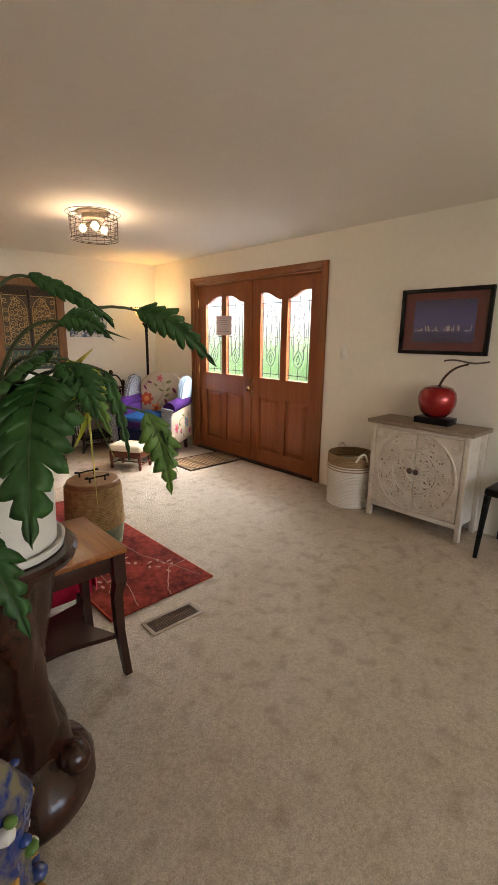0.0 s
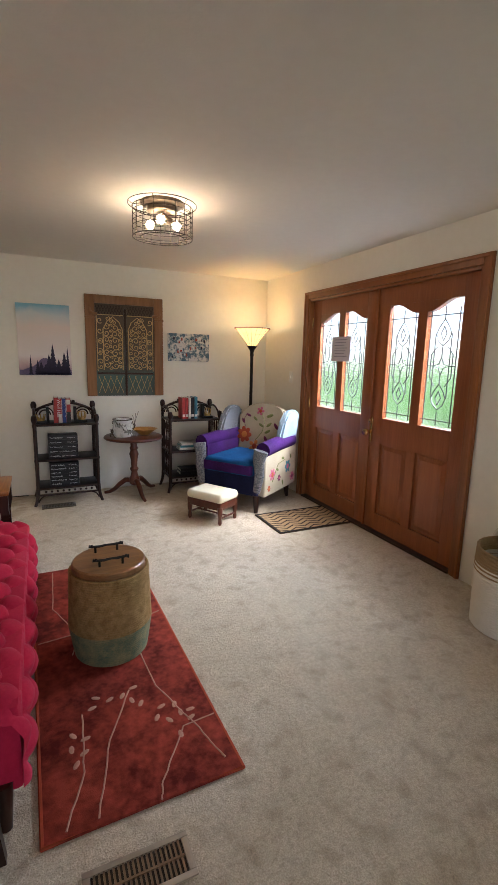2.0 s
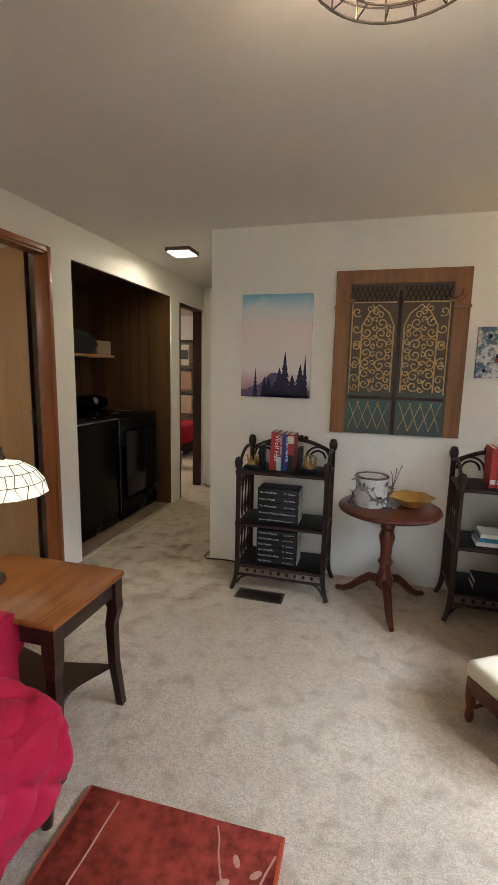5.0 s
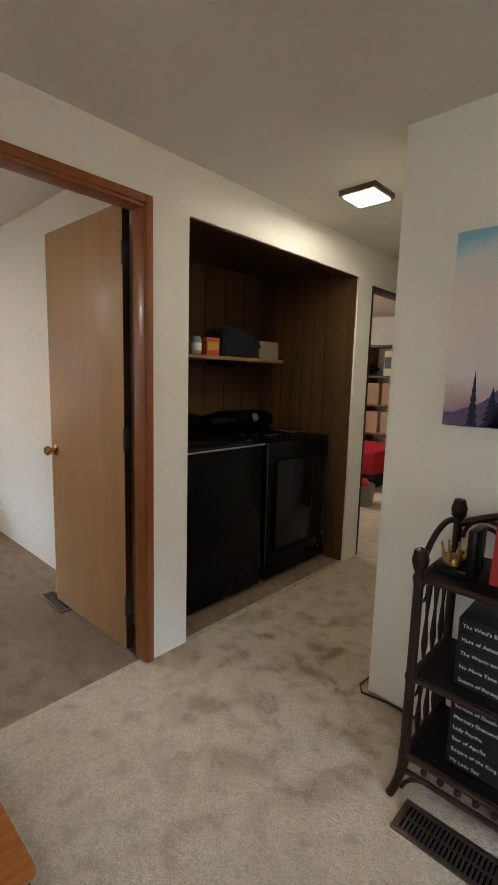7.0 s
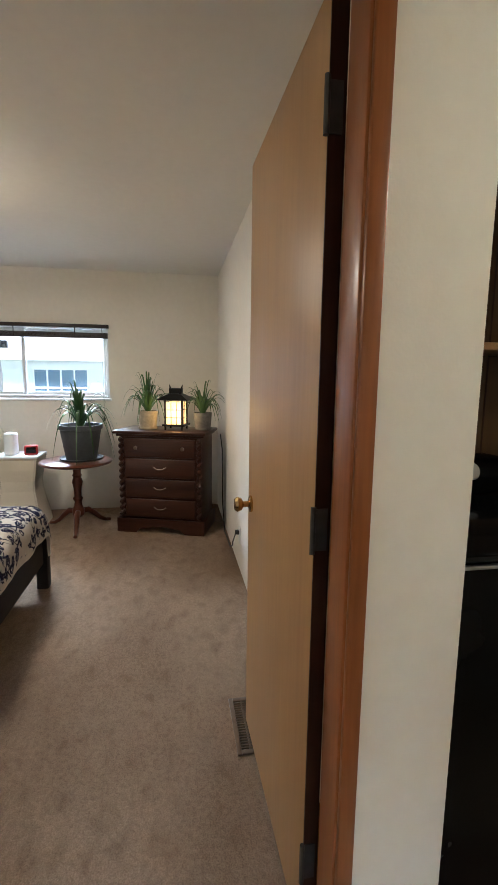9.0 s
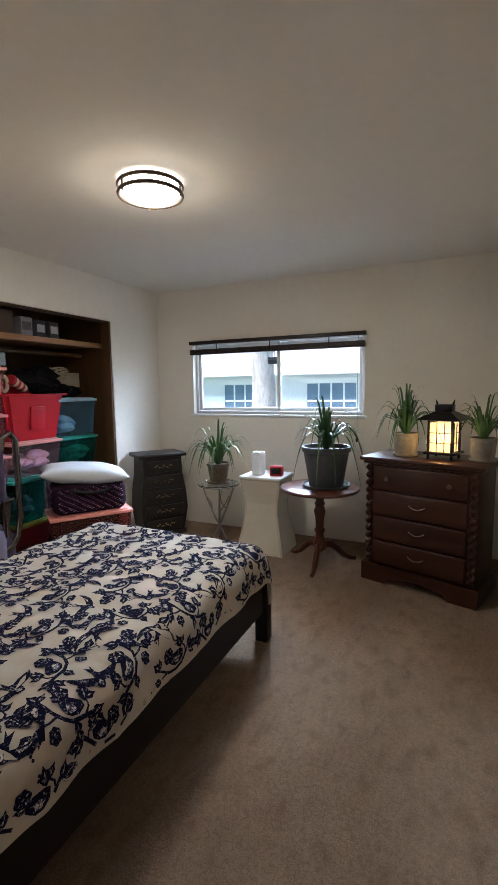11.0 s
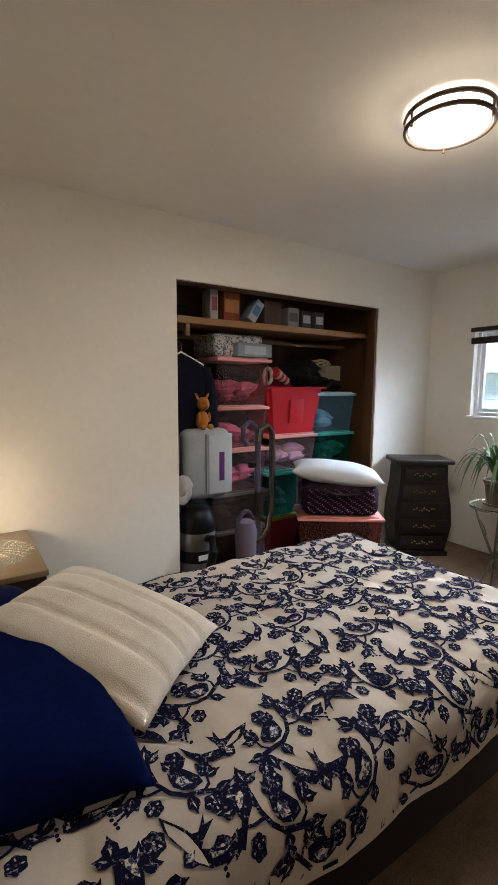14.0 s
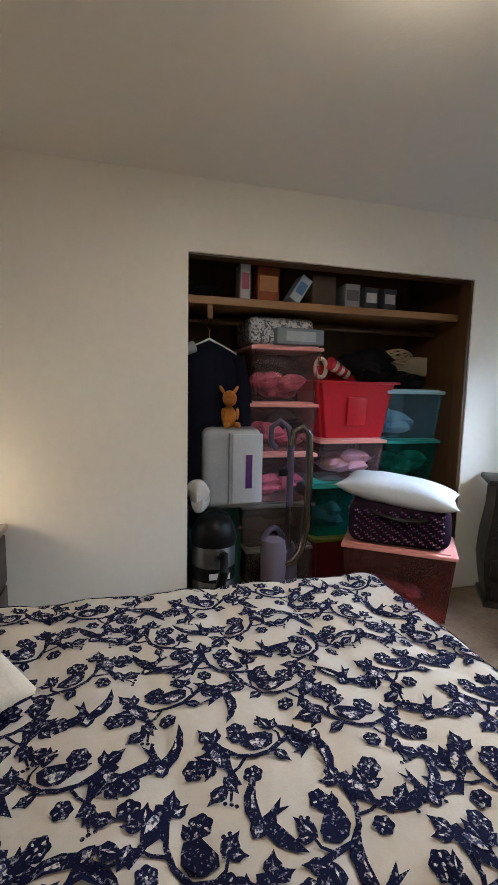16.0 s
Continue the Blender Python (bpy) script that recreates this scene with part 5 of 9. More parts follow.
seat_path = [(0.34, 0.43), (0.55, 0.45), (0.74, 0.455), (0.84, 0.435), (0.905, 0.39), (0.935, 0.32), (0.94, 0.24), (0.925, 0.15)]
part("tufted_seat", tufted(seat_path, 2.12, 3.72), REDV, so, angle=180)
part("seat_frame", box(BM(), 0.12, 0.90, 2.15, 3.69, 0.12, 0.40, 0.02), REDV, so)
part("tufted_back", tufted([(0.10, 0.80), (0.20, 0.86), (0.29, 0.82), (0.33, 0.70), (0.36, 0.44)][::1], 2.15, 3.69), REDV, so, angle=180)
part("back_frame", box(BM(), 0.02, 0.22, 2.14, 3.70, 0.12, 0.80, 0.03), REDV, so)
for y, d in ((2.07, -1), (3.77, 1)):
    part("rolled_arm", tube(BM(), [(0.06, y, 0.50), (0.36, y, 0.51), (0.64, y, 0.50)], 0.085, 16), REDV, so)
    part("arm_panel", box(BM(), 0.05, 0.64, y - 0.06, y + 0.06, 0.12, 0.52, 0.02), REDV, so)
    part("arm_cap", lathe(BM(), [(0.083, 0), (0.078, 0.012), (0, 0.016)], 18, pose(0.64, y, 0.50, 0, 90, 0)), REDV, so)
for x in (0.12, 0.84):
    for y in (2.16, 3.68):
        part("leg", tube(BM(), [(x, y, 0), (x, y, 0.16)], [0.018, 0.03], 10), DARKWOOD, so)
CUSH = painted("sunset_print", [(0.0, (0.02, 0.06, 0.22)), (0.28, (0.05, 0.22, 0.42)), (0.42, (0.55, 0.45, 0.32)), (0.62, (0.62, 0.30, 0.12)), (0.85, (0.55, 0.35, 0.20)), (1.0, (0.45, 0.12, 0.06))], 1, 0.40, 0.25, 7, 0.85)
cu = thing("throw_pillow", pose(0.60, 3.58, 0.645, 72, 0, -24), "square throw pillow printed with an orange and blue sunset", "pillow")
pp = part("pillow_case", pillow(BM(), 0.40, 0.40, 0.14, 18, Matrix.Translation((0, 0.2, 0)), rough=0.006), CUSH, cu)
pp.location = (0, -0.2, 0)


# ---- end tables ----
def end_table(m, label):
    t = thing("end_table", m, label, "end table", "pair of end tables")
    part("tabletop", box(BM(), -0.27, 0.27, -0.205, 0.205, 0.545, 0.57, 0.006), TABLEWOOD, t, "honey brown tabletop")
    for y in (-0.175, 0.175):
        part("apron", box(BM(), -0.21, 0.21, y - 0.009, y + 0.009, 0.475, 0.545, 0.003), DARKWOOD, t)
    for x in (-0.24, 0.24):
        part("apron", box(BM(), x - 0.009, x + 0.009, -0.155, 0.155, 0.475, 0.545, 0.003), DARKWOOD, t)
    for sx in (-1, 1):
        for sy in (-1, 1):
            bm = BM()
            prev = None
            for zz, o, w in ((0.545, 0.0, 0.024), (0.46, 0.0, 0.024), (0.425, 0.004, 0.022), (0.36, -0.006, 0.0185), (0.20, -0.003, 0.0165), (0.0, 0.014, 0.0145)):
                x, y = sx * (0.238 + o), sy * (0.173 + o)
                ring = [bm.verts.new((x + a * w, y + b * w, zz)) for a, b in ((-1, -1), (1, -1), (1, 1), (-1, 1))]
                if prev:
                    for i in range(4):
                        bm.faces.new((prev[i], prev[(i + 1) % 4], ring[(i + 1) % 4], ring[i]))
                else:
                    bm.faces.new(ring)
                prev = ring
            bm.faces.new(prev[::-1])
            bmesh.ops.recalc_face_normals(bm, faces=bm.faces)
            part("leg", bm, DARKWOOD, t, smooth=False)
    out = []
    for sx, sy in ((-1, -1), (1, -1), (1, 1), (-1, 1)):
        a, b = Vector((sx * 0.225, sy * 0.165)), None
        out.append((a.x, a.y))
        nx = {(-1, -1): (1, -1), (1, -1): (1, 1), (1, 1): (-1, 1), (-1, 1): (-1, -1)}[sx, sy]
        b = Vector((nx[0] * 0.225, nx[1] * 0.165))
        for k in range(1, 8):
            p = a.lerp(b, k / 8)
            out.append(tuple(p * (1 - 0.28 * math.sin(math.pi * k / 8))))
    part("lower_shelf", prism(BM(), out, 0.165, 0.183), DARKWOOD, t, smooth=False)
    return t


et = end_table(pose(0.665, 1.875, 0), "dark wooden end table with honey top and low shelf")
copy_thing(et, pose(0.615, 4.0, 0))["label"] = "dark wooden end table beside the red sofa with lamp on it"

# stained glass table lamp
SHADEG = glow("lit_ivory_glass", (0.95, 0.86, 0.62), 0.35)
tl = thing("table_lamp", pose(0.45, 3.95, 0.57), "bronze table lamp with domed ivory stained glass shade", "table lamp")
part("base", lathe(BM(), [(0.085, 0), (0.085, 0.01), (0.05, 0.03), (0.018, 0.06), (0.014, 0.12)], 20), BRONZE, tl)
part("stem", tube(BM(), [(0, 0, 0.1), (0, 0.0, 0.34), (0, 0.05, 0.46), (0, 0.13, 0.47), (0, 0.14, 0.43)], 0.009, 8), BRONZE, tl)
dome = [(0.02, 0.425), (0.065, 0.415), (0.11, 0.385), (0.14, 0.345), (0.152, 0.30)]
scal = lambda a, zz: 1 + (0.02 * math.cos(12 * a) if zz < 0.31 else 0)
part("shade", lathe(BM(), dome + [(0.148, 0.30), (0.135, 0.345), (0.105, 0.38), (0.06, 0.41), (0.01, 0.42)], 48, pose(0, 0.14, 0), wave=scal), SHADEG, tl, "ivory stained glass dome")
bm = BM()
for k in range(12):
    for half in (0, 0.5):
        a = 2 * math.pi * (k + half) / 12
        seg = dome[1:] if half == 0 else dome[2:]
        tube(bm, [((r + 0.001) * math.cos(a + 0.08 * math.sin(i * 2.6)), 0.14 + (r + 0.001) * math.sin(a + 0.08 * math.sin(i * 2.6)), zz) for i, (r, zz) in enumerate(seg)], 0.0016, 4)
for r, zz in dome[1:4]:
    tube(bm, [(x, y + 0.14, zz2) for x, y, zz2 in hoop(r + 0.001, zz)], 0.0016, 4, closed=True)
part("lead_lines", bm, CAME, tl)

# blue vase on the low shelf
BLUEC = mat("cobalt_glaze", (0.02, 0.06, 0.25), (0.02, 0.03, 0.10), rough=0.15, coat=0.6, s1=8)
vs = thing("blue_vase", pose(0.60, 1.90, 0.183), "cobalt blue glazed vase on the low shelf", "vase")
part("vase", lathe(BM(), [(0.03, 0), (0.045, 0.04), (0.055, 0.11), (0.05, 0.17), (0.03, 0.21), (0.035, 0.24), (0.03, 0.24), (0.02, 0.20), (0, 0.19)], 24), BLUEC, vs)

# ---- red runner rug ----
rg = thing("runner_rug", pose(1.334, 2.05, 0, 0, 0, 1.25), "red runner rug with cream branches and leaves", "rug")
part("rug_body", box(BM(), -0.315, 0.315, 0, 1.78, 0, 0.013, 0.004), mat("crimson_rug_pile", (0.31, 0.050, 0.030), (0.085, 0.011, 0.008), rough=0.95, s1=4.0, s2=34, bump=0.5, bs=300, lo=0.38, hi=0.62, spec=0.1), rg)
part("rug_edge", tube(BM(), [(-0.313, 0.002, 0.007), (0.313, 0.002, 0.007), (0.313, 1.778, 0.007), (-0.313, 1.778, 0.007)], 0.008, 6, closed=True), RUST, rg)
THREAD = fabric("cream_rug_thread", (0.46, 0.27, 0.18), (0.36, 0.18, 0.12))


def branch(pts, leaves):
    bmx = BM()
    q = []
    for a, b in zip(pts, pts[1:]):
        for i in range(6):
            q.append((a[0] + (b[0] - a[0]) * i / 6 + random.uniform(-0.003, 0.003), a[1] + (b[1] - a[1]) * i / 6, 0.0125))
    q.append((*pts[-1], 0.0135))
    tube(bmx, q, 0.0034, 5)
    for x, y, a in leaves:
        ball(bmx, 0.019, pose(x, y, 0.0130, 0, 0, a), 8, 1.0, 0.5, 0.10)
    part("rug_branch", bmx, THREAD, rg)


branch([(0.12, 0.9), (0.14, 0.5), (0.23, 0.22), (0.27, 0.06)], [])
branch([(0.305, 0.26), (0.18, 0.25), (0.05, 0.06), (0.03, 0.0)], [(0.22, 0.28, 30), (0.19, 0.32, 80), (0.14, 0.30, 120), (0.10, 0.33, 60), (0.13, 0.38, 20), (0.18, 0.37, 70), (0.16, 0.22, 90), (0.23, 0.32, 0)])
branch([(-0.25, 0.02), (-0.18, 0.20), (-0.16, 0.46)], [(-0.20, 0.24, 60), (-0.17, 0.28, 30), (-0.21, 0.31, 90), (-0.16, 0.34, 10), (-0.2, 0.37, 120)])
branch([(-0.16, 0.02), (-0.08, 0.3), (0.03, 0.52)], [(0.0, 0.50, 60), (0.05, 0.53, 10), (0.03, 0.46, 100), (-0.05, 0.50, 30), (-0.1, 0.53, 150), (0.06, 0.43, 60), (-0.12, 0.48, 20)])
branch([(0.30, 1.72), (0.2, 1.4), (0.14, 1.1), (0.12, 0.9)], [])
branch([(-0.30, 1.0), (-0.1, 1.02), (0.1, 1.0), (0.3, 1.06)], [])
branch([(-0.2, 1.75), (-0.22, 1.3), (-0.12, 1.0), (-0.16, 0.85)], [])
branch([(0.12, 1.76), (0.2, 1.55), (0.28, 1.5)], [(0.18, 1.62, 30), (0.23, 1.60, 80), (0.2, 1.68, 120), (0.26, 1.66, 40)])

# ---- woven basket with wooden lid ----
SEAG = fabric("golden_seagrass", (0.36, 0.225, 0.095), (0.20, 0.115, 0.042), s1=30, s2=160, bump=0.9, bs=150, dist=0.004)
SEAGREEN = fabric("green_seagrass", (0.26, 0.215, 0.11), (0.085, 0.12, 0.08), s1=22, s2=160, bump=0.9, bs=150, dist=0.004)
LIDW = wood("acacia_lid", (0.33, 0.17, 0.065), (0.13, 0.055, 0.022), 0, rough=0.4, grain=26)
wb = thing("woven_basket", pose(1.333, 2.905, 0.013), "tall seagrass basket with acacia lid and iron handles", "basket")
part("lower_weave", coils(BM(), 0.160, 0.182, 0.004, 0.150, 0.0105, 0.0068, 40), SEAGREEN, wb, "green dyed lower weave")
part("upper_weave", coils(BM(), 0.182, 0.172, 0.150, 0.415, 0.0105, 0.0068, 40), SEAG, wb)
part("liner", lathe(BM(), [(0.153, 0.0), (0.176, 0.15), (0.167, 0.405), (0, 0.406)], 30), JUTE, wb)
lid = part("lid", BM(), LIDW, wb, "round acacia wood lid")
bm = lathe(BM(), [(0.156, 0.410), (0.163, 0.414), (0.163, 0.440), (0.157, 0.446), (0, 0.446)], 48)
bm.to_mesh(lid.data)
bm.free()
for y in (-0.075, 0.085):
    bm = tube(BM(), [(-0.078, y, 0.481), (-0.066, y, 0.477), (-0.03, y, 0.474), (0.0, y, 0.478), (0.03, y, 0.476), (0.066, y, 0.478), (0.078, y, 0.476)], [0.0085, 0.006, 0.0062, 0.0052, 0.006, 0.0065, 0.0085], 8)
    for x in (-0.05, 0.05):
        tube(bm, [(x, y, 0.444), (x, y, 0.476)], 0.006, 8)
        ball(bm, 0.006, pose(x * 1.3, y - 0.005, 0.484), 6)
    part("handle", bm, BLACKMETAL, lid, "black iron branch handle")


# ---- floor vents ----
def floor_vent(m, label, w=0.29, d=0.125, frame_m=None):
    v = thing("floor_vent", m, label, "floor vent", "floor vents")
    bm = BM()
    for a in ((-w / 2, w / 2, -d / 2, -d / 2 + 0.017), (-w / 2, w / 2, d / 2 - 0.017, d / 2), (-w / 2, -w / 2 + 0.02, -d / 2 + 0.017, d / 2 - 0.017), (w / 2 - 0.02, w / 2, -d / 2 + 0.017, d / 2 - 0.017)):
        box(bm, *a, 0.001, 0.008, 0.002)
    part("frame", bm, frame_m or BRONZE, v)
    # Flat black sheet paints the dark of the opening below the slats.
    part("duct", box(BM(), -w / 2 + 0.015, w / 2 - 0.015, -d / 2 + 0.015, d / 2 - 0.015, 0.0005, 0.0015), BLACKP, v, smooth=False)
    for k in range(19):
        x = -w / 2 + 0.03 + (w - 0.06) * k / 18
        part("slat", box(BM(), x - 0.0028, x + 0.0028, -d / 2 + 0.016, d / 2 - 0.016, 0.002, 0.0068), BRONZE, v, smooth=False)
    part("slat", box(BM(), -w / 2 + 0.02, w / 2 - 0.02, -0.003, 0.003, 0.002, 0.0072), BRONZE, v, smooth=False)
    return v


VENTM = mat("beige_enamel", (0.36, 0.30, 0.23), (0.28, 0.22, 0.16), rough=0.45, metal=0.3)
floor_vent(pose(1.26, 1.875, 0), "beige metal floor vent beside the rug", frame_m=VENTM)
floor_vent(pose(1.19, 5.215, 0), "brown metal floor vent under the shelf stand")
floor_vent(pose(-0.97, 5.045, 0), "brown metal floor vent under the open door", d=0.10)

# ---- plant stand, pot and split-leaf plant ----
CARV = mat("glossy_carved_mahogany", (0.05, 0.016, 0.008), (0.014, 0.005, 0.003), rough=0.2, coat=0.4, s1=6, s2=30, bump=0.4, bs=30, dist=0.006)
ps = thing("carved_pedestal", pose(0.44, 1.445, 0), "glossy carved mahogany plant pedestal with swirling trunk", "plant stand")
twist = lambda a, zz: 1 + 0.17 * math.cos(3 * a + 9 * zz) + 0.07 * math.cos(7 * a - 16 * zz)
part("base", lathe(BM(), [(0.20, 0), (0.21, 0.02), (0.205, 0.06), (0.185, 0.10), (0.13, 0.14), (0.10, 0.17)], 40, wave=lambda a, zz: 1 + 0.05 * math.cos(5 * a) * (zz > 0.02)), CARV, ps)
part("trunk", lathe(BM(), [(0.13, 0.13), (0.12, 0.25), (0.10, 0.38), (0.11, 0.50), (0.125, 0.60), (0.12, 0.70), (0.15, 0.76)], 48, wave=twist), CARV, ps)
part("top", lathe(BM(), [(0.12, 0.75), (0.18, 0.765), (0.205, 0.78), (0.21, 0.795), (0.20, 0.806), (0, 0.806)], 48), CARV, ps)
for k in range(3):
    a = radians(200 + 120 * k)
    bm = ball(BM(), 0.055, pose(0.155 * math.cos(a), 0.155 * math.sin(a), 0.12), 14, 1, 1, 0.9)
    part("carved_knuckle", bm, CARV, ps)
POTW = mat("matte_white_pot", (0.70, 0.67, 0.61), (0.66, 0.63, 0.56), rough=0.55, bump=0.05)
GREENL = mat("philodendron_leaf", (0.035, 0.105, 0.022), (0.015, 0.05, 0.012), rough=0.48, s1=14, bump=0.2, bs=60, coat=0.0)
GREEN2 = mat("philodendron_leaf_light", (0.13, 0.22, 0.04), (0.06, 0.13, 0.025), rough=0.4, s1=14, bump=0.2, bs=60)
YELL = mat("yellowing_leaf", (0.55, 0.46, 0.05), (0.30, 0.34, 0.04), rough=0.45, s1=14)
STALK = mat("leaf_stalk", (0.06, 0.09, 0.03), (0.04, 0.05, 0.02), rough=0.5)
SOIL = mat("potting_soil", (0.03, 0.022, 0.016), (0.02, 0.014, 0.010), rough=1.0, bump=0.8)
pt_ = thing("split_leaf_plant", pose(0.44, 1.445, 0.806), "split-leaf philodendron with yellowing leaves in white pot", "plant")
part("saucer", lathe(BM(), [(0.16, 0), (0.175, 0.004), (0.18, 0.025), (0.172, 0.025), (0.165, 0.012), (0, 0.012)], 36), POTW, pt_)
part("pot", lathe(BM(), [(0.150, 0.012), (0.158, 0.02), (0.165, 0.28), (0.168, 0.30), (0.158, 0.30), (0.154, 0.26), (0, 0.258)], 40), POTW, pt_, "matte white pot")
part("soil", lathe(BM(), [(0.15, 0.255), (0.10, 0.268), (0, 0.272)], 20), SOIL, pt_)


def lobed_leaf(p0, p1, p2, w, side, material, lobes=6, stalk=None):
    """A split leaf along a curved midrib; side is the direction of its lobes."""
    o = Vector((0.44, 1.445, 0.806))
    n = 48
    mid = bezier(Vector(p0) - o, Vector(p1) - o, Vector(p2) - o, n)
    side = Vector(side).normalized()
    bmx = BM()
    for s in (-1, 1):
        prev = None
        for i, p in enumerate(mid):
            u = i / n
            d = (mid[min(i + 1, n)] - mid[max(i - 1, 0)]).normalized()
            env = math.sin(math.pi * min(1, u ** 0.60 * 0.92 + 0.08)) ** 0.8
            ph = (u * (lobes + 2)) % 1.0
            cut = 0.34 + 0.66 * max(0.0, math.sin(math.pi * ph)) ** 0.9 * (0.8 + 0.2 * math.sin(3.7 * int(u * (lobes + 2)) + s))
            wid = w * env * cut * (1 + 0.06 * math.sin(i * 2.1 + s))
            sd_ = side * s
            nrm = d.cross(sd_) * s
            row = [bmx.verts.new(p + nrm * 0.0)]
            for q in (0.33, 0.66, 1.0):
                off = sd_ * wid * q + d * wid * q * (0.25 + 0.55 * ph) + Vector((0, 0, -0.22 * wid * q * q)) + nrm * 0.012 * math.sin(q * 3)
                row.append(bmx.verts.new(p + off))
            if prev:
                for a in range(3):
                    bmx.faces.new((prev[a], prev[a + 1], row[a + 1], row[a]))
            prev = row
    bmesh.ops.remove_doubles(bmx, verts=bmx.verts, dist=0.0004)
    bmesh.ops.recalc_face_normals(bmx, faces=bmx.faces)
    bmesh.ops.solidify(bmx, geom=bmx.faces[:], thickness=0.0012)
    leaf = part("leaf", bmx, material, pt_, angle=180)
    part("midrib", tube(BM(), mid, 0.0022, 5), STALK, leaf)
    if stalk:
        part("stalk", tube(BM(), bezier((0.05 * side.x, 0.02, 0.262), Vector(stalk) - o, Vector(p0) - o, 14), [0.0065 - 0.0002 * i for i in range(15)], 7), STALK, leaf)


lobed_leaf((0.845, 1.345, 1.435), (0.905, 1.255, 1.435), (1.011, 1.207, 1.284), 0.050, (0.35, -0.35, 0.9), GREENL, 6, (0.60, 1.42, 1.50))
lobed_leaf((0.58, 1.40, 1.505), (0.66, 1.36, 1.485), (0.749, 1.316, 1.401), 0.042, (0.3, 0.7, 0.6), GREENL, 6, (0.46, 1.44, 1.54))
lobed_leaf((0.68, 1.45, 1.30), (0.725, 1.45, 1.27), (0.737, 1.443, 1.147), 0.078, (0.9, -0.2, 0.1), YELL, 5, (0.54, 1.44, 1.34))
lobed_leaf((0.715, 1.30, 1.275), (0.735, 1.26, 1.18), (0.739, 1.238, 1.056), 0.026, (0.9, -0.2, 0.1), GREENL, 4, (0.58, 1.38, 1.36))
lobed_leaf((0.845, 1.32, 1.150), (0.865, 1.265, 1.08), (0.912, 1.309, 0.892), 0.060, (0.85, -0.4, 0.15), GREEN2, 5, (0.66, 1.42, 1.24))
lobed_leaf((0.545, 1.25, 1.27), (0.47, 1.17, 1.24), (0.43, 1.06, 0.96), 0.115, (0.85, -0.4, 0.1), GREENL, 7, (0.48, 1.36, 1.34))
lobed_leaf((0.56, 1.28, 1.30), (0.50, 1.24, 1.33), (0.34, 1.12, 1.18), 0.085, (0.5, -0.6, 0.5), GREENL, 6, (0.50, 1.38, 1.38))
lobed_leaf((0.595, 1.28, 1.30), (0.63, 1.24, 1.30), (0.635, 1.19, 1.17), 0.065, (0.85, -0.3, 0.1), GREENL, 6, (0.52, 1.38, 1.34))
lobed_leaf((0.62, 1.30, 1.28), (0.66, 1.28, 1.26), (0.69, 1.23, 1.12), 0.045, (0.85, -0.3, 0.1), GREEN2, 5, (0.52, 1.38, 1.30))
lobed_leaf((0.34, 1.22, 0.98), (0.37, 1.12, 0.95), (0.42, 1.10, 0.74), 0.065, (0.9, -0.2, 0.2), GREENL, 5, (0.34, 1.30, 1.16))
lobed_leaf((0.62, 1.33, 1.40), (0.66, 1.30, 1.44), (0.72, 1.26, 1.36), 0.04, (0.4, -0.3, 0.8), GREENL, 5, (0.50, 1.40, 1.42))
lobed_leaf((0.26, 1.5, 1.40), (0.15, 1.5, 1.45), (0.02, 1.5, 1.3), 0.10, (0.2, 0.9, 0.3), GREENL, 6, (0.36, 1.46, 1.4))

# ceramic figure with flowers at the pedestal's foot
CGLZ = mat("blue_cream_glaze", (0.015, 0.03, 0.14), (0.16, 0.14, 0.08), rough=0.25, coat=0.5, s1=16, s2=40, lo=0.42, hi=0.56)
cf = thing("ceramic_ornament", pose(0.275, 1.10, 0), "blue and cream glazed ceramic ornament with moulded flowers", "ornament")
bm = lathe(BM(), [(0.09, 0), (0.10, 0.04), (0.085, 0.15), (0.10, 0.28), (0.105, 0.38), (0.07, 0.47), (0.04, 0.52), (0, 0.53)], 28, wave=lambda a, zz: 1 + 0.1 * math.sin(3 * a + 20 * zz))
part("body", bm, CGLZ, cf)
random.seed(6)
for k in range(34):
    a, zz = random.uniform(-2.6, 1.2), random.uniform(0.03, 0.42)
    part("moulded_flower", ball(BM(), random.uniform(0.012, 0.022), pose(0.102 * math.cos(a), 0.102 * math.sin(a), zz), 8, 1, 1, 0.7), (CERAM, GREEN2, BLUEC, AMBERG)[k % 4], cf)

# ---- bedroom door leaf ----
dl = thing("door_3", pose(-0.262, 5.102, 0.018, 0, 0, 181.4), "open flat honey veneer bedroom door", "door", kind="structure")
part("leaf", box(BM(), 0.002, 0.722, 0.0, 0.036, 0, 2.025, 0.002), LEAFWOOD, dl)
part("leaf_edge", box(BM(), -0.001, 0.002, 0.001, 0.035, 0, 2.025), DARKWOOD, dl, "dark stained hinge edge")
for x, y, a in ((0.665, 0.036, -90), (0.665, 0.0, 90)):
    part("door_knob", lathe(BM(), [(0.03, 0), (0.03, 0.006), (0.011, 0.012), (0.011, 0.03), (0.022, 0.036), (0.027, 0.05), (0.02, 0.06), (0, 0.062)], 18, pose(x, y, 0.888, a, 0, 0)), BRASS, dl, "polished brass knob")
for zz in (0.22, 1.02, 1.82):
    bm = box(BM(), -0.004, 0.0, 0.008, 0.034, zz - 0.045, zz + 0.045)
    tube(bm, [(-0.006, 0.040, zz - 0.05), (-0.006, 0.040, zz + 0.05)], 0.006, 8)
    part("hinge", bm, CAME, dl)
hd = thing("door_4", pose(0.36, HALL_END + 0.04, 0.01), "dark brown flat door closing the hall", "door", kind="structure")
part("leaf", box(BM(), -0.29, 0.29, 0, 0.035, 0, 1.975, 0.003), DARKWOOD, hd)
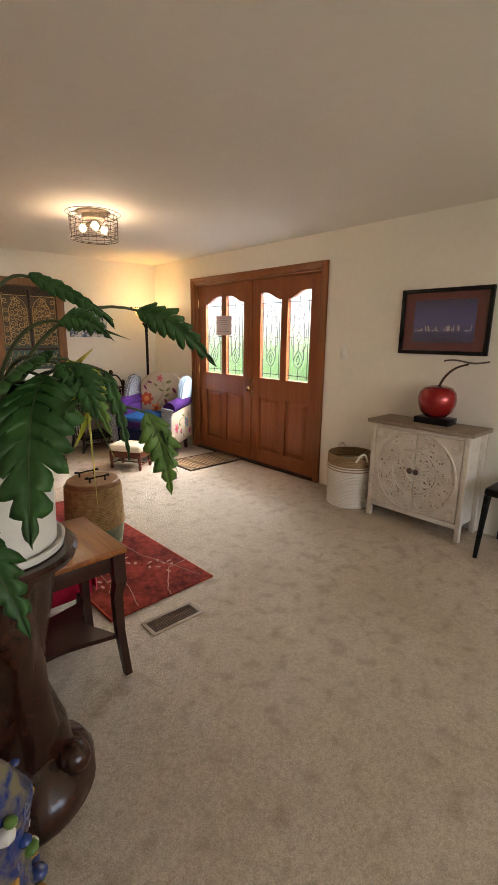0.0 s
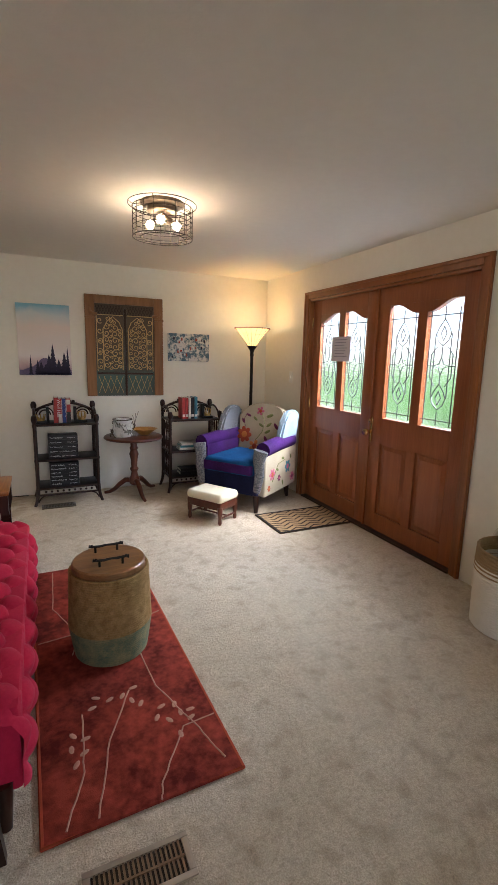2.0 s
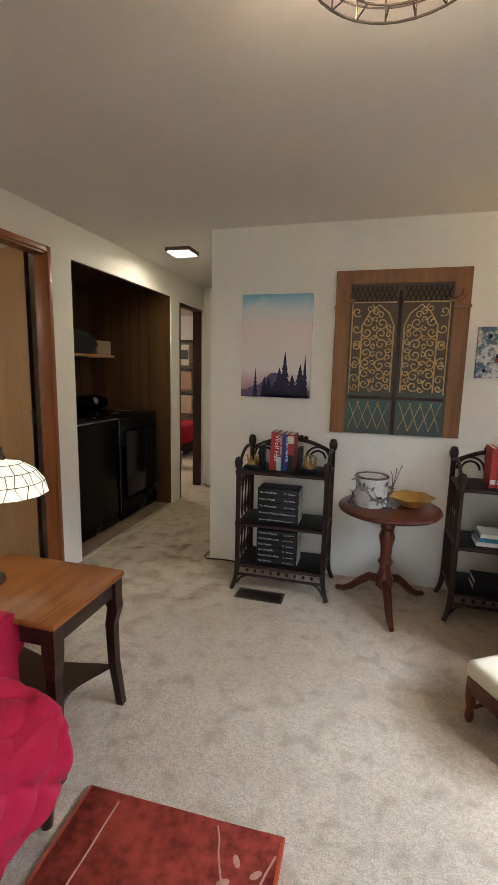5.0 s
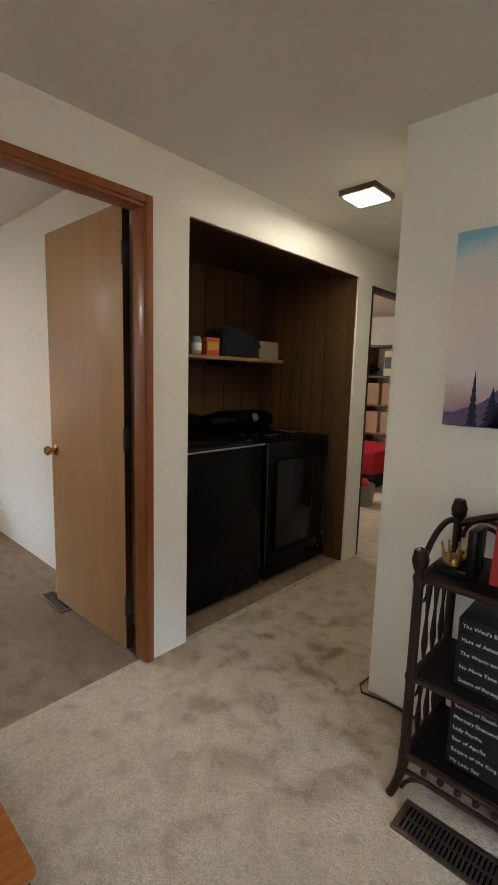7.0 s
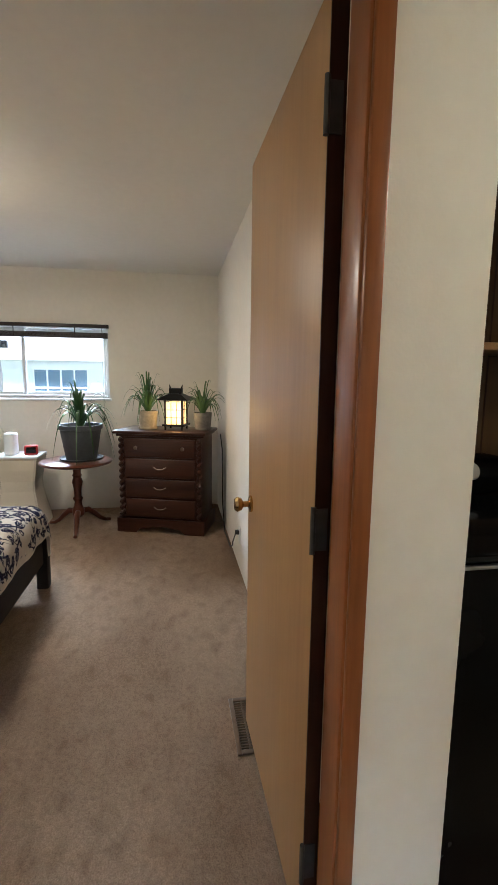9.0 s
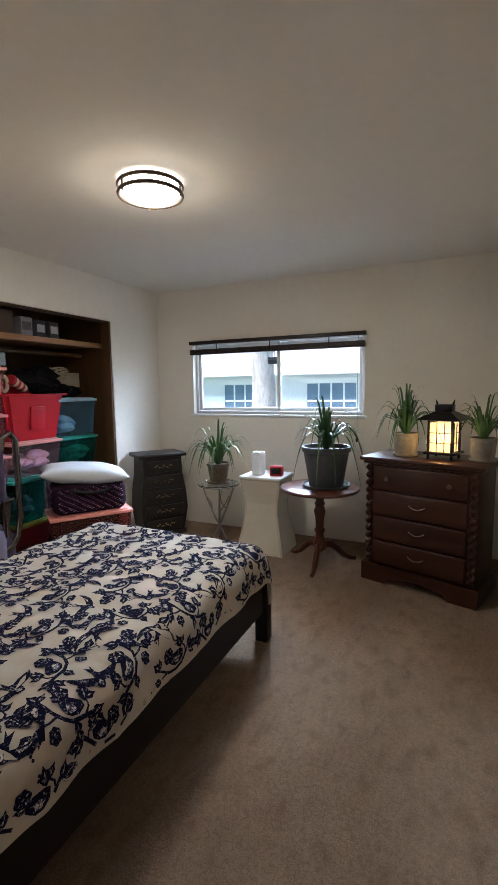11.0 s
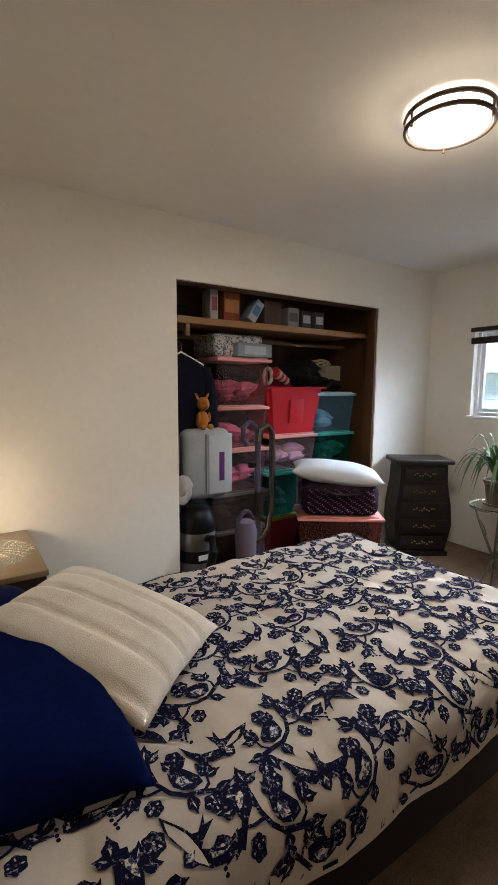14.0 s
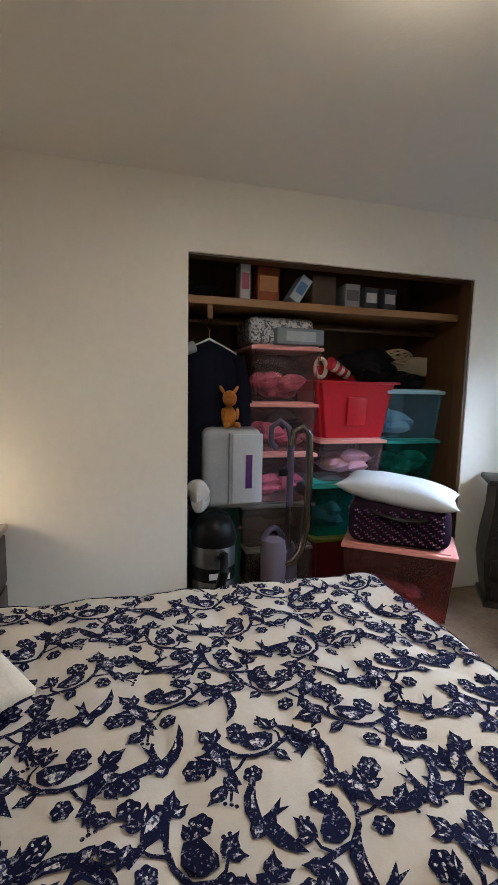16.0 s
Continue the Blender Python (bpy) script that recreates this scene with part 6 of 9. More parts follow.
part("door_knob", ball(BM(), 0.028, pose(0.24, -0.04, 0.95), 12), BRASS, hd)

# ---- hall ----
PANELG = glow("lit_led_panel", (1.0, 0.90, 0.66), 3.5)
hl = thing("hall_light", pose(0.30, 6.09, ZC), "small square lit ceiling light in the hall", "ceiling light")
part("frame", box(BM(), -0.10, 0.10, -0.10, 0.10, -0.026, 0, 0.004), BRONZE, hl)
part("diffuser", box(BM(), -0.085, 0.085, -0.085, 0.085, -0.034, -0.024, 0.004), PANELG, hl)
lamp("hall_light_glow", "AREA", 2.7, pose(0.30, 6.09, ZC - 0.04), (1.0, 0.88, 0.62), 0.16)
sk = thing("smoke_detector", pose(0.36, 7.2, ZC), "round white smoke detector on the hall ceiling", "smoke detector")
part("case", lathe(BM(), [(0.06, 0), (0.06, -0.018), (0.045, -0.03), (0, -0.032)], 24), WHITE, sk)
CORD = mat("black_cord", (0.015, 0.013, 0.012), (0.01, 0.01, 0.01), rough=0.5)
cd = thing("extension_lead", pose(0, 0, 0), "thin black power cord along the wall's foot", "cord")
part("cord", tube(BM(), [(0.93, 5.635, 0.006), (0.80, 5.64, 0.006), (0.69, 5.62, 0.006), (0.66, 5.66, 0.006), (0.67, 5.80, 0.006), (0.68, 6.4, 0.006)], 0.005, 6), CORD, cd)
cd = thing("extension_lead", pose(0, 0, 0), "thin black power cord lying on the hall carpet", "cord")
part("cord", tube(BM(), [(-0.10, 7.62, 0.006)] + bezier((-0.05, 7.55, 0.006), (0.2, 7.38, 0.006), (0.42, 7.60, 0.006), 8), 0.006, 6), CORD, cd)

# ---- laundry ----
APPL = mat("black_appliance_enamel", (0.003, 0.003, 0.0035), (0.002, 0.002, 0.002), rough=0.25, coat=0.0, bump=0.0, spec=0.15)
GLOSSB = mat("black_glass_panel", (0.006, 0.006, 0.007), (0.005, 0.005, 0.005), rough=0.08, bump=0.0, spec=0.3)
for nm, y0, y1, lab, front in (("washing_machine", 5.365, 6.055, "black top-loading washing machine", True), ("dryer", 6.085, 6.775, "black front-loading dryer", False)):
    w = thing(nm, pose(-0.61, (y0 + y1) / 2, 0, 0, 0, 90), lab + " in the panelled closet", nm.replace("_", " "))
    part("cabinet", box(BM(), -0.345, 0.345, -0.33, 0.36, 0.02, 0.935, 0.022, seg=3), APPL, w)
    part("console", tube(BM(), [(-0.33, 0.27, 1.0), (-0.2, 0.26, 1.01), (0.2, 0.26, 1.01), (0.33, 0.27, 1.0)], [0.06, 0.075, 0.075, 0.06], 14), APPL, w)
    part("dial", lathe(BM(), [(0.03, 0), (0.032, 0.012), (0.026, 0.02), (0, 0.021)], 18, pose(0.1, 0.20, 1.03, 70, 0, 0)), STEEL, w, "chrome control dial")
    part("display", box(BM(), -0.16, -0.02, 0.183, 0.19, 1.0, 1.03, 0.002), GLOSSB, w)
    if front:
        part("lid", box(BM(), -0.32, 0.32, -0.335, 0.16, 0.936, 0.952, 0.006), GLOSSB, w, "dark glass lid")
        part("lid_trim", box(BM(), -0.335, 0.335, -0.346, -0.334, 0.925, 0.934, 0.002), STEEL, w, "bright metal trim")
    else:
        part("door", box(BM(), -0.28, 0.28, -0.348, -0.330, 0.20, 0.82, 0.03, seg=3), GLOSSB, w)
        part("side_trim", box(BM(), -0.346, -0.339, -0.334, -0.328, 0.10, 0.92, 0.002), CAME, w)
    for x in (-0.28, 0.28):
        for y in (-0.28, 0.3):
            part("foot", lathe(BM(), [(0.02, 0), (0.02, 0.03), (0.012, 0.03)], 10, pose(x, y, 0)), BLACKP, w)
ls = thing("laundry_shelf", pose(0, 0, 0), "plain pine shelf above the washing machine", "shelf", kind="structure")
part("board", box(BM(), -1.02, -0.70, 5.352, 6.72, 1.445, 1.468, 0.002), SHELFPINE, ls)


def carton(name, m, w, d, h, c, label, band=None, cat="box"):
    b = thing(name, m, label, cat)
    mm = mat(name + "_board", c, tuple(v * 0.8 for v in c), rough=0.7)
    part("body", box(BM(), -w / 2, w / 2, -d / 2, d / 2, 0, h, 0.002), mm, b)
    part("flap_seam", box(BM(), -w / 2 + 0.001, w / 2 - 0.001, -0.0015, 0.0015, h - 0.0005, h + 0.001), mat("tape", (0.4, 0.32, 0.2), rough=0.4), b, smooth=False)
    if band:
        part("printed_band", box(BM(), -w / 2 + 0.01, w / 2 - 0.01, -d / 2 - 0.0012, -d / 2, h * 0.3, h * 0.75), mat(name + "_print", band, rough=0.5), b, smooth=False)
    return b


carton("orange_box", pose(-0.76, 6.02, 1.468, 0, 0, 80), 0.10, 0.08, 0.115, (0.62, 0.10, 0.03), "orange printed detergent box on the shelf", (0.6, 0.35, 0.05))
carton("cardboard_box", pose(-0.80, 6.58, 1.468, 0, 0, 86), 0.20, 0.16, 0.13, (0.24, 0.18, 0.12), "small brown cardboard box on the shelf")
jr = thing("jar", pose(-0.76, 5.90, 1.468), "clear jar with pale label on the shelf", "jar")
part("body", lathe(BM(), [(0.03, 0), (0.036, 0.01), (0.036, 0.09), (0.03, 0.10), (0.03, 0.115), (0, 0.115)], 18), mat("grey_blue_jar", (0.30, 0.34, 0.38), rough=0.2), jr)
part("label", lathe(BM(), [(0.0365, 0.025), (0.0365, 0.075), (0.03, 0.075)], 18), WHITE, jr)
bt = thing("spray_bottle", pose(-0.78, 5.60, 1.468), "blue spray bottle with white trigger on the shelf", "bottle")
part("body", lathe(BM(), [(0.034, 0), (0.038, 0.01), (0.038, 0.14), (0.02, 0.18), (0.014, 0.20)], 16), mat("blue_liquid", (0.04, 0.30, 0.52), rough=0.15), bt)
part("trigger", box(BM(), -0.015, 0.05, -0.012, 0.012, 0.20, 0.235, 0.006), WHITE, bt)
bg = thing("cloth_bundle", pose(-0.86, 6.28, 1.468), "black cloth bundle heaped on the shelf", "cloth")
part("cloth", pillow(BM(), 0.30, 0.40, 0.30, 14, pose(0, 0, 0.075), rough=0.02), mat("black_cloth", (0.012, 0.012, 0.013), rough=0.95), bg)

# ---- bed ----
BX0, BX1, BY0, BY1, TOP, RR = -2.30, -0.32, 2.82, 3.99, 0.552, 0.085
bd = thing("bed", pose(0, 0, 0), "dark wooden bed frame with corner posts", "bed")
EBON = wood("espresso_wood", (0.010, 0.006, 0.005), (0.005, 0.003, 0.003), 0, rough=0.72, coat=0.0)
for x in (BX0 - 0.015, BX1 + 0.02):
    for y in (BY0 - 0.03, BY1 - 0.045):
        part("post", box(BM(), x - 0.035, x + 0.035, y - 0.035, y + 0.035, 0, 0.385, 0.004), EBON, bd)
for y in (BY0 - 0.03, BY1 - 0.045):
    part("side_rail", box(BM(), BX0 + 0.02, BX1 - 0.015, y - 0.013, y + 0.013, 0.17, 0.33, 0.004), EBON, bd)
part("foot_rail", box(BM(), BX0 - 0.028, BX0 - 0.002, BY0, BY1 - 0.08, 0.17, 0.33, 0.004), EBON, bd)
part("head_board", box(BM(), BX1 + 0.01, BX1 + 0.04, BY0, BY1 - 0.08, 0.17, 0.60, 0.004), EBON, bd)
part("slat_base", box(BM(), BX0 + 0.02, BX1 - 0.02, BY0, BY1 - 0.08, 0.24, 0.27), EBON, bd)
mt = thing("mattress", pose(0, 0, 0), "white mattress on the bed under the quilt", "mattress")
part("mattress_body", box(BM(), BX0 + 0.03, BX1 - 0.02, BY0 + 0.03, BY1 - 0.08, 0.27, 0.53, 0.05, seg=3), WHITE, mt)

LA, LB = BX1 - BX0, BY1 - BY0


def fold(q, length, two):
    """Where a length along the cloth lies: place across, drop, and tilt, with rounded edges."""
    lo = RR if two else -9
    if q < lo:
        s = lo - q
    elif q > length - RR:
        s = q - (length - RR)
    else:
        return q, 0.0
    sgn = -1 if q < lo else 1
    base = lo if q < lo else length - RR
    if s < RR * math.pi / 2:
        a = s / RR
        return base + sgn * RR * math.sin(a), RR * (1 - math.cos(a))
    return base + sgn * (RR + 0.10 * (s - RR * math.pi / 2)), RR + (s - RR * math.pi / 2)


def cloth(a, b, lift=0.0):
    """A point of the quilt: a runs from the pillows to the foot, b across from the closet side."""
    pa, da = fold(a, LA, False)
    pb, db = fold(b, LB, True)
    drop = min(da + db, 0.34)
    puff = 0.016 * abs(math.sin(math.pi * (a + 0.03 * math.sin(b * 5)) / 0.26)) ** 0.5 + 0.003 * math.sin(a * 60 + 3 * noise.noise(Vector((a * 4, b * 4, 7)))) * noise.noise(Vector((a * 5, b * 5, 2))) + 0.012 * noise.noise(Vector((a * 2.2, b * 2.2, 1.0))) + 0.008 * noise.noise(Vector((a * 8, b * 6, 4.0)))
    wav = 0.007 * math.sin(a * 17 + 2 * noise.noise(Vector((a * 3, 0, 0)))) * min(1, db / 0.12) * (1 if b > LB / 2 else -1)
    wav2 = 0.014 * math.sin(b * 15) * min(1, da / 0.12)
    return Vector((BX1 - pa - wav2, BY0 + pb + wav + (lift if db > RR * 0.7 and b > LB / 2 else 0) - (lift if db > RR * 0.7 and b < LB / 2 else 0), TOP - drop + puff * (1 if drop < 0.05 else 0.4) + lift)) - Vector((lift if da > RR * 0.7 else 0, 0, 0))


COTTON = fabric("ivory_quilt_cotton", (0.54, 0.485, 0.41), (0.48, 0.425, 0.35), s1=5, s2=60)
qt = thing("quilt", pose(0, 0, 0), "ivory quilt printed with navy birds and blossom branches", "quilt")
A0, A1, B0, B1 = 0.0, LA + 0.20, -0.16, LB + 0.15
na, nb = 150, 130
bm = BM()
g = [[bm.verts.new(cloth(A0 + (A1 - A0) * i / na, B0 + (B1 - B0) * j / nb)) for j in range(nb + 1)] for i in range(na + 1)]
for i in range(na):
    for j in range(nb):
        bm.faces.new((g[i][j], g[i + 1][j], g[i + 1][j + 1], g[i][j + 1]))
under = [[bm.verts.new(cloth(A0 + (A1 - A0) * i / na, B0 + (B1 - B0) * j / nb, -0.009)) for j in range(nb + 1)] for i in range(na + 1)]
for i in range(na):
    for j in range(nb):
        bm.faces.new((under[i][j], under[i][j + 1], under[i + 1][j + 1], under[i + 1][j]))
    for j in (0, nb):
        bm.faces.new((g[i][j], g[i + 1][j], under[i + 1][j], under[i][j]))
for j in range(nb):
    for i in (0, na):
        bm.faces.new((g[i][j], g[i][j + 1], under[i][j + 1], under[i][j]))
bmesh.ops.recalc_face_normals(bm, faces=bm.faces)
part("quilt_cloth", bm, COTTON, qt, angle=180)

NAVYI = mat("navy_print", (0.26, 0.25, 0.28), (0.008, 0.009, 0.030), rough=0.95, s1=95, s2=260, spec=0.05, lo=0.56, hi=0.63)
GREYI = mat("grey_print", (0.60, 0.56, 0.50), (0.05, 0.05, 0.10), rough=0.95, s1=110, s2=260, spec=0.05, lo=0.47, hi=0.55)
import mathutils

dark, pale = BM(), BM()


def patch(bmx, pts, ca, cb, rot, size, lift, mirror=1):
    """A printed shape; x runs towards the foot of the bed, y towards the closet side."""
    c, s = math.cos(rot), math.sin(rot)
    ring = []
    for x, y in pts:
        x *= mirror
        a, b = ca + size * (x * c - y * s), cb - size * (x * s + y * c)
        if not (A0 + 0.01 < a < A1 - 0.01 and B0 + 0.01 < b < B1 - 0.01):
            return
        ring.append(bmx.verts.new(cloth(a, b, lift + 0.0022)))
    for tri in mathutils.geometry.tessellate_polygon([[Vector((x, y, 0)) for x, y in pts]]):
        bmx.faces.new([ring[k] for k in tri])


def round_shape(r, lobes=0, depth=0.0, n=24, sx=1.0, sy=1.0):
    return [(sx * r * (1 + depth * math.cos(lobes * t)) * math.cos(t), sy * r * (1 + depth * math.cos(lobes * t)) * math.sin(t)) for t in (2 * math.pi * k / n for k in range(n))]


SWALLOW = [(-0.02, 0.17), (-0.06, 0.06), (-0.17, 0.15), (-0.30, 0.27), (-0.42, 0.44), (-0.52, 0.66), (-0.53, 0.42), (-0.46, 0.18), (-0.32, 0.0), (-0.15, -0.10), (-0.10, -0.20), (0.0, -0.27), (0.08, -0.20), (0.12, -0.12), (0.32, -0.16), (0.52, -0.12), (0.72, 0.0), (0.50, 0.04), (0.32, 0.08), (0.16, 0.10), (0.10, 0.18), (0.19, 0.44), (0.08, 0.31), (0.01, 0.46)]
THROAT = [(-0.07, -0.12), (0.0, -0.22), (0.06, -0.12), (0.0, -0.02)]
FEATHER = [(-0.22, 0.14), (-0.40, 0.30), (-0.48, 0.50), (-0.44, 0.28), (-0.30, 0.10)]
PERCHED = [(-0.05, 0.38), (0.05, 0.45), (0.15, 0.43), (0.25, 0.36), (0.20, 0.28), (0.22, 0.12), (0.15, -0.08), (0.05, -0.20), (0.02, -0.52), (-0.07, -0.54), (-0.07, -0.18), (-0.13, 0.02), (-0.12, 0.22)]
BREAST = [(0.08, 0.28), (0.17, 0.22), (0.17, 0.08), (0.09, -0.08), (0.04, 0.02), (0.03, 0.18)]
PLUMP = [(-0.34, 0.0), (-0.26, 0.14), (-0.08, 0.22), (0.10, 0.30), (0.24, 0.28), (0.34, 0.18), (0.30, 0.04), (0.22, -0.12), (0.04, -0.20), (-0.18, -0.18)]
BELLY = [(-0.14, -0.06), (0.0, 0.08), (0.16, 0.12), (0.18, -0.04), (0.06, -0.14)]
LEAF = [(0, -0.5), (0.15, -0.34), (0.26, -0.10), (0.24, 0.10), (0.10, 0.30), (0, 0.56), (-0.09, 0.28), (-0.24, 0.12), (-0.22, -0.12), (-0.14, -0.34)]
VEIN = [(-0.02, -0.36), (0.07, -0.12), (0.03, 0.30), (-0.05, 0.0)]
TWIG_LINES = (((-0.98, -0.30), (-0.80, -0.16), (-0.60, -0.20), (-0.36, -0.26), (-0.12, -0.20), (0.08, -0.04), (0.18, 0.16), (0.30, 0.38)),
              ((0.0, -0.12), (0.18, -0.20), (0.36, -0.22), (0.56, -0.34)),
              ((0.12, 0.02), (0.32, 0.08), (0.48, 0.04), (0.62, 0.10)),
              ((-0.62, -0.20), (-0.70, -0.04), (-0.66, 0.14)),
              ((0.40, -0.24), (0.48, -0.44), (0.58, -0.56)))


def at_motif(x, y):
    """Where a place of the current motif lies on the cloth."""
    x *= mir
    return ca + S * (x * math.cos(rot) - y * math.sin(rot)), cb - S * (x * math.sin(rot) + y * math.cos(rot))


def limb(pts, w0, w1):
    n = len(pts) - 1
    for k, ((x0, y0), (x1, y1)) in enumerate(zip(pts, pts[1:])):
        dx, dy = x1 - x0, y1 - y0
        L = math.hypot(dx, dy) or 1
        u0, u1 = w0 + (w1 - w0) * k / n, w0 + (w1 - w0) * (k + 1) / n
        nx, ny = -dy / L, dx / L
        ex, ey = dx / L * u1 * 0.5, dy / L * u1 * 0.5
        patch(dark, [(x0 + nx * u0 - ex, y0 + ny * u0 - ey), (x0 - nx * u0 - ex, y0 - ny * u0 - ey), (x1 - nx * u1 + ex, y1 - ny * u1 + ey), (x1 + nx * u1 + ex, y1 + ny * u1 + ey)], ca, cb, rot, S, 0.0010, mir)


def blossom(x, y, r):
    a, b = at_motif(x, y)
    t = random.uniform(0, 6)
    patch(dark, round_shape(r, 6, 0.09), a, b, t, S, 0.0013)
    for k in range(4):
        q = t + 1.57 * k
        patch(pale, round_shape(r * 0.20, 0, 0, 6, 1.0, 0.5), a + S * r * 0.58 * math.cos(q), b + S * r * 0.58 * math.sin(q), -q, S, 0.0020)
    patch(pale, round_shape(r * 0.16, 0, 0, 6), a, b, t, S, 0.0020)


def leaf_print(x, y, turn, size):
    a, b = at_motif(x, y)
    t = rot + mir * turn
    patch(dark, [(x * 1.25, y) for x, y in LEAF], a, b, t, S * size * 1.32, 0.0011, mir)
    patch(pale, VEIN, a, b, t, S * size * 1.1, 0.0020, mir)


random.seed(33)
step_a, step_b, S = 0.300, 0.158, 0.134
for i in range(-1, int((A1 - A0) / step_a) + 2):
    for j in range(-1, int((B1 - B0) / step_b) + 2):
        ca = A0 + step_a * (i + 0.5 * (j % 2)) + random.uniform(-0.012, 0.012)
        cb = B0 + step_b * (j + 0.2) + random.uniform(-0.012, 0.012)
        mir = 1 if (i + j) % 2 else -1
        rot = random.uniform(-0.2, 0.2) + 0.50 * (1 if (i + j // 2) % 2 else -1)
        for k, line in enumerate(TWIG_LINES):
            limb(line, 0.048 if k == 0 else 0.026, 0.030 if k == 0 else 0.018)
        patch(dark, PERCHED, *at_motif(0.30, 0.02), rot + mir * 0.15, S * 0.86, 0.0015, mir)
        patch(pale, BREAST, *at_motif(0.30, 0.02), rot + mir * 0.15, S * 0.80, 0.0021, mir)
        patch(dark, PLUMP, *at_motif(-0.34, -0.02), rot, S * 0.80, 0.0014, mir)
        patch(pale, BELLY, *at_motif(-0.34, -0.02), rot, S * 0.80, 0.0021, mir)
        blossom(-0.18, 0.34, 0.165)
        blossom(0.72, 0.14, 0.160)
        blossom(0.10, -0.42, 0.135)
        for x, y, turn, size in ((-1.0, -0.34, 2.0, 0.30), (-0.92, -0.14, 0.9, 0.26), (-0.82, -0.36, 2.9, 0.26), (-0.64, 0.24, 0.2, 0.28), (-0.76, 0.16, 1.1, 0.20), (-0.46, -0.40, 2.7, 0.24), (0.30, 0.50, -0.3, 0.27), (0.16, 0.44, 0.7, 0.22), (0.50, 0.18, -0.6, 0.25), (0.56, -0.02, -2.0, 0.22), (0.66, -0.38, -1.6, 0.28), (0.44, -0.36, -3.0, 0.24), (-0.06, 0.24, -0.8, 0.2)):
            leaf_print(x, y, turn + random.uniform(-0.25, 0.25), size)
        for x, y in ((0.60, -0.60), (0.66, -0.54), (0.56, -0.66), (-0.58, 0.36), (-0.52, 0.30)):
            patch(dark, round_shape(0.032, 0, 0, 7), *at_motif(x, y), 0, S, 0.0012)
        # swallow in the open ground between two boughs
        fa, fb = ca + step_a * 0.5, cb - step_b * 0.02 + random.uniform(-0.012, 0.012)
        fr = (0.25, 2.3, -0.9)[(i + 2 * j) % 3] + random.uniform(-0.2, 0.2)
        patch(dark, SWALLOW, fa, fb, fr, S * 0.90, 0.0015, -mir)
        patch(pale, THROAT, fa, fb, fr, S * 0.90, 0.0021, -mir)
        patch(pale, [(x * 0.9 - 0.02, y * 0.96) for x, y in FEATHER], fa, fb, fr, S * 0.80, 0.0021, -mir)
for bmx in (dark, pale):
    bmesh.ops.recalc_face_normals(bmx, faces=bmx.faces)
tagged(part("bird_print", dark, NAVYI, qt, "navy bird and branch print", smooth=False), kind="stuff")
tagged(part("highlight_print", pale, GREYI, qt, "grey print highlights", smooth=False), kind="stuff")

FUR = fabric("cream_faux_fur", (0.74, 0.68, 0.58), (0.62, 0.55, 0.44), s1=8, s2=120, bump=0.9, bs=320, sheen=0.3)
fp2 = thing("fur_pillow", pose(-0.775, 3.385, 0.69, 0, -14, -50), "cream faux fur pillow with channelled stripes", "pillow")
bm = pillow(BM(), 0.54, 0.46, 0.17, 40, ID, rough=0.007, pinch=0.05)
for v in bm.verts:
    if v.co.z > 0:
        v.co.z -= 0.014 * max(0, math.cos((v.co.y + 0.2 * v.co.x ** 2) * 2 * math.pi / 0.10)) ** 8
part("pillow_case", bm, FUR, fp2, angle=180)
NAVYP = fabric("navy_plush", (0.004, 0.010, 0.065), (0.002, 0.005, 0.032), sheen=0.0, spec=0.03)
np_ = thing("navy_pillow", pose(-0.555, 3.475, 0.635, -4, -9, -4), "large navy plush pillow", "pillow")
part("pillow_case", pillow(BM(), 0.46, 0.66, 0.24, 24, ID, rough=0.008, pinch=0.04), NAVYP, np_, angle=180)
np2 = thing("navy_pillow", pose(-0.50, 2.98, 0.63, 4, -6, 5), "dark blue patterned pillow at the head", "pillow")
part("pillow_case", pillow(BM(), 0.34, 0.30, 0.14, 20, ID, rough=0.008), NAVYP, np2, angle=180)

# ---- nightstand with pipe lamp ----
GILT = wood("bronzed_top", (0.26, 0.18, 0.10), (0.18, 0.12, 0.065), 0, rough=0.3)
nsd = thing("nightstand", pose(-0.52, 2.39, 0), "dark nightstand with bronzed top in the corner", "nightstand")
part("body", box(BM(), -0.22, 0.22, -0.28, 0.28, 0.06, 0.595, 0.004), DARKWOOD, nsd)
part("top", box(BM(), -0.235, 0.235, -0.305, 0.305, 0.595, 0.62, 0.004), GILT, nsd, "bronzed top board")
for k in range(2):
    dw = part("drawer", box(BM(), -0.232, -0.22, -0.26, 0.26, 0.10 + 0.25 * k, 0.33 + 0.25 * k, 0.004), DARKWOOD, nsd)
    part("knob", ball(BM(), 0.014, pose(-0.242, 0, 0.215 + 0.25 * k), 10), BRASS, dw)
for x in (-0.19, 0.19):
    for y in (-0.25, 0.25):
        part("leg", box(BM(), x - 0.02, x + 0.02, y - 0.02, y + 0.02, 0, 0.06), DARKWOOD, nsd)
DOILY = mat("iridescent_doily", (0.62, 0.56, 0.40), (0.42, 0.45, 0.42), rough=0.25, metal=0.6, s1=12, s2=60)
dy = thing("doily", pose(-0.535, 2.385, 0.62), "round iridescent openwork doily under the lamp", "doily")
bm = BM()
for k in range(11):
    r = 0.03 + 0.017 * k
    lobes = 6 + 3 * k
    tube(bm, [((r + 0.006 * math.sin(lobes * t)) * math.cos(t), (r + 0.006 * math.sin(lobes * t)) * math.sin(t), 0.002) for t in (2 * math.pi * i / (lobes * 6) for i in range(lobes * 6))], 0.0042, 4, closed=True, flat=0.35)
part("openwork", bm, DOILY, dy)
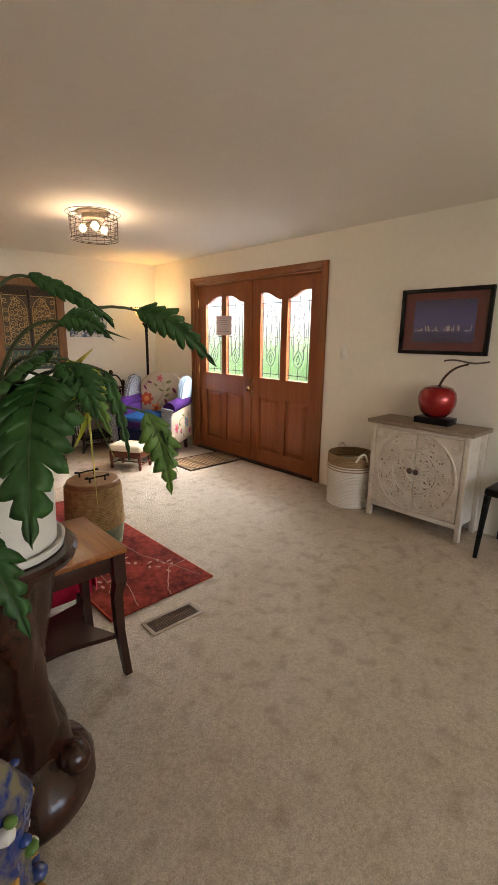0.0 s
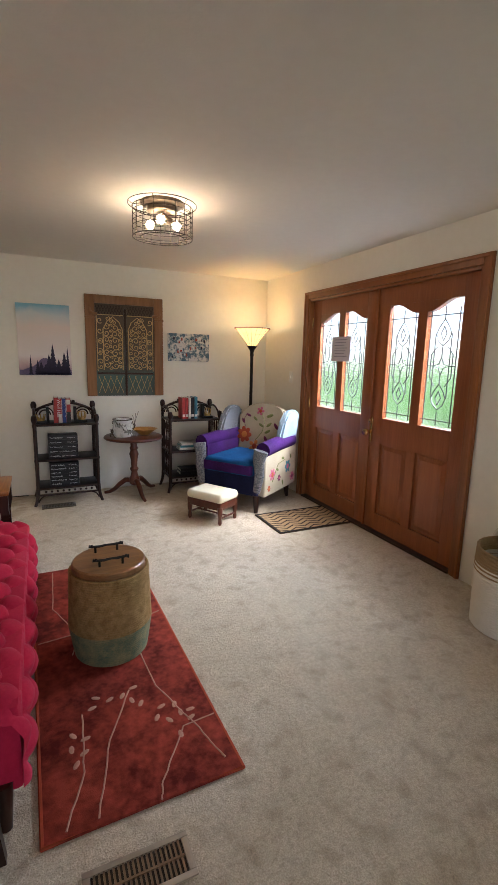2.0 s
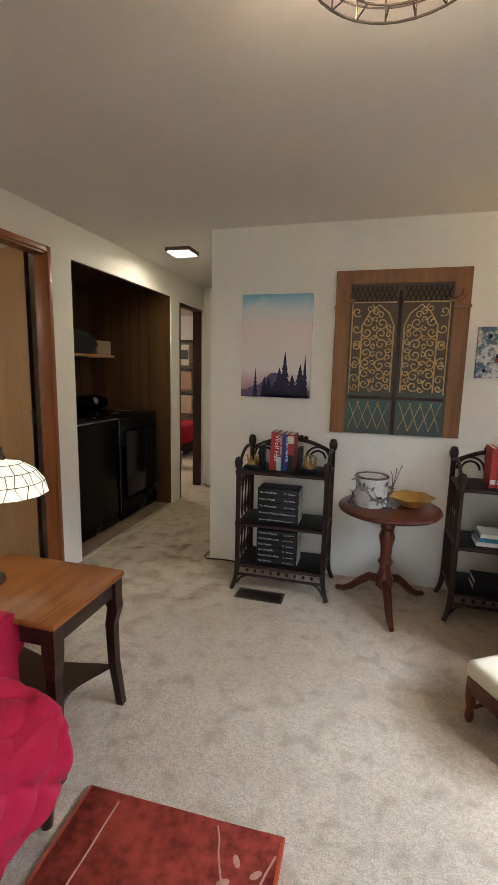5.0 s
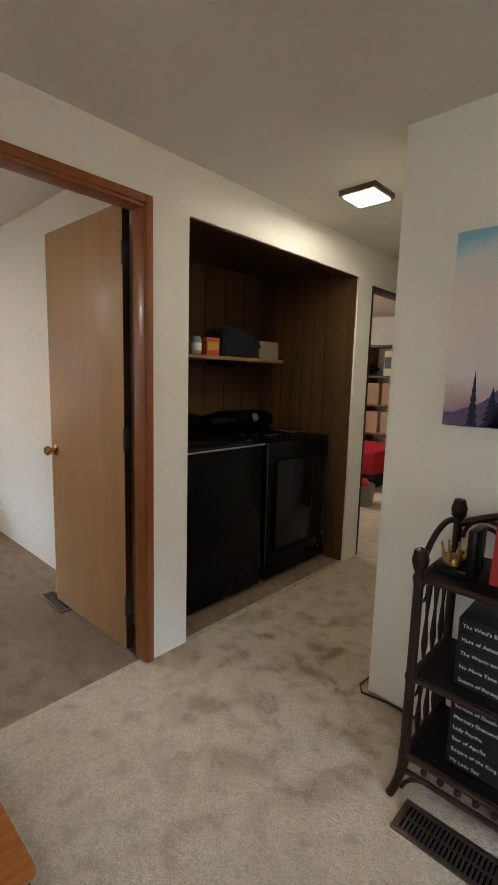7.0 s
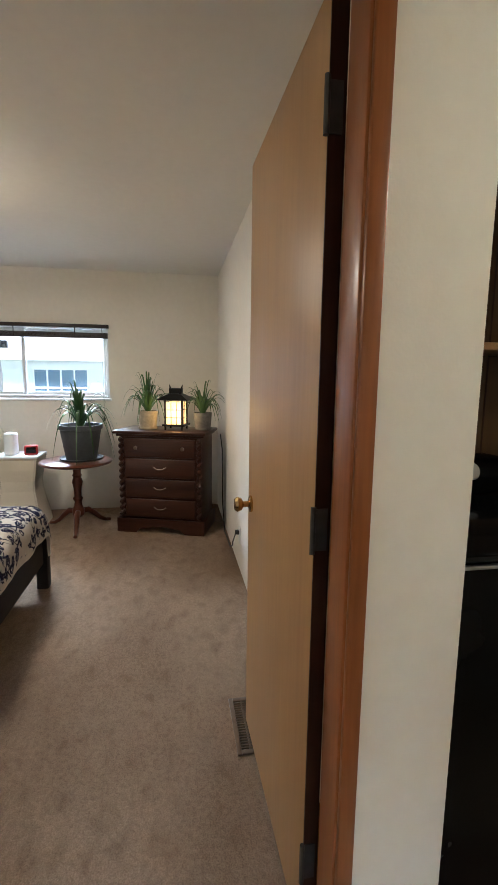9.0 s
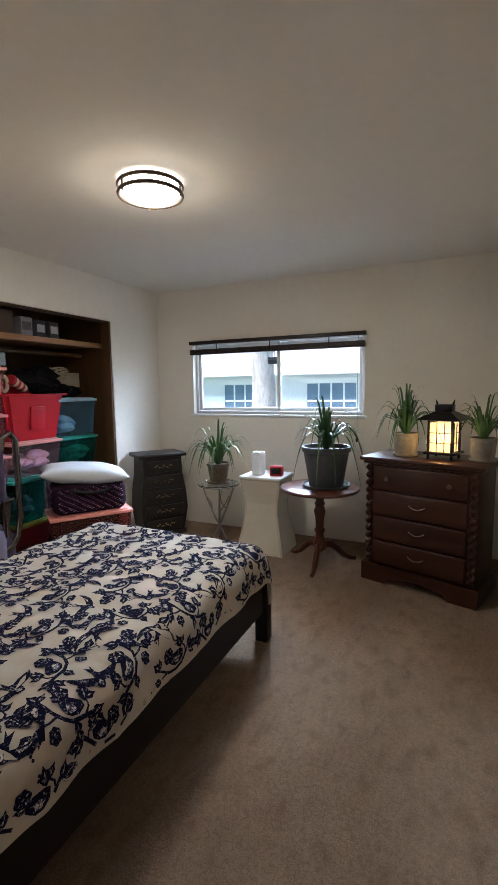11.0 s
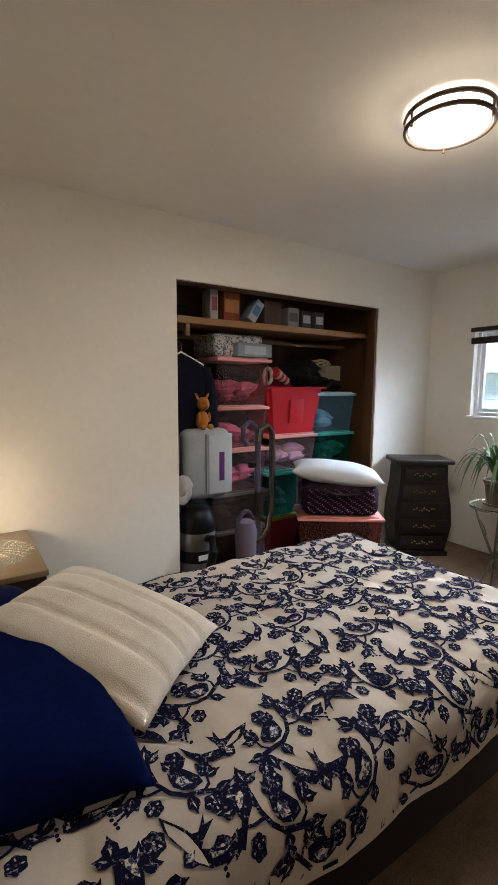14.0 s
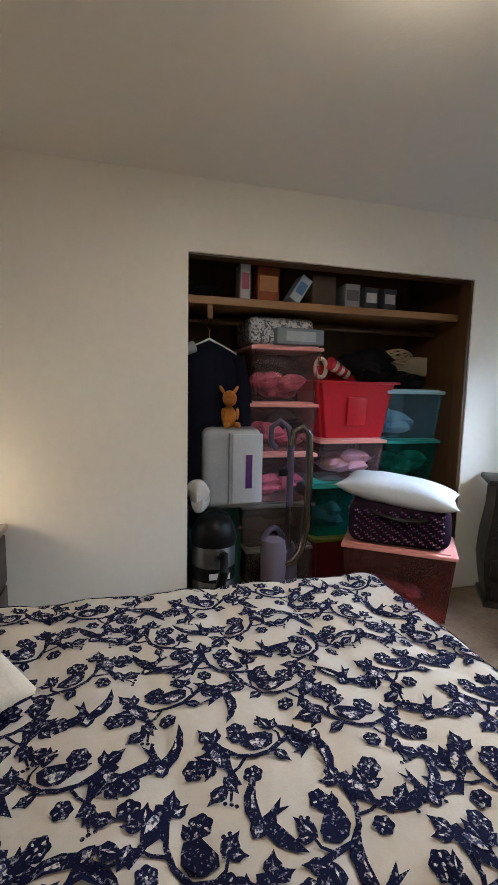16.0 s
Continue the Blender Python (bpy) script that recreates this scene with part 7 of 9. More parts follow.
PIPE = mat("aged_iron_pipe", (0.085, 0.062, 0.045), (0.045, 0.033, 0.025), rough=0.42, metal=0.85, bump=0.2)
pl = thing("pipe_lamp", pose(-0.485, 2.385, 0.624), "industrial pipe table lamp with caged glowing bulb", "table lamp")
gear = lathe(BM(), [(0.05, 0), (0.058, 0.004), (0.058, 0.02), (0.05, 0.024), (0.018, 0.026), (0.018, 0.045)], 72, wave=lambda a, zz: 1 + 0.035 * (math.sin(24 * a) > 0) * (0.002 < zz < 0.022))
part("gear_base", gear, PIPE, pl)
part("pipe", tube(BM(), [(0, 0, 0.03), (0, 0, 0.085), (0.012, 0, 0.098), (0.045, 0, 0.10), (0.062, 0, 0.112), (0.064, 0, 0.16), (0.064, 0, 0.31), (0.058, 0, 0.33), (0.04, 0, 0.338), (0.0, 0, 0.338), (-0.018, 0, 0.33), (-0.022, 0, 0.31)], 0.0085, 10), PIPE, pl)
for p, q in (((0, 0, 0.05), (0, 0, 0.075)), ((0.052, 0, 0.103), (0.064, 0, 0.13)), ((0.064, 0, 0.30), (0.058, 0, 0.335)), ((-0.012, 0, 0.338), (-0.022, 0, 0.312))):
    part("pipe_fitting", tube(BM(), [p, q], 0.0125, 10), PIPE, pl)
part("valve", lathe(BM(), [(0.008, 0), (0.008, 0.02), (0.017, 0.022), (0.017, 0.034), (0, 0.035)], 12, pose(-0.01, 0, 0.062, 0, -90, 0)), PIPE, pl)
part("socket", lathe(BM(), [(0.012, 0.31), (0.018, 0.30), (0.026, 0.285), (0.028, 0.27)], 16, pose(-0.022, 0, 0)), PIPE, pl)
bm = BM()
for k in range(8):
    a = math.pi * k / 4
    tube(bm, [(-0.022 + r * math.cos(a), r * math.sin(a), zz) for r, zz in ((0.024, 0.275), (0.038, 0.255), (0.041, 0.22), (0.038, 0.165), (0.034, 0.15))], 0.0014, 5)
for r, zz in ((0.040, 0.245), (0.040, 0.195), (0.034, 0.15)):
    tube(bm, [(x - 0.022, y, z2) for x, y, z2 in hoop(r, zz, 24)], 0.0014, 5, closed=True)
part("bulb_cage", bm, PIPE, pl)
part("bulb", ball(BM(), 0.021, pose(-0.022, 0, 0.205), 14, 1, 1, 1.35), glow("amber_bulb", (1.0, 0.70, 0.36), 12), pl)
lamp("pipe_lamp_light", "POINT", 2.0, pose(-0.507, 2.385, 0.74), WARM, 0.04)

# ---- bedroom ceiling light ----
DIFF = glow("lit_opal_diffuser", (1.0, 0.86, 0.68), 4.0)
bl = thing("ceiling_light", pose(-2.03, 3.51, BZ), "round flush ceiling light with bronze rings, lit", "ceiling light")
part("pan", lathe(BM(), [(0.10, 0), (0.10, -0.02), (0, -0.022)], 28), WHITE, bl)
part("diffuser", lathe(BM(), [(0.136, -0.012), (0.138, -0.058), (0.130, -0.068), (0.08, -0.075), (0, -0.077)], 40), DIFF, bl, "opal glass drum")
for zz, r in ((-0.022, 0.150), (-0.060, 0.150)):
    part("ring", tube(BM(), hoop(r, zz, 48), 0.0075, 8, closed=True, flat=1.2), BRONZE, bl)
for k in range(3):
    a = radians(100 + 120 * k)
    part("ring_post", tube(BM(), [(0.150 * math.cos(a), 0.150 * math.sin(a), -0.02), (0.150 * math.cos(a), 0.150 * math.sin(a), -0.078)], 0.0055, 8), BRONZE, bl)
lamp("bedroom_ceiling_glow", "AREA", 7.0, pose(-2.03, 3.51, BZ - 0.085), (1.0, 0.86, 0.67), 0.24)
lamp("bedroom_ceiling_halo", "POINT", 1.9, pose(-2.03, 3.51, BZ - 0.20), (1.0, 0.78, 0.52), 0.06)

# ---- bedroom window ----
wn1 = thing("window_1", pose(BW - 0.07, 3.30, 1.126, 0, 0, 90), "white vinyl sliding window with dark raised blind", "window", kind="structure")
W3, H3 = 0.85, 0.704


def frame_of(bmx, x0, x1, z0, z1, t, y0, y1):
    box(bmx, x0, x0 + t, y0, y1, z0, z1, 0.004)
    box(bmx, x1 - t, x1, y0, y1, z0, z1, 0.004)
    box(bmx, x0 + t, x1 - t, y0, y1, z0, z0 + t, 0.004)
    box(bmx, x0 + t, x1 - t, y0, y1, z1 - t, z1, 0.004)


bm = BM()
frame_of(bm, -W3, W3, 0, H3, 0.028, -0.02, 0.05)
part("window_frame", bm, VINYL, wn1)
bm = BM()
frame_of(bm, -W3 + 0.03, 0.06, 0.03, H3 - 0.03, 0.034, -0.004, 0.016)
part("sash", bm, VINYL, wn1)
bm = BM()
frame_of(bm, 0.02, W3 - 0.03, 0.03, H3 - 0.03, 0.034, 0.022, 0.044)
part("sash", bm, VINYL, wn1)
for x0, x1, y in ((-W3 + 0.06, 0.03, 0.004), (0.05, W3 - 0.06, 0.032)):
    part("pane", box(BM(), x0, x1, y, y + 0.004, 0.06, H3 - 0.06), GLASS, wn1, smooth=False).visible_shadow = False
part("window_sill", box(BM(), -W3 - 0.02, W3 + 0.02, -0.088, -0.02, -0.022, 0.0, 0.004), VINYL, wn1)
bn = thing("window_blind", pose(BW, 3.30, 1.72, 0, 0, 90), "dark wooden blind drawn up to the window head", "blind")
BLINDW = wood("dark_blind_wood", (0.035, 0.022, 0.018), (0.02, 0.013, 0.011), 0, rough=0.4)
part("head_rail", box(BM(), -0.86, 0.86, -0.05, -0.004, 0.085, 0.118, 0.003), BLINDW, bn)
for k in range(7):
    part("slat", box(BM(), -0.85, 0.85, -0.052, -0.004, 0.004 + 0.005 * k, 0.008 + 0.005 * k), BLINDW, bn, smooth=False)
part("bottom_rail", box(BM(), -0.85, 0.85, -0.052, -0.004, -0.012, 0.003, 0.002), BLINDW, bn)
for x in (-0.55, 0.0, 0.55):
    part("ladder_tape", box(BM(), x - 0.004, x + 0.004, -0.054, -0.052, -0.01, 0.09), BLINDW, bn, smooth=False)
part("pull_cord", tube(BM(), [(0.80, -0.054, 0.09), (0.80, -0.054, -0.78)], 0.0016, 5), BLINDW, bn)
part("cord_tassel", lathe(BM(), [(0.004, 0), (0.012, -0.02), (0.010, -0.045), (0, -0.05)], 10, pose(0.80, -0.054, -0.77)), BLINDW, bn)

# ---- bedroom furniture by the window ----
DRS = wood("mahogany_dresser_wood", (0.055, 0.017, 0.008), (0.02, 0.007, 0.004), 0, rough=0.36, coat=0.1)
dr = thing("dresser", pose(-3.44, 4.72, 0, 0, 0, 72.5) @ Matrix.Scale(1.08, 4), "mahogany chest of drawers with rope-carved corners", "dresser")
part("case", box(BM(), -0.33, 0.33, -0.185, 0.20, 0.09, 0.785, 0.004), DRS, dr)
part("top", box(BM(), -0.375, 0.375, -0.225, 0.21, 0.80, 0.825, 0.006), DRS, dr)
part("cornice", box(BM(), -0.355, 0.355, -0.205, 0.205, 0.78, 0.80, 0.006), DRS, dr)
bm = BM()
foot = [(-0.36, 0.0), (-0.20, 0.0), (-0.17, 0.035), (-0.08, 0.05), (0, 0.062), (0.08, 0.05), (0.17, 0.035), (0.20, 0.0), (0.36, 0.0), (0.36, 0.115), (-0.36, 0.115)]
prism(bm, foot, 0.19, 0.21, UPRIGHT)
part("plinth_front", bm, DRS, dr, smooth=False)
for sx in (-1, 1):
    part("plinth_side", box(BM(), sx * 0.35 - 0.011, sx * 0.35 + 0.011, -0.19, 0.20, 0, 0.115, 0.003), DRS, dr)
    part("rope_column", tube(BM(), [(sx * 0.318 + 0.009 * math.cos(i * 0.9), -0.192 + 0.009 * math.sin(i * 0.9), 0.12 + 0.65 * i / 90) for i in range(91)], 0.015, 8), DRS, dr)
for k in range(4):
    z0 = 0.13 + 0.1625 * k
    dw = part("drawer", box(BM(), -0.285, 0.285, -0.203, -0.185, z0, z0 + 0.148, 0.008, seg=3), DRS, dr)
    for x in ((-0.19, 0.19) if k == 3 else (0,)):
        if k == 3:
            part("knob", lathe(BM(), [(0.006, 0), (0.006, 0.01), (0.015, 0.014), (0.015, 0.022), (0, 0.026)], 12, pose(x, -0.203, z0 + 0.075, 90, 0, 0)), BRONZE, dw)
        else:
            part("bail_pull", tube(BM(), bezier((-0.05, -0.205, z0 + 0.085), (0, -0.222, z0 + 0.05), (0.05, -0.205, z0 + 0.085), 8), 0.004, 6), BRONZE, dw)


def spiky_plant(name, m, pot, pr, ph, potm, label, blades, length, leafm, droop=0.5, seed=1, rim=0.0):
    p = thing(name, m, label, "plant")
    if pot == "flared":
        prof = [(pr * 0.66, 0), (pr * 0.70, 0.008), (pr * 0.93, ph * 0.86), (pr, ph * 0.88), (pr * 1.02, ph), (pr * 0.93, ph), (pr * 0.88, ph * 0.9), (0, ph * 0.88)]
    else:
        prof = [(pr * 0.8, 0), (pr * 0.85, 0.008), (pr * 0.98, ph * 0.9), (pr, ph), (pr * 0.92, ph), (pr * 0.88, ph * 0.88), (0, ph * 0.86)]
    part("pot", lathe(BM(), prof, 36), potm, p)
    part("saucer", lathe(BM(), [(pr * 0.78, 0), (pr * 0.95, 0.004), (pr, 0.02), (pr * 0.94, 0.02), (pr * 0.88, 0.008), (0, 0.008)], 30), potm, p)
    part("soil", lathe(BM(), [(pr * 0.9, ph * 0.88), (0, ph * 0.91)], 18), SOIL, p)
    random.seed(seed)
    for k in range(blades):
        a = 2.399 * k + random.uniform(-0.3, 0.3)
        L = 1.5 * length * random.uniform(0.75, 1.15)
        lean = random.choice((0.35, 0.6, 0.8, 0.95, 1.05)) * random.uniform(0.85, 1.05)
        c, s = math.cos(a), math.sin(a)
        reach = L * 0.80 * lean
        z0 = ph * 0.9
        pts = bezier((0.012 * c, 0.012 * s, z0), (reach * 0.62 * c, reach * 0.62 * s, ph + L * (1.15 - 0.35 * lean)), (reach * c, reach * s, max(0.015, ph + L * (0.95 - droop * 2.2 * lean ** 1.5))), 10)
        w = length * 0.036
        bmx = BM()
        prev = None
        side = Vector((-s, c, 0))
        for i, q in enumerate(pts):
            ww = w * (1 - (i / 10) ** 1.8) + 0.0008
            row = [bmx.verts.new(q - side * ww), bmx.verts.new(q + Vector((0, 0, -ww * 0.55))), bmx.verts.new(q + side * ww), bmx.verts.new(q + Vector((0, 0, ww * 0.05)))]
            if prev:
                for j in range(4):
                    bmx.faces.new((prev[j], prev[(j + 1) % 4], row[(j + 1) % 4], row[j]))
            prev = row
        bmesh.ops.recalc_face_normals(bmx, faces=bmx.faces)
        part("leaf_blade", bmx, leafm, p)
    return p


ALOE = mat("aloe_green", (0.09, 0.17, 0.055), (0.045, 0.10, 0.035), rough=0.4, s1=10)
ALOED = mat("dark_aloe_green", (0.045, 0.10, 0.03), (0.02, 0.055, 0.018), rough=0.4, s1=10)
TERRA = mat("bronze_glazed_pot", (0.16, 0.12, 0.085), (0.09, 0.065, 0.045), rough=0.35, s1=12, s2=50, bump=0.5, bs=60, dist=0.004)
GREYP = mat("grey_slate_pot", (0.075, 0.08, 0.085), (0.05, 0.055, 0.06), rough=0.55, s1=5)
STONEP = mat("grey_stone_pot", (0.22, 0.21, 0.19), (0.14, 0.13, 0.12), rough=0.6, s1=20)
BEIGEP = mat("beige_stone_pot", (0.40, 0.34, 0.25), (0.28, 0.23, 0.16), rough=0.6, s1=20)
spiky_plant("aloe_plant", pose(-3.45, 4.555, 0.891), "straight", 0.085, 0.16, BEIGEP, "spider plant in a beige pot on the dresser", 44, 0.25, ALOE, 0.55, 3)
spiky_plant("aloe_plant", pose(-3.36, 5.03, 0.891), "straight", 0.080, 0.15, STONEP, "spider plant in a grey pot on the dresser", 42, 0.22, ALOE, 0.5, 4)

LANT = glow("lit_lantern_paper", (1.0, 0.60, 0.20), 0.75)
lt = thing("pagoda_lantern", pose(-3.39, 4.80, 0.891, 0, 0, 72.5) @ Matrix.Scale(1.2, 4), "black pagoda lantern glowing warm yellow", "lantern")
for sx in (-1, 1):
    for sy in (-1, 1):
        part("post", box(BM(), sx * 0.062 - 0.006, sx * 0.062 + 0.006, sy * 0.062 - 0.006, sy * 0.062 + 0.006, 0, 0.215), BLKF, lt)
part("base", box(BM(), -0.082, 0.082, -0.082, 0.082, 0.028, 0.042, 0.002), BLKF, lt)
part("paper_box", box(BM(), -0.057, 0.057, -0.057, 0.057, 0.042, 0.20), LANT, lt, "glowing paper panels", smooth=False)
bm = BM()
for s in (-1, 1):
    for u in (-0.02, 0.02):
        box(bm, u - 0.002, u + 0.002, s * 0.0585 - 0.002, s * 0.0585 + 0.002, 0.042, 0.20)
        box(bm, s * 0.0585 - 0.002, s * 0.0585 + 0.002, u - 0.002, u + 0.002, 0.042, 0.20)
    for zz in (0.09, 0.145):
        box(bm, -0.06, 0.06, s * 0.0585 - 0.002, s * 0.0585 + 0.002, zz - 0.002, zz + 0.002)
        box(bm, s * 0.0585 - 0.002, s * 0.0585 + 0.002, -0.06, 0.06, zz - 0.002, zz + 0.002)
part("grille", bm, BLKF, lt, smooth=False)
bm = BM()
rings = []
for r, zz in ((0.125, 0.205), (0.118, 0.218), (0.07, 0.245), (0.045, 0.26)):
    rings.append([bm.verts.new((sx * r, sy * r, zz + (0.012 if zz < 0.21 else 0))) for sx, sy in ((-1, -1), (1, -1), (1, 1), (-1, 1))])
for a, b in zip(rings, rings[1:]):
    for i in range(4):
        bm.faces.new((a[i], a[(i + 1) % 4], b[(i + 1) % 4], b[i]))
bm.faces.new(rings[0][::-1])
bm.faces.new(rings[-1])
part("roof", bm, BLKF, lt, smooth=False)
part("finial", box(BM(), -0.045, 0.045, -0.03, 0.03, 0.258, 0.30, 0.004), BLKF, lt)
for sx in (-1, 1):
    part("roof_horn", tube(BM(), [(sx * 0.04, 0, 0.295), (sx * 0.05, 0, 0.325)], [0.008, 0.002], 6), BLKF, lt)
lamp("lantern_light", "POINT", 0.7, pose(-3.25, 4.77, 1.04), (1.0, 0.62, 0.25), 0.04)

pedestal_table("pedestal_table", pose(-3.49, 3.93, 0), 0.305, 0.615, CHERRY, "round dark cherry pedestal table under the window", 5)
spiky_plant("aloe_plant", pose(-3.52, 3.97, 0.615), "flared", 0.185, 0.31, GREYP, "large aloe in a slate grey pot on the table", 44, 0.29, ALOED, 0.62, 8)

WLEA = mat("ivory_leatherette", (0.62, 0.57, 0.47), (0.55, 0.50, 0.40), rough=0.5, s2=90, bump=0.2)
NAIL = mat("dark_nailhead", (0.12, 0.10, 0.08), (0.08, 0.06, 0.05), rough=0.3, metal=0.9)
hb = thing("hourglass_stand", pose(-3.65, 3.42, 0, 0, 0, 90), "ivory leatherette waisted stand with nailhead trim", "side table")
wp_ = [(0.0, 0.205), (0.10, 0.19), (0.22, 0.165), (0.33, 0.145), (0.42, 0.145), (0.52, 0.165), (0.63, 0.18)]
bm = BM()
rings = [[bm.verts.new((sx * w, sy * w * 0.88, zz)) for sx, sy in ((-1, -1), (1, -1), (1, 1), (-1, 1))] for zz, w in wp_]
for a, b in zip(rings, rings[1:]):
    for i in range(4):
        bm.faces.new((a[i], a[(i + 1) % 4], b[(i + 1) % 4], b[i]))
bm.faces.new(rings[0][::-1])
bm.faces.new(rings[-1])
part("waisted_body", bm, WLEA, hb, smooth=False)
part("top", box(BM(), -0.185, 0.185, -0.165, 0.165, 0.63, 0.648, 0.004), VINYL, hb, "pale top")
bm = BM()
for sx in (-1, 1):
    for k in range(32):
        zz = 0.01 + 0.61 * k / 31
        w = np.interp(zz, [p[0] for p in wp_], [p[1] for p in wp_])
        bead(bm, 0.005, pose(sx * (w - 0.012), -w * 0.88, zz))
        bead(bm, 0.005, pose(w, -sx * (w * 0.88 - 0.012), zz))
for k in range(18):
    bead(bm, 0.005, pose(-0.165 + 0.33 * k / 17, -0.18 * 0.88, 0.618))
    bead(bm, 0.005, pose(-0.19 + 0.38 * k / 17, -0.205 * 0.88, 0.012))
tagged(part("nailheads", bm, NAIL, hb, "dark nailhead trim"), kind="stuff")
spk = thing("speaker", pose(-3.62, 3.36, 0.648, 0, 0, 80), "white rounded smart speaker", "speaker")
part("body", box(BM(), -0.048, 0.048, -0.045, 0.045, 0, 0.19, 0.018, seg=4), VINYL, spk)
part("top_cap", box(BM(), -0.042, 0.042, -0.04, 0.04, 0.188, 0.194, 0.002), WHITE, spk)
ck = thing("alarm_clock", pose(-3.60, 3.53, 0.648, 0, 0, 100), "small red alarm clock with black face", "clock")
REDP = mat("red_plastic", (0.42, 0.02, 0.02), (0.34, 0.015, 0.015), rough=0.3)
part("case", box(BM(), -0.055, 0.055, -0.025, 0.035, 0, 0.085, 0.012, seg=3), REDP, ck)
part("face", box(BM(), -0.04, 0.04, -0.028, -0.024, 0.018, 0.07, 0.002), GLOSSB, ck)

SILV = mat("pewter_wire", (0.30, 0.28, 0.25), (0.20, 0.18, 0.16), rough=0.35, metal=0.9)
pst = thing("plant_stand", pose(-3.42, 3.08, 0), "pewter branch plant stand with round glass top", "plant stand")
part("glass_top", lathe(BM(), [(0.175, 0.585), (0.178, 0.588), (0.175, 0.592), (0, 0.592)], 40), glassy("stand_glass", (0.85, 0.95, 0.92), 0.03), pst).visible_shadow = False
part("ring", tube(BM(), hoop(0.168, 0.578, 40), 0.006, 6, closed=True), SILV, pst)
for k in range(3):
    a = radians(30 + 120 * k)
    c, s = math.cos(a), math.sin(a)
    part("branch_leg", tube(BM(), [(0.165 * c, 0.165 * s, 0.578), (0.11 * c, 0.11 * s, 0.44), (0.03 * c, 0.03 * s, 0.28), (-0.02 * c, -0.02 * s, 0.20), (-0.08 * c, -0.08 * s, 0.08), (-0.13 * c, -0.13 * s, 0.0)], [0.007, 0.008, 0.010, 0.010, 0.009, 0.009], 8), SILV, pst)
    part("twig", tube(BM(), bezier((0.07 * c, 0.07 * s, 0.36), (0.02 * c - 0.06 * s, 0.02 * s + 0.06 * c, 0.42), (0.08 * c - 0.08 * s, 0.08 * s + 0.08 * c, 0.50), 6), [0.006, 0.006, 0.005, 0.005, 0.004, 0.004, 0.003], 6), SILV, pst)
spiky_plant("aloe_plant", pose(-3.42, 3.08, 0.592), "flared", 0.098, 0.17, TERRA, "pale green aloe in a bronze pot on the stand", 46, 0.29, ALOE, 0.55, 12)

BOMB = mat("black_painted_chest", (0.030, 0.026, 0.022), (0.018, 0.015, 0.013), rough=0.4, s1=10)
bc = thing("bombe_chest", pose(-3.66, 2.29, 0, 0, 0, 146), "narrow black painted chest with gilt flowers on drawers", "chest")
bw_ = [(0.04, 0.19), (0.12, 0.205), (0.26, 0.225), (0.42, 0.215), (0.59, 0.190), (0.75, 0.185)]
bm = BM()
rings = [[bm.verts.new((sx * w, -w * 0.75 if sy < 0 else 0.14, zz)) for sx, sy in ((-1, -1), (1, -1), (1, 1), (-1, 1))] for zz, w in bw_]
for a, b in zip(rings, rings[1:]):
    for i in range(4):
        bm.faces.new((a[i], a[(i + 1) % 4], b[(i + 1) % 4], b[i]))
bm.faces.new(rings[0][::-1])
bm.faces.new(rings[-1])
part("bowed_body", bm, BOMB, bc, smooth=False)
part("top", box(BM(), -0.23, 0.23, -0.17, 0.15, 0.75, 0.785, 0.01, seg=3), BOMB, bc)
part("base", box(BM(), -0.21, 0.21, -0.165, 0.14, 0.0, 0.04, 0.006), BOMB, bc)
for k in range(5):
    zz = 0.115 + 0.138 * k
    w = float(np.interp(zz, [p[0] for p in bw_], [p[1] for p in bw_]))
    dw = part("drawer", box(BM(), -w + 0.035, w - 0.035, -w * 0.75 - 0.016, -w * 0.75 + 0.03, zz - 0.052, zz + 0.052, 0.005), BOMB, bc)
    bm = BM()
    for q in range(9):
        ball(bm, 0.008, pose(-0.08 + 0.02 * q, -w * 0.75 - 0.017, zz + 0.012 * math.sin(q * 1.9)), 6, 1.1, 0.3, 0.8)
    part("gilt_flowers", bm, GOLD, dw, "gilt painted flowers")
    part("knob", ball(BM(), 0.009, pose(0, -w * 0.75 - 0.022, zz), 8), BRONZE, dw)
oc = plate("power_outlet", pose(-2.42, BN, 0.25), "white power outlet on the bedroom wall", (0.02, -0.02))
cdb = thing("extension_lead", pose(0, 0, 0), "black power cord plugged into the bedroom outlet", "cord")
part("plug", box(BM(), -2.435, -2.405, BN - 0.035, BN - 0.007, 0.257, 0.285, 0.004), CORD, cdb)
part("cord", tube(BM(), [(-2.42, BN - 0.03, 0.265), (-2.50, BN - 0.04, 0.17), (-2.62, BN - 0.025, 0.10), (-2.80, BN - 0.02, 0.02), (-3.2, BN - 0.02, 0.01), (-3.38, BN - 0.02, 0.20), (-3.44, BN - 0.02, 0.7), (-3.5, BN - 0.03, 0.83)], 0.005, 6), CORD, cdb)

# ---- closet ----
sf = thing("closet_shelf", pose(0, 0, 0), "long pine closet shelf below the opening's head", "shelf", kind="structure")
part("board", box(BM(), -3.43, -1.21, 1.32, 1.88, 1.772, 1.798, 0.003), SHELFPINE, sf)
part("front_edge", box(BM(), -3.43, -1.21, 1.882, 1.90, 1.755, 1.798, 0.002), SHELFPINE, sf)
part("hanging_rail", tube(BM(), [(-3.43, 1.62, 1.70), (-1.21, 1.62, 1.70)], 0.016, 10), PANELWOOD, sf)
part("rail_bracket", box(BM(), -1.79, -1.76, 1.84, 1.88, 1.68, 1.775, 0.003), SHELFPINE, sf)


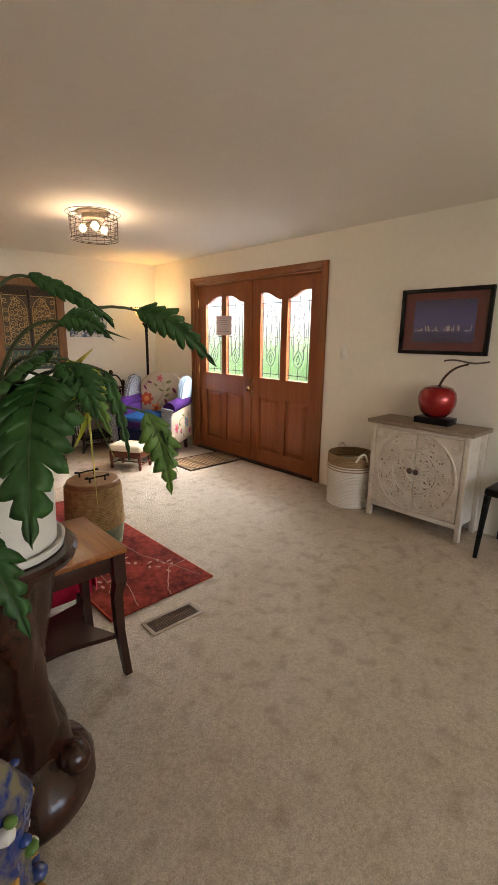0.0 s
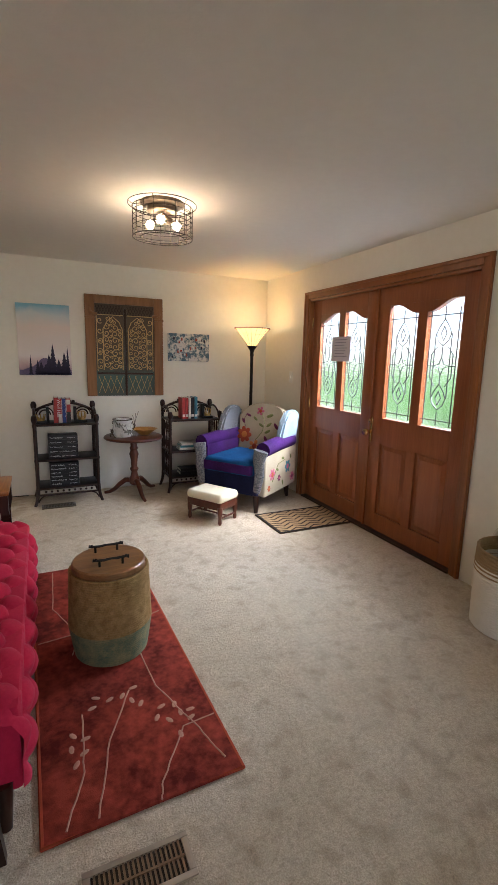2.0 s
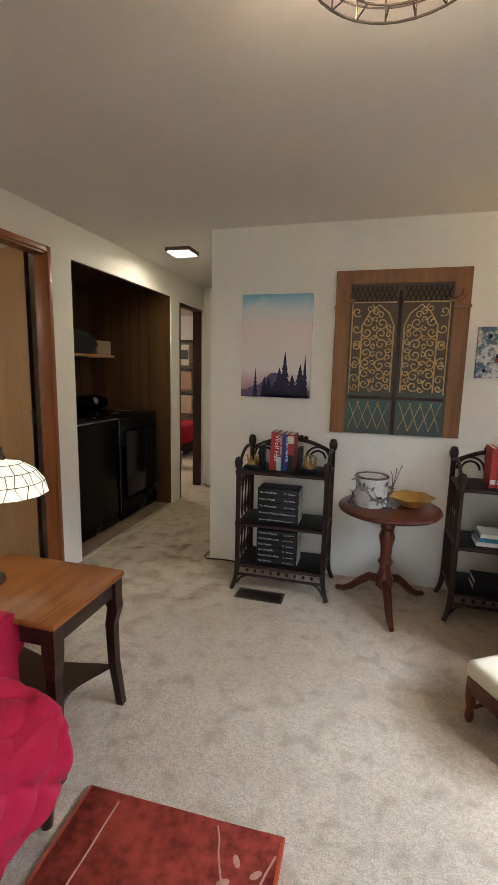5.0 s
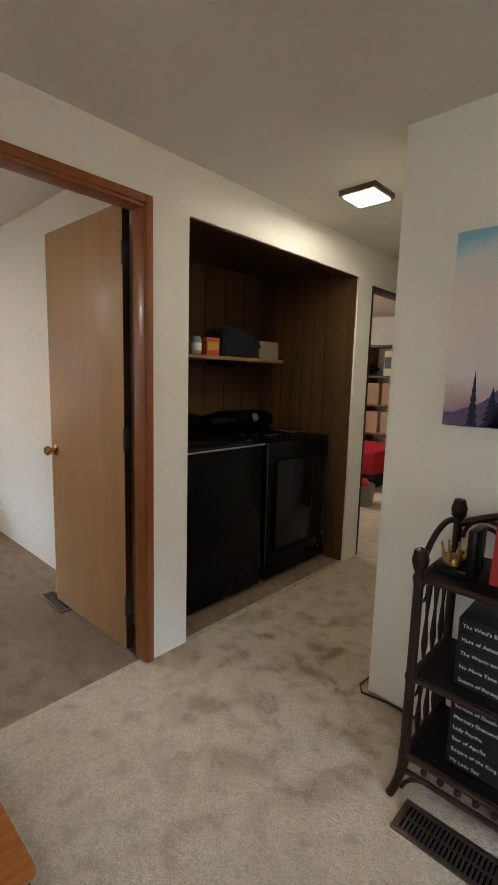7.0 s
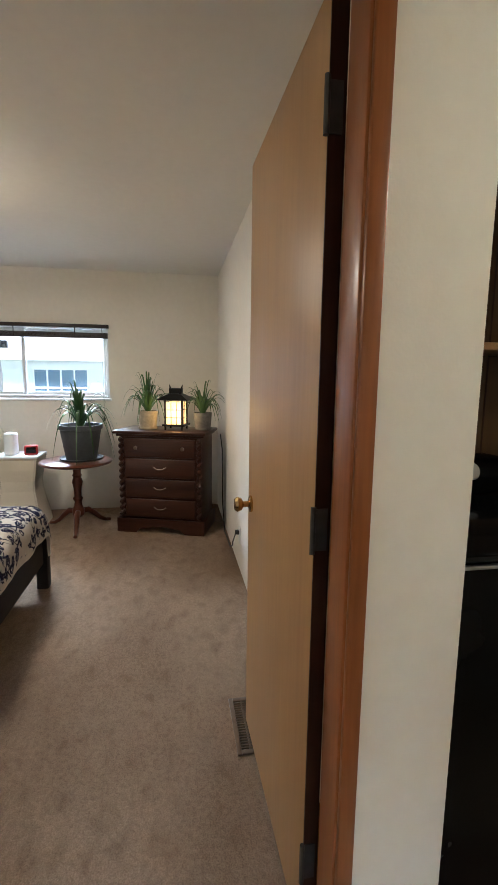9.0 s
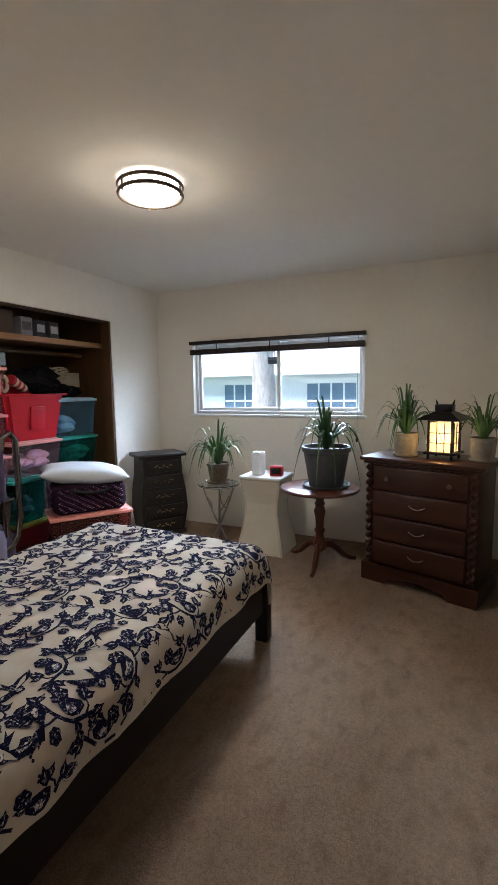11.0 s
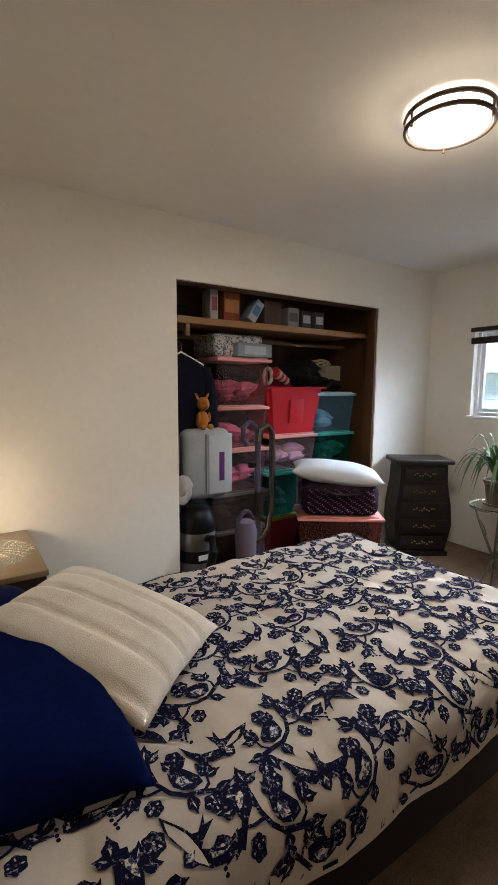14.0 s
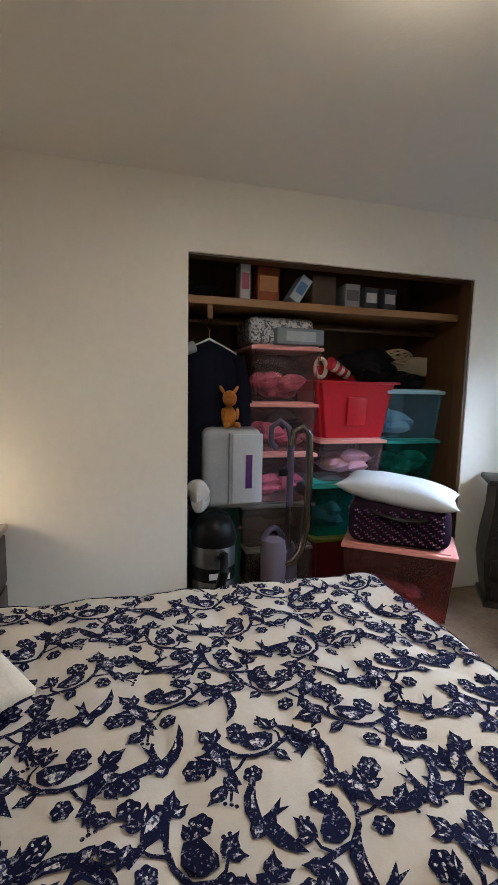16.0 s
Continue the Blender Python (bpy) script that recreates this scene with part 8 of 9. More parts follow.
def tub(m, w, d, h, body, lidm, fill, label, fill_h=0.45, seed=0, handle=None):
    t = thing("storage_bin", m, label, "storage bin", "storage bins in the closet")
    bm = BM()
    b0, b1 = 0.43, 0.5
    lo = [bm.verts.new((sx * w * b0, sy * d * b0, 0.004)) for sx, sy in ((-1, -1), (1, -1), (1, 1), (-1, 1))]
    hi = [bm.verts.new((sx * w * 0.485, sy * d * 0.485, h - 0.03)) for sx, sy in ((-1, -1), (1, -1), (1, 1), (-1, 1))]
    for i in range(4):
        bm.faces.new((lo[i], lo[(i + 1) % 4], hi[(i + 1) % 4], hi[i]))
    bm.faces.new(lo[::-1])
    bmesh.ops.bevel(bm, geom=[e for e in bm.edges if abs(e.verts[0].co.z - e.verts[1].co.z) > 0.01], offset=0.02, segments=2, affect="EDGES")
    bmesh.ops.recalc_face_normals(bm, faces=bm.faces)
    bmesh.ops.solidify(bm, geom=bm.faces[:], thickness=0.003)
    tub_body = part("tub", bm, body, t)
    tub_body.visible_shadow = body in (REDB, DGRN)
    bm = box(BM(), -w * 0.5, w * 0.5, -d * 0.5, d * 0.5, h - 0.032, h - 0.010, 0.006)
    box(bm, -w * 0.44, w * 0.44, -d * 0.44, d * 0.44, h - 0.010, h, 0.004)
    part("lid", bm, lidm, t, "snap-on lid")
    if handle:
        for sx in (-1, 1):
            part("latch", box(BM(), sx * w * 0.2 - 0.035, sx * w * 0.2 + 0.035, -d * 0.5 - 0.010, -d * 0.5 + 0.004, h - 0.05, h - 0.012, 0.004), handle, t)
    if fill:
        random.seed(seed)
        bm = BM()
        for k in range(7):
            ww, dd = w * random.uniform(0.28, 0.45), d * 0.5
            pillow(bm, ww, dd, h * fill_h * 0.6, 10, pose(random.uniform(-0.25, 0.25) * w, random.uniform(-0.16, 0.12) * d, h * fill_h * random.uniform(0.32, 0.75) + 0.01, random.uniform(-12, 12), random.uniform(-12, 12), random.uniform(-20, 20)), rough=0.014, seed=k)
        part("folded_clothes", bm, fill, t, "folded clothes seen through the side")
        if fill not in (CLP, CLD):
            return t
        bm = BM()
        for k in range(4):
            pillow(bm, w * random.uniform(0.35, 0.55), d * 0.55, h * 0.34, 10, pose(random.uniform(-0.22, 0.22) * w, random.uniform(-0.12, 0.02) * d, h * random.uniform(0.55, 0.68), random.uniform(-12, 12), random.uniform(-12, 12), random.uniform(-20, 20)), rough=0.014, seed=k + 9)
        part("dark_clothes", bm, BLKKNIT, t, "dark clothes packed above them")
    return t


def tint(name, c, rough=0.06, trans=0.94):
    m = glassy(name, c, rough, trans=trans)
    m.node_tree.nodes["Principled BSDF"].inputs["IOR"].default_value = 1.14
    return m


PINKL = mat("salmon_pink_lid", (0.80, 0.36, 0.32), (0.74, 0.31, 0.28), rough=0.45)
CLEAR, CLPINK = tint("clear_bin", (0.90, 0.68, 0.72), 0.05, 0.97), tint("pink_clear_bin", (0.62, 0.30, 0.28))
REDB = mat("red_bin_plastic", (0.50, 0.015, 0.025), (0.42, 0.010, 0.02), rough=0.35)
BLUB, GRNB = tint("blue_clear_bin", (0.50, 0.76, 0.92)), tint("green_clear_bin", (0.10, 0.44, 0.38))
GRYB = tint("grey_clear_bin", (0.26, 0.22, 0.21), 0.15, 0.75)
BLUL, GRNL, GRYL, YELL2, DGRN = (mat(n, c, rough=0.4) for n, c in (("blue_lid", (0.42, 0.62, 0.74)), ("green_lid", (0.05, 0.34, 0.30)), ("grey_lid", (0.22, 0.20, 0.19)), ("yellow_lid", (0.16, 0.17, 0.03)), ("dark_green_bin", (0.03, 0.10, 0.08))))
CLP, CLD, CLL, CLB, CLT = (fabric(n, c, c2, s1=12) for n, c, c2 in (("pink_clothes", (0.75, 0.22, 0.32), (0.22, 0.06, 0.10)), ("dark_clothes", (0.06, 0.05, 0.07), (0.30, 0.10, 0.14)), ("lilac_clothes", (0.60, 0.50, 0.78), (0.40, 0.30, 0.16)), ("blue_clothes", (0.70, 0.78, 0.82), (0.10, 0.25, 0.50)), ("teal_clothes", (0.55, 0.75, 0.65), (0.02, 0.08, 0.07))))
YB = 1.585
BLKKNIT = fabric("dark_packed_knit", (0.022, 0.016, 0.020), (0.010, 0.008, 0.010))
DKRED = mat("dark_red_bin", (0.10, 0.008, 0.012), (0.07, 0.006, 0.009), rough=0.4)
tub(pose(-2.275, YB, 0), 0.48, 0.42, 0.285, GRYB, GRYL, CLD, "smoky grey storage bin at the bottom of a stack", 0.5, 1, GRYL)
tub(pose(-2.25, YB, 0.285), 0.50, 0.42, 0.29, GRYB, GRYL, CLD, "smoky grey latched storage bin with label", 0.6, 2, GRYL)
tub(pose(-2.275, YB, 0.575), 0.45, 0.42, 0.325, CLEAR, PINKL, CLP, "clear storage bin of pink clothes with salmon lid", 0.5, 3)
tub(pose(-2.26, YB, 0.90), 0.475, 0.42, 0.315, CLEAR, PINKL, CLP, "clear storage bin of pink clothes with salmon lid", 0.55, 4)
tub(pose(-2.28, YB, 1.215), 0.475, 0.42, 0.35, CLEAR, PINKL, CLP, "clear storage bin with salmon lid at the stack's top", 0.5, 5)
tub(pose(-2.64, YB + 0.03, 0), 0.32, 0.42, 0.335, DKRED, YELL2, None, "dark red storage bin with yellow-green lid", 0.5, 6)
tub(pose(-2.62, YB + 0.03, 0.335), 0.32, 0.42, 0.36, GRNB, GRNL, CLD, "dark green clear storage bin", 0.5, 7)
tub(pose(-3.02, YB - 0.02, 0), 0.42, 0.40, 0.345, GRYB, GRYL, CLD, "smoky grey storage bin behind the bag", 0.5, 8)
tub(pose(-3.02, YB - 0.02, 0.345), 0.42, 0.40, 0.34, GRYB, GRYL, CLD, "smoky grey storage bin behind the bag", 0.5, 9)
tub(pose(-2.755, YB, 0.697), 0.49, 0.42, 0.285, CLEAR, PINKL, CLL, "clear storage bin of lilac clothes with salmon lid", 0.6, 10)
tub(pose(-3.21, YB, 0.687), 0.42, 0.42, 0.29, GRNB, GRNL, CLT, "teal green storage bin of clothes", 0.6, 11)
tub(pose(-3.21, YB, 0.977), 0.45, 0.42, 0.335, BLUB, BLUL, CLB, "pale blue storage bin of folded clothes", 0.6, 12)
rt = thing("red_tote", pose(-2.765, YB, 0.984), "bright red plastic tote heaped with toys", "storage bin")
bm = BM()
lo = [bm.verts.new((sx * 0.225, sy * 0.17, 0)) for sx, sy in ((-1, -1), (1, -1), (1, 1), (-1, 1))]
hi = [bm.verts.new((sx * 0.285, sy * 0.21, 0.36)) for sx, sy in ((-1, -1), (1, -1), (1, 1), (-1, 1))]
for i in range(4):
    bm.faces.new((lo[i], lo[(i + 1) % 4], hi[(i + 1) % 4], hi[i]))
bm.faces.new(lo[::-1])
bmesh.ops.bevel(bm, geom=[e for e in bm.edges if abs(e.verts[0].co.z - e.verts[1].co.z) > 0.1], offset=0.03, segments=3, affect="EDGES")
bmesh.ops.recalc_face_normals(bm, faces=bm.faces)
bmesh.ops.solidify(bm, geom=bm.faces[:], thickness=0.004)
part("tote", bm, REDB, rt)
bm = BM()
frame_of(bm, -0.30, 0.30, -0.225, 0.225, 0.02, -0.37, -0.355)
bmesh.ops.transform(bm, matrix=pose(0, 0, 0, -90, 0, 0), verts=bm.verts)
part("rim", bm, REDB, rt)
part("hand_grip", box(BM(), -0.07, 0.07, 0.172, 0.19, 0.10, 0.29, 0.008, m=pose(0, 0, 0, -6, 0, 0)), REDB, rt)
part("open_flap", box(BM(), -0.26, 0.26, -0.006, 0.006, 0.0, 0.13, 0.004, m=pose(-0.02, 0.02, 0.352, -20, 0, 0)), REDB, rt)

def heap(name, m, w, d, h, material, label, cat, seed=2, n=4):
    t = thing(name, m, label, cat)
    random.seed(seed)
    for k in range(n):
        part("fold", pillow(BM(), w * random.uniform(0.55, 0.8), d * random.uniform(0.6, 0.85), h * random.uniform(0.5, 0.75), 14, pose(random.uniform(-0.2, 0.2) * w, random.uniform(-0.12, 0.12) * d, h * (0.3 + 0.14 * k), random.uniform(-14, 14), random.uniform(-14, 14), random.uniform(0, 90)), rough=0.02, seed=k), material, t)
    return t


BLKCL = fabric("black_knit", (0.014, 0.013, 0.014), (0.008, 0.008, 0.009), sheen=0.0)
heap("dark_clothes", pose(-2.95, 1.55, 1.33), 0.55, 0.40, 0.24, BLKCL, "heap of black clothes on top of the bins", "clothes", 3, 4)
heap("dark_clothes", pose(-3.25, 1.55, 1.312), 0.36, 0.34, 0.15, BLKCL, "heap of black clothes on top of the bins", "clothes", 5, 3)
carton("beige_box", pose(-3.27, 1.50, 1.41), 0.26, 0.24, 0.13, (0.40, 0.34, 0.26), "beige cardboard box under coiled rope")
rp = thing("rope_coil", pose(-3.14, 1.60, 1.50), "coil of beige cord on the heap", "rope")
bm = BM()
for k in range(6):
    tube(bm, [((0.10 + 0.006 * k) * math.cos(t), (0.06 + 0.004 * k) * math.sin(t), 0.012 * k + 0.02 * math.sin(2 * t + k)) for t in (2 * math.pi * i / 22 for i in range(22))], 0.008, 6, closed=True)
part("cord", bm, fabric("beige_cord", (0.42, 0.34, 0.22)), rp)
ss = thing("striped_stocking", pose(-2.62, 1.72, 1.36, 0, 0, 15), "cream and red striped stocking on the red tote", "stocking")
CREAMK, REDK = fabric("cream_knit", (0.62, 0.52, 0.40)), fabric("red_knit", (0.45, 0.03, 0.04))
part("cuff", tube(BM(), [(0.09 + 0.045 * math.cos(t), -0.02, 0.075 + 0.06 * math.sin(t)) for t in (2 * math.pi * i / 18 for i in range(18))], 0.014, 8, closed=True), CREAMK, ss)
for k in range(6):
    part("stripe", tube(BM(), [(0.04 - 0.026 * k, 0.0, 0.11 - 0.012 * k), (0.012 - 0.026 * k, 0.0, 0.098 - 0.012 * k)], 0.042 - 0.002 * k, 12), CREAMK if k % 2 else REDK, ss)
# quilted pack and grey box on the stack
DAM = fabric("white_damask", (0.55, 0.54, 0.55), (0.12, 0.12, 0.14), s1=45, s2=90, lo=0.42, hi=0.52)
qb = thing("bedding_pack", pose(-2.25, 1.57, 1.567), "packed black and white damask bedding in clear cover", "bedding")
part("pack", box(BM(), -0.21, 0.21, -0.17, 0.19, 0, 0.165, 0.035, seg=4), DAM, qb)
gb2 = thing("grey_box", pose(-2.35, 1.73, 1.567, 0, 0, 184), "grey plastic-wrapped sheet pack", "box")
part("pack", box(BM(), -0.16, 0.16, -0.075, 0.075, 0, 0.10, 0.012, seg=3), mat("grey_blue_wrap", (0.28, 0.31, 0.34), rough=0.25), gb2)
part("label_card", box(BM(), -0.10, 0.10, -0.0765, -0.075, 0.02, 0.08), mat("pale_card", (0.45, 0.48, 0.52), rough=0.5), gb2, smooth=False)
# coat on hanger
COATM = fabric("navy_coat_wool", (0.010, 0.012, 0.024), (0.006, 0.007, 0.014))
ct = thing("hanging_coat", pose(-1.80, 1.72, 0), "dark navy coat on a white hanger", "coat")
part("coat_body", lathe(BM(), [(0.20, 0.62), (0.205, 0.9), (0.19, 1.2), (0.185, 1.42), (0.15, 1.50), (0.06, 1.55), (0.03, 1.56)], 36, sx=1.0, sy=0.42, wave=lambda a, zz: 1 + 0.06 * math.sin(9 * a + 4 * zz)), COATM, ct)
for sx in (-1, 1):
    part("sleeve", tube(BM(), [(sx * 0.17, 0, 1.48), (sx * 0.21, 0.03, 1.25), (sx * 0.20, 0.05, 0.85)], [0.05, 0.055, 0.05], 12), COATM, ct)
part("hanger", tube(BM(), [(-0.17, 0, 1.50), (0, 0, 1.585), (0.17, 0, 1.50)], 0.007, 6), WHITE, ct)
part("hook", tube(BM(), [(0, 0, 1.585), (0.0, 0, 1.64), (0.03, -0.03, 1.67), (0.02, -0.06, 1.71), (0, -0.10, 1.716)], 0.004, 6), BRASS, ct)
part("shirt", tube(BM(), [(0.10, 0.06, 1.53), (0.20, 0.08, 1.49)], 0.035, 10), mat("grey_shirt", (0.30, 0.30, 0.30), rough=0.9), ct)
# grey blanket bag, toy, vacuums
GBAG = fabric("grey_bag_cloth", (0.40, 0.41, 0.43), (0.33, 0.34, 0.36))
PALEW = mat("clear_vinyl_window", (0.55, 0.58, 0.63), (0.48, 0.51, 0.56), rough=0.25)
kb = thing("blanket_bag", pose(-1.91, 1.80, 0.575, 0, 0, 180), "grey zipped blanket storage bag", "storage bag")
part("bag", box(BM(), -0.17, 0.19, -0.10, 0.15, 0, 0.49, 0.06, seg=4), GBAG, kb)
part("vinyl_front", box(BM(), 0.0, 0.185, -0.108, -0.09, 0.04, 0.455, 0.008), PALEW, kb, "clear vinyl front")
part("purple_tag", box(BM(), 0.08, 0.12, -0.1105, -0.108, 0.13, 0.33), mat("purple_card", (0.10, 0.03, 0.18), rough=0.5), kb, smooth=False)
part("zip", tube(BM(), [(-0.02, -0.105, 0.04), (-0.02, -0.105, 0.46)], 0.005, 6), mat("grey_zip", (0.2, 0.2, 0.22), rough=0.4), kb)
tub(pose(-1.86, 1.50, 0), 0.40, 0.38, 0.56, DGRN, GRYL, None, "dark lidded bin behind the shop vacuum", 0.5, 15)
# Plush fox in plain rounded shapes.
TOYM = fabric("tawny_plush", (0.50, 0.20, 0.03), (0.38, 0.13, 0.02), sheen=0.1)
bm = ball(BM(), 0.055, pose(0, 0, 0.065), 14, 0.85, 0.75, 1.25)
ball(bm, 0.048, pose(0, -0.01, 0.175), 14, 0.9, 0.9, 1.0)
ball(bm, 0.022, pose(-0.02, -0.055, 0.160), 10, 0.9, 1.4, 0.75)
for sx in (-1, 1):
    ball(bm, 0.02, pose(sx * 0.045, 0, 0.225, 0, sx * 35, 0), 8, 0.55, 0.3, 1.5)
    ball(bm, 0.022, pose(sx * 0.035, -0.045, 0.02), 10, 0.8, 1.2, 0.9)
    ball(bm, 0.016, pose(sx * 0.048, -0.02, 0.085), 8, 0.7, 0.8, 2.2)
tagged(part("plush_toy", bm, TOYM), "small tawny plush fox sitting on the bag", "plush toy").matrix_world = pose(-1.90, 1.83, 1.058, 0, 0, 195)
sv = thing("shop_vacuum", pose(-1.80, 1.93, 0), "black and steel canister shop vacuum with hose", "vacuum")
part("drum", lathe(BM(), [(0.115, 0.03), (0.125, 0.05), (0.125, 0.40), (0.12, 0.41)], 30), mat("brushed_drum", (0.28, 0.28, 0.28), (0.2, 0.2, 0.2), rough=0.35, metal=0.9), sv, "brushed steel drum")
part("motor_head", lathe(BM(), [(0.13, 0.40), (0.135, 0.43), (0.12, 0.50), (0.09, 0.55), (0.04, 0.575), (0, 0.578)], 30), BLACKP, sv)
part("base_ring", lathe(BM(), [(0.13, 0), (0.14, 0.02), (0.135, 0.07), (0.126, 0.08)], 30), BLACKP, sv)
part("label_band", lathe(BM(), [(0.1262, 0.20), (0.1268, 0.21), (0.1268, 0.27), (0.1262, 0.28)], 30), BLACKP, sv)
part("emblem", box(BM(), -0.07, 0.05, 0.126, 0.1285, 0.222, 0.258, 0.002), WHITE, sv, "white emblem bar")
part("hose", tube(BM(), [(-0.02, 0.11, 0.36), (-0.02, 0.17, 0.38), (-0.02, 0.20, 0.30), (0.02, 0.19, 0.12), (0.06, 0.17, 0.03), (0.12, 0.10, 0.03)], 0.028, 12), BLACKP, sv)
part("carry_handle", tube(BM(), bezier((-0.08, 0, 0.55), (0, 0, 0.63), (0.08, 0, 0.55), 8), 0.012, 8), BLACKP, sv)
PUR = mat("purple_plastic", (0.085, 0.070, 0.115), (0.06, 0.05, 0.085), rough=0.3)
CHRO = mat("bronze_chrome", (0.30, 0.27, 0.25), (0.2, 0.18, 0.16), rough=0.2, metal=1.0)
uv = thing("upright_vacuum", pose(-2.20, 2.02, 0), "purple upright vacuum cleaner with looped hose", "vacuum")
part("floor_head", box(BM(), -0.14, 0.14, -0.06, 0.16, 0.01, 0.09, 0.02, seg=3), PUR, uv)
part("bin", lathe(BM(), [(0.05, 0.09), (0.075, 0.12), (0.08, 0.36), (0.065, 0.42), (0.03, 0.44)], 24, pose(0.06, 0, 0)), tint("smoky_dust_bin", (0.40, 0.34, 0.44), 0.1, 0.6), uv, "smoky dust bin")
part("motor_body", lathe(BM(), [(0.05, 0.08), (0.06, 0.14), (0.055, 0.30), (0.03, 0.40)], 20, pose(-0.03, 0, 0)), PUR, uv)
part("bin_handle", tube(BM(), bezier((0.0, 0.0, 0.42), (0.06, 0.0, 0.56), (0.13, 0.0, 0.42), 10), 0.016, 10), PUR, uv)
part("wand", tube(BM(), [(-0.02, 0.02, 0.10), (-0.02, 0.02, 0.62)], 0.018, 12), CHRO, uv)
part("wand", tube(BM(), [(-0.02, 0.02, 0.62), (-0.02, 0.02, 1.02)], 0.021, 12), PUR, uv)
part("handle_loop", tube(BM(), [(-0.02, 0.02, 1.0), (0.0, 0.02, 1.08), (0.05, 0.02, 1.115), (0.10, 0.02, 1.08), (0.10, 0.02, 1.0), (0.07, 0.02, 0.96)], 0.017, 10), PUR, uv)
part("hose", tube(BM(), [(-0.02, 0.03, 0.98), (-0.03, 0.04, 1.06), (-0.08, 0.05, 1.09), (-0.12, 0.05, 1.04), (-0.125, 0.05, 0.80), (-0.12, 0.05, 0.50), (-0.09, 0.05, 0.36), (-0.04, 0.05, 0.30), (0.0, 0.04, 0.28)], 0.022, 12), CHRO, uv)
part("hose_clip", box(BM(), 0.0, 0.05, 0.0, 0.04, 0.80, 0.84, 0.006), BLACKP, uv)
heap("white_bag", pose(-1.70, 1.90, 0.578), 0.14, 0.14, 0.22, fabric("crumpled_white_bag", (0.55, 0.50, 0.45)), "crumpled white cloth bag", "bag", 7, 3)
# in front of the closet
tub(pose(-2.885, 2.155, 0, 0, 0, -35.5), 0.63, 0.40, 0.42, CLPINK, PINKL, CLD, "large pink tinted bin with salmon lid by the bed", 0.4, 20)
BAGM = fabric("plum_dotted_bag", (0.028, 0.010, 0.026), (0.008, 0.006, 0.011), s1=30)
du = thing("duffel_bag", pose(-2.875, 2.16, 0.42, 0, 0, -36), "dark plum duffel bag with small coloured dots", "bag")
part("bag_body", box(BM(), -0.28, 0.28, -0.17, 0.19, 0, 0.24, 0.07, seg=4), BAGM, du)
DOTM = [mat("dot", c, rough=0.8) for c in ((0.35, 0.06, 0.16), (0.36, 0.30, 0.34), (0.18, 0.08, 0.26))]
for q in range(3):
    bm = BM()
    for k in range(90):
        x, zz = -0.24 + 0.48 * ((k * 0.7548 + q * 0.21) % 1), 0.03 + 0.18 * ((k * 0.5698 + q * 0.37) % 1)
        bead(bm, 0.006, pose(x, 0.188, zz))
    for k in range(40):
        y, zz = -0.12 + 0.26 * ((k * 0.7548 + q * 0.21) % 1), 0.03 + 0.18 * ((k * 0.5698 + q * 0.37) % 1)
        bead(bm, 0.006, pose(0.278, y, zz))
    tagged(part("printed_dots", bm, DOTM[q], du), kind="stuff")
part("strap", tube(BM(), bezier((-0.15, 0.19, 0.18), (0.0, 0.26, 0.16), (0.15, 0.19, 0.20), 8), 0.012, 6), BLACKP, du)
wpw = thing("white_pillow", pose(-2.866, 2.150, 0.715, 0, -6, -40), "white cotton bed pillow lying on the bag", "pillow")
part("pillow_case", pillow(BM(), 0.68, 0.42, 0.17, 24, ID, rough=0.008), fabric("white_cotton", (0.66, 0.68, 0.72), (0.60, 0.62, 0.66), sheen=0.0), wpw, angle=180)
# things on the closet shelf
for nm, x, w, h, c, lab, band, tilt in (
        ("slim_box", -1.98, 0.06, 0.20, (0.42, 0.40, 0.39), "slim white printed box standing on the shelf", (0.30, 0.06, 0.10), 0),
        ("orange_box", -2.12, 0.13, 0.19, (0.24, 0.06, 0.02), "orange box standing on the closet shelf", (0.42, 0.18, 0.06), 0),
        ("blue_box", -2.28, 0.07, 0.16, (0.40, 0.46, 0.52), "blue and white box leaning on the shelf", (0.10, 0.22, 0.42), 32),
        ("cardboard_carton", -2.47, 0.15, 0.17, (0.09, 0.06, 0.04), "brown cardboard carton on the closet shelf", None, 0),
        ("small_box", -2.66, 0.10, 0.14, (0.24, 0.23, 0.24), "small grey printed box on the shelf", (0.10, 0.09, 0.10), 0),
        ("small_box", -2.79, 0.09, 0.13, (0.05, 0.05, 0.06), "small dark printed box on the shelf", (0.36, 0.34, 0.36), 0),
        ("small_box", -2.92, 0.09, 0.13, (0.05, 0.05, 0.06), "small dark printed box on the shelf", (0.36, 0.33, 0.35), 0)):
    b = carton(nm, pose(x, 1.80, 1.799 + (0.018 if tilt else 0), 0, tilt, 180), w, 0.12, h, c, lab, band)
heap("dark_clothes", pose(-1.72, 1.65, 1.80), 0.30, 0.26, 0.16, BLKCL, "dark folded clothes on the closet shelf", "clothes", 9, 3)

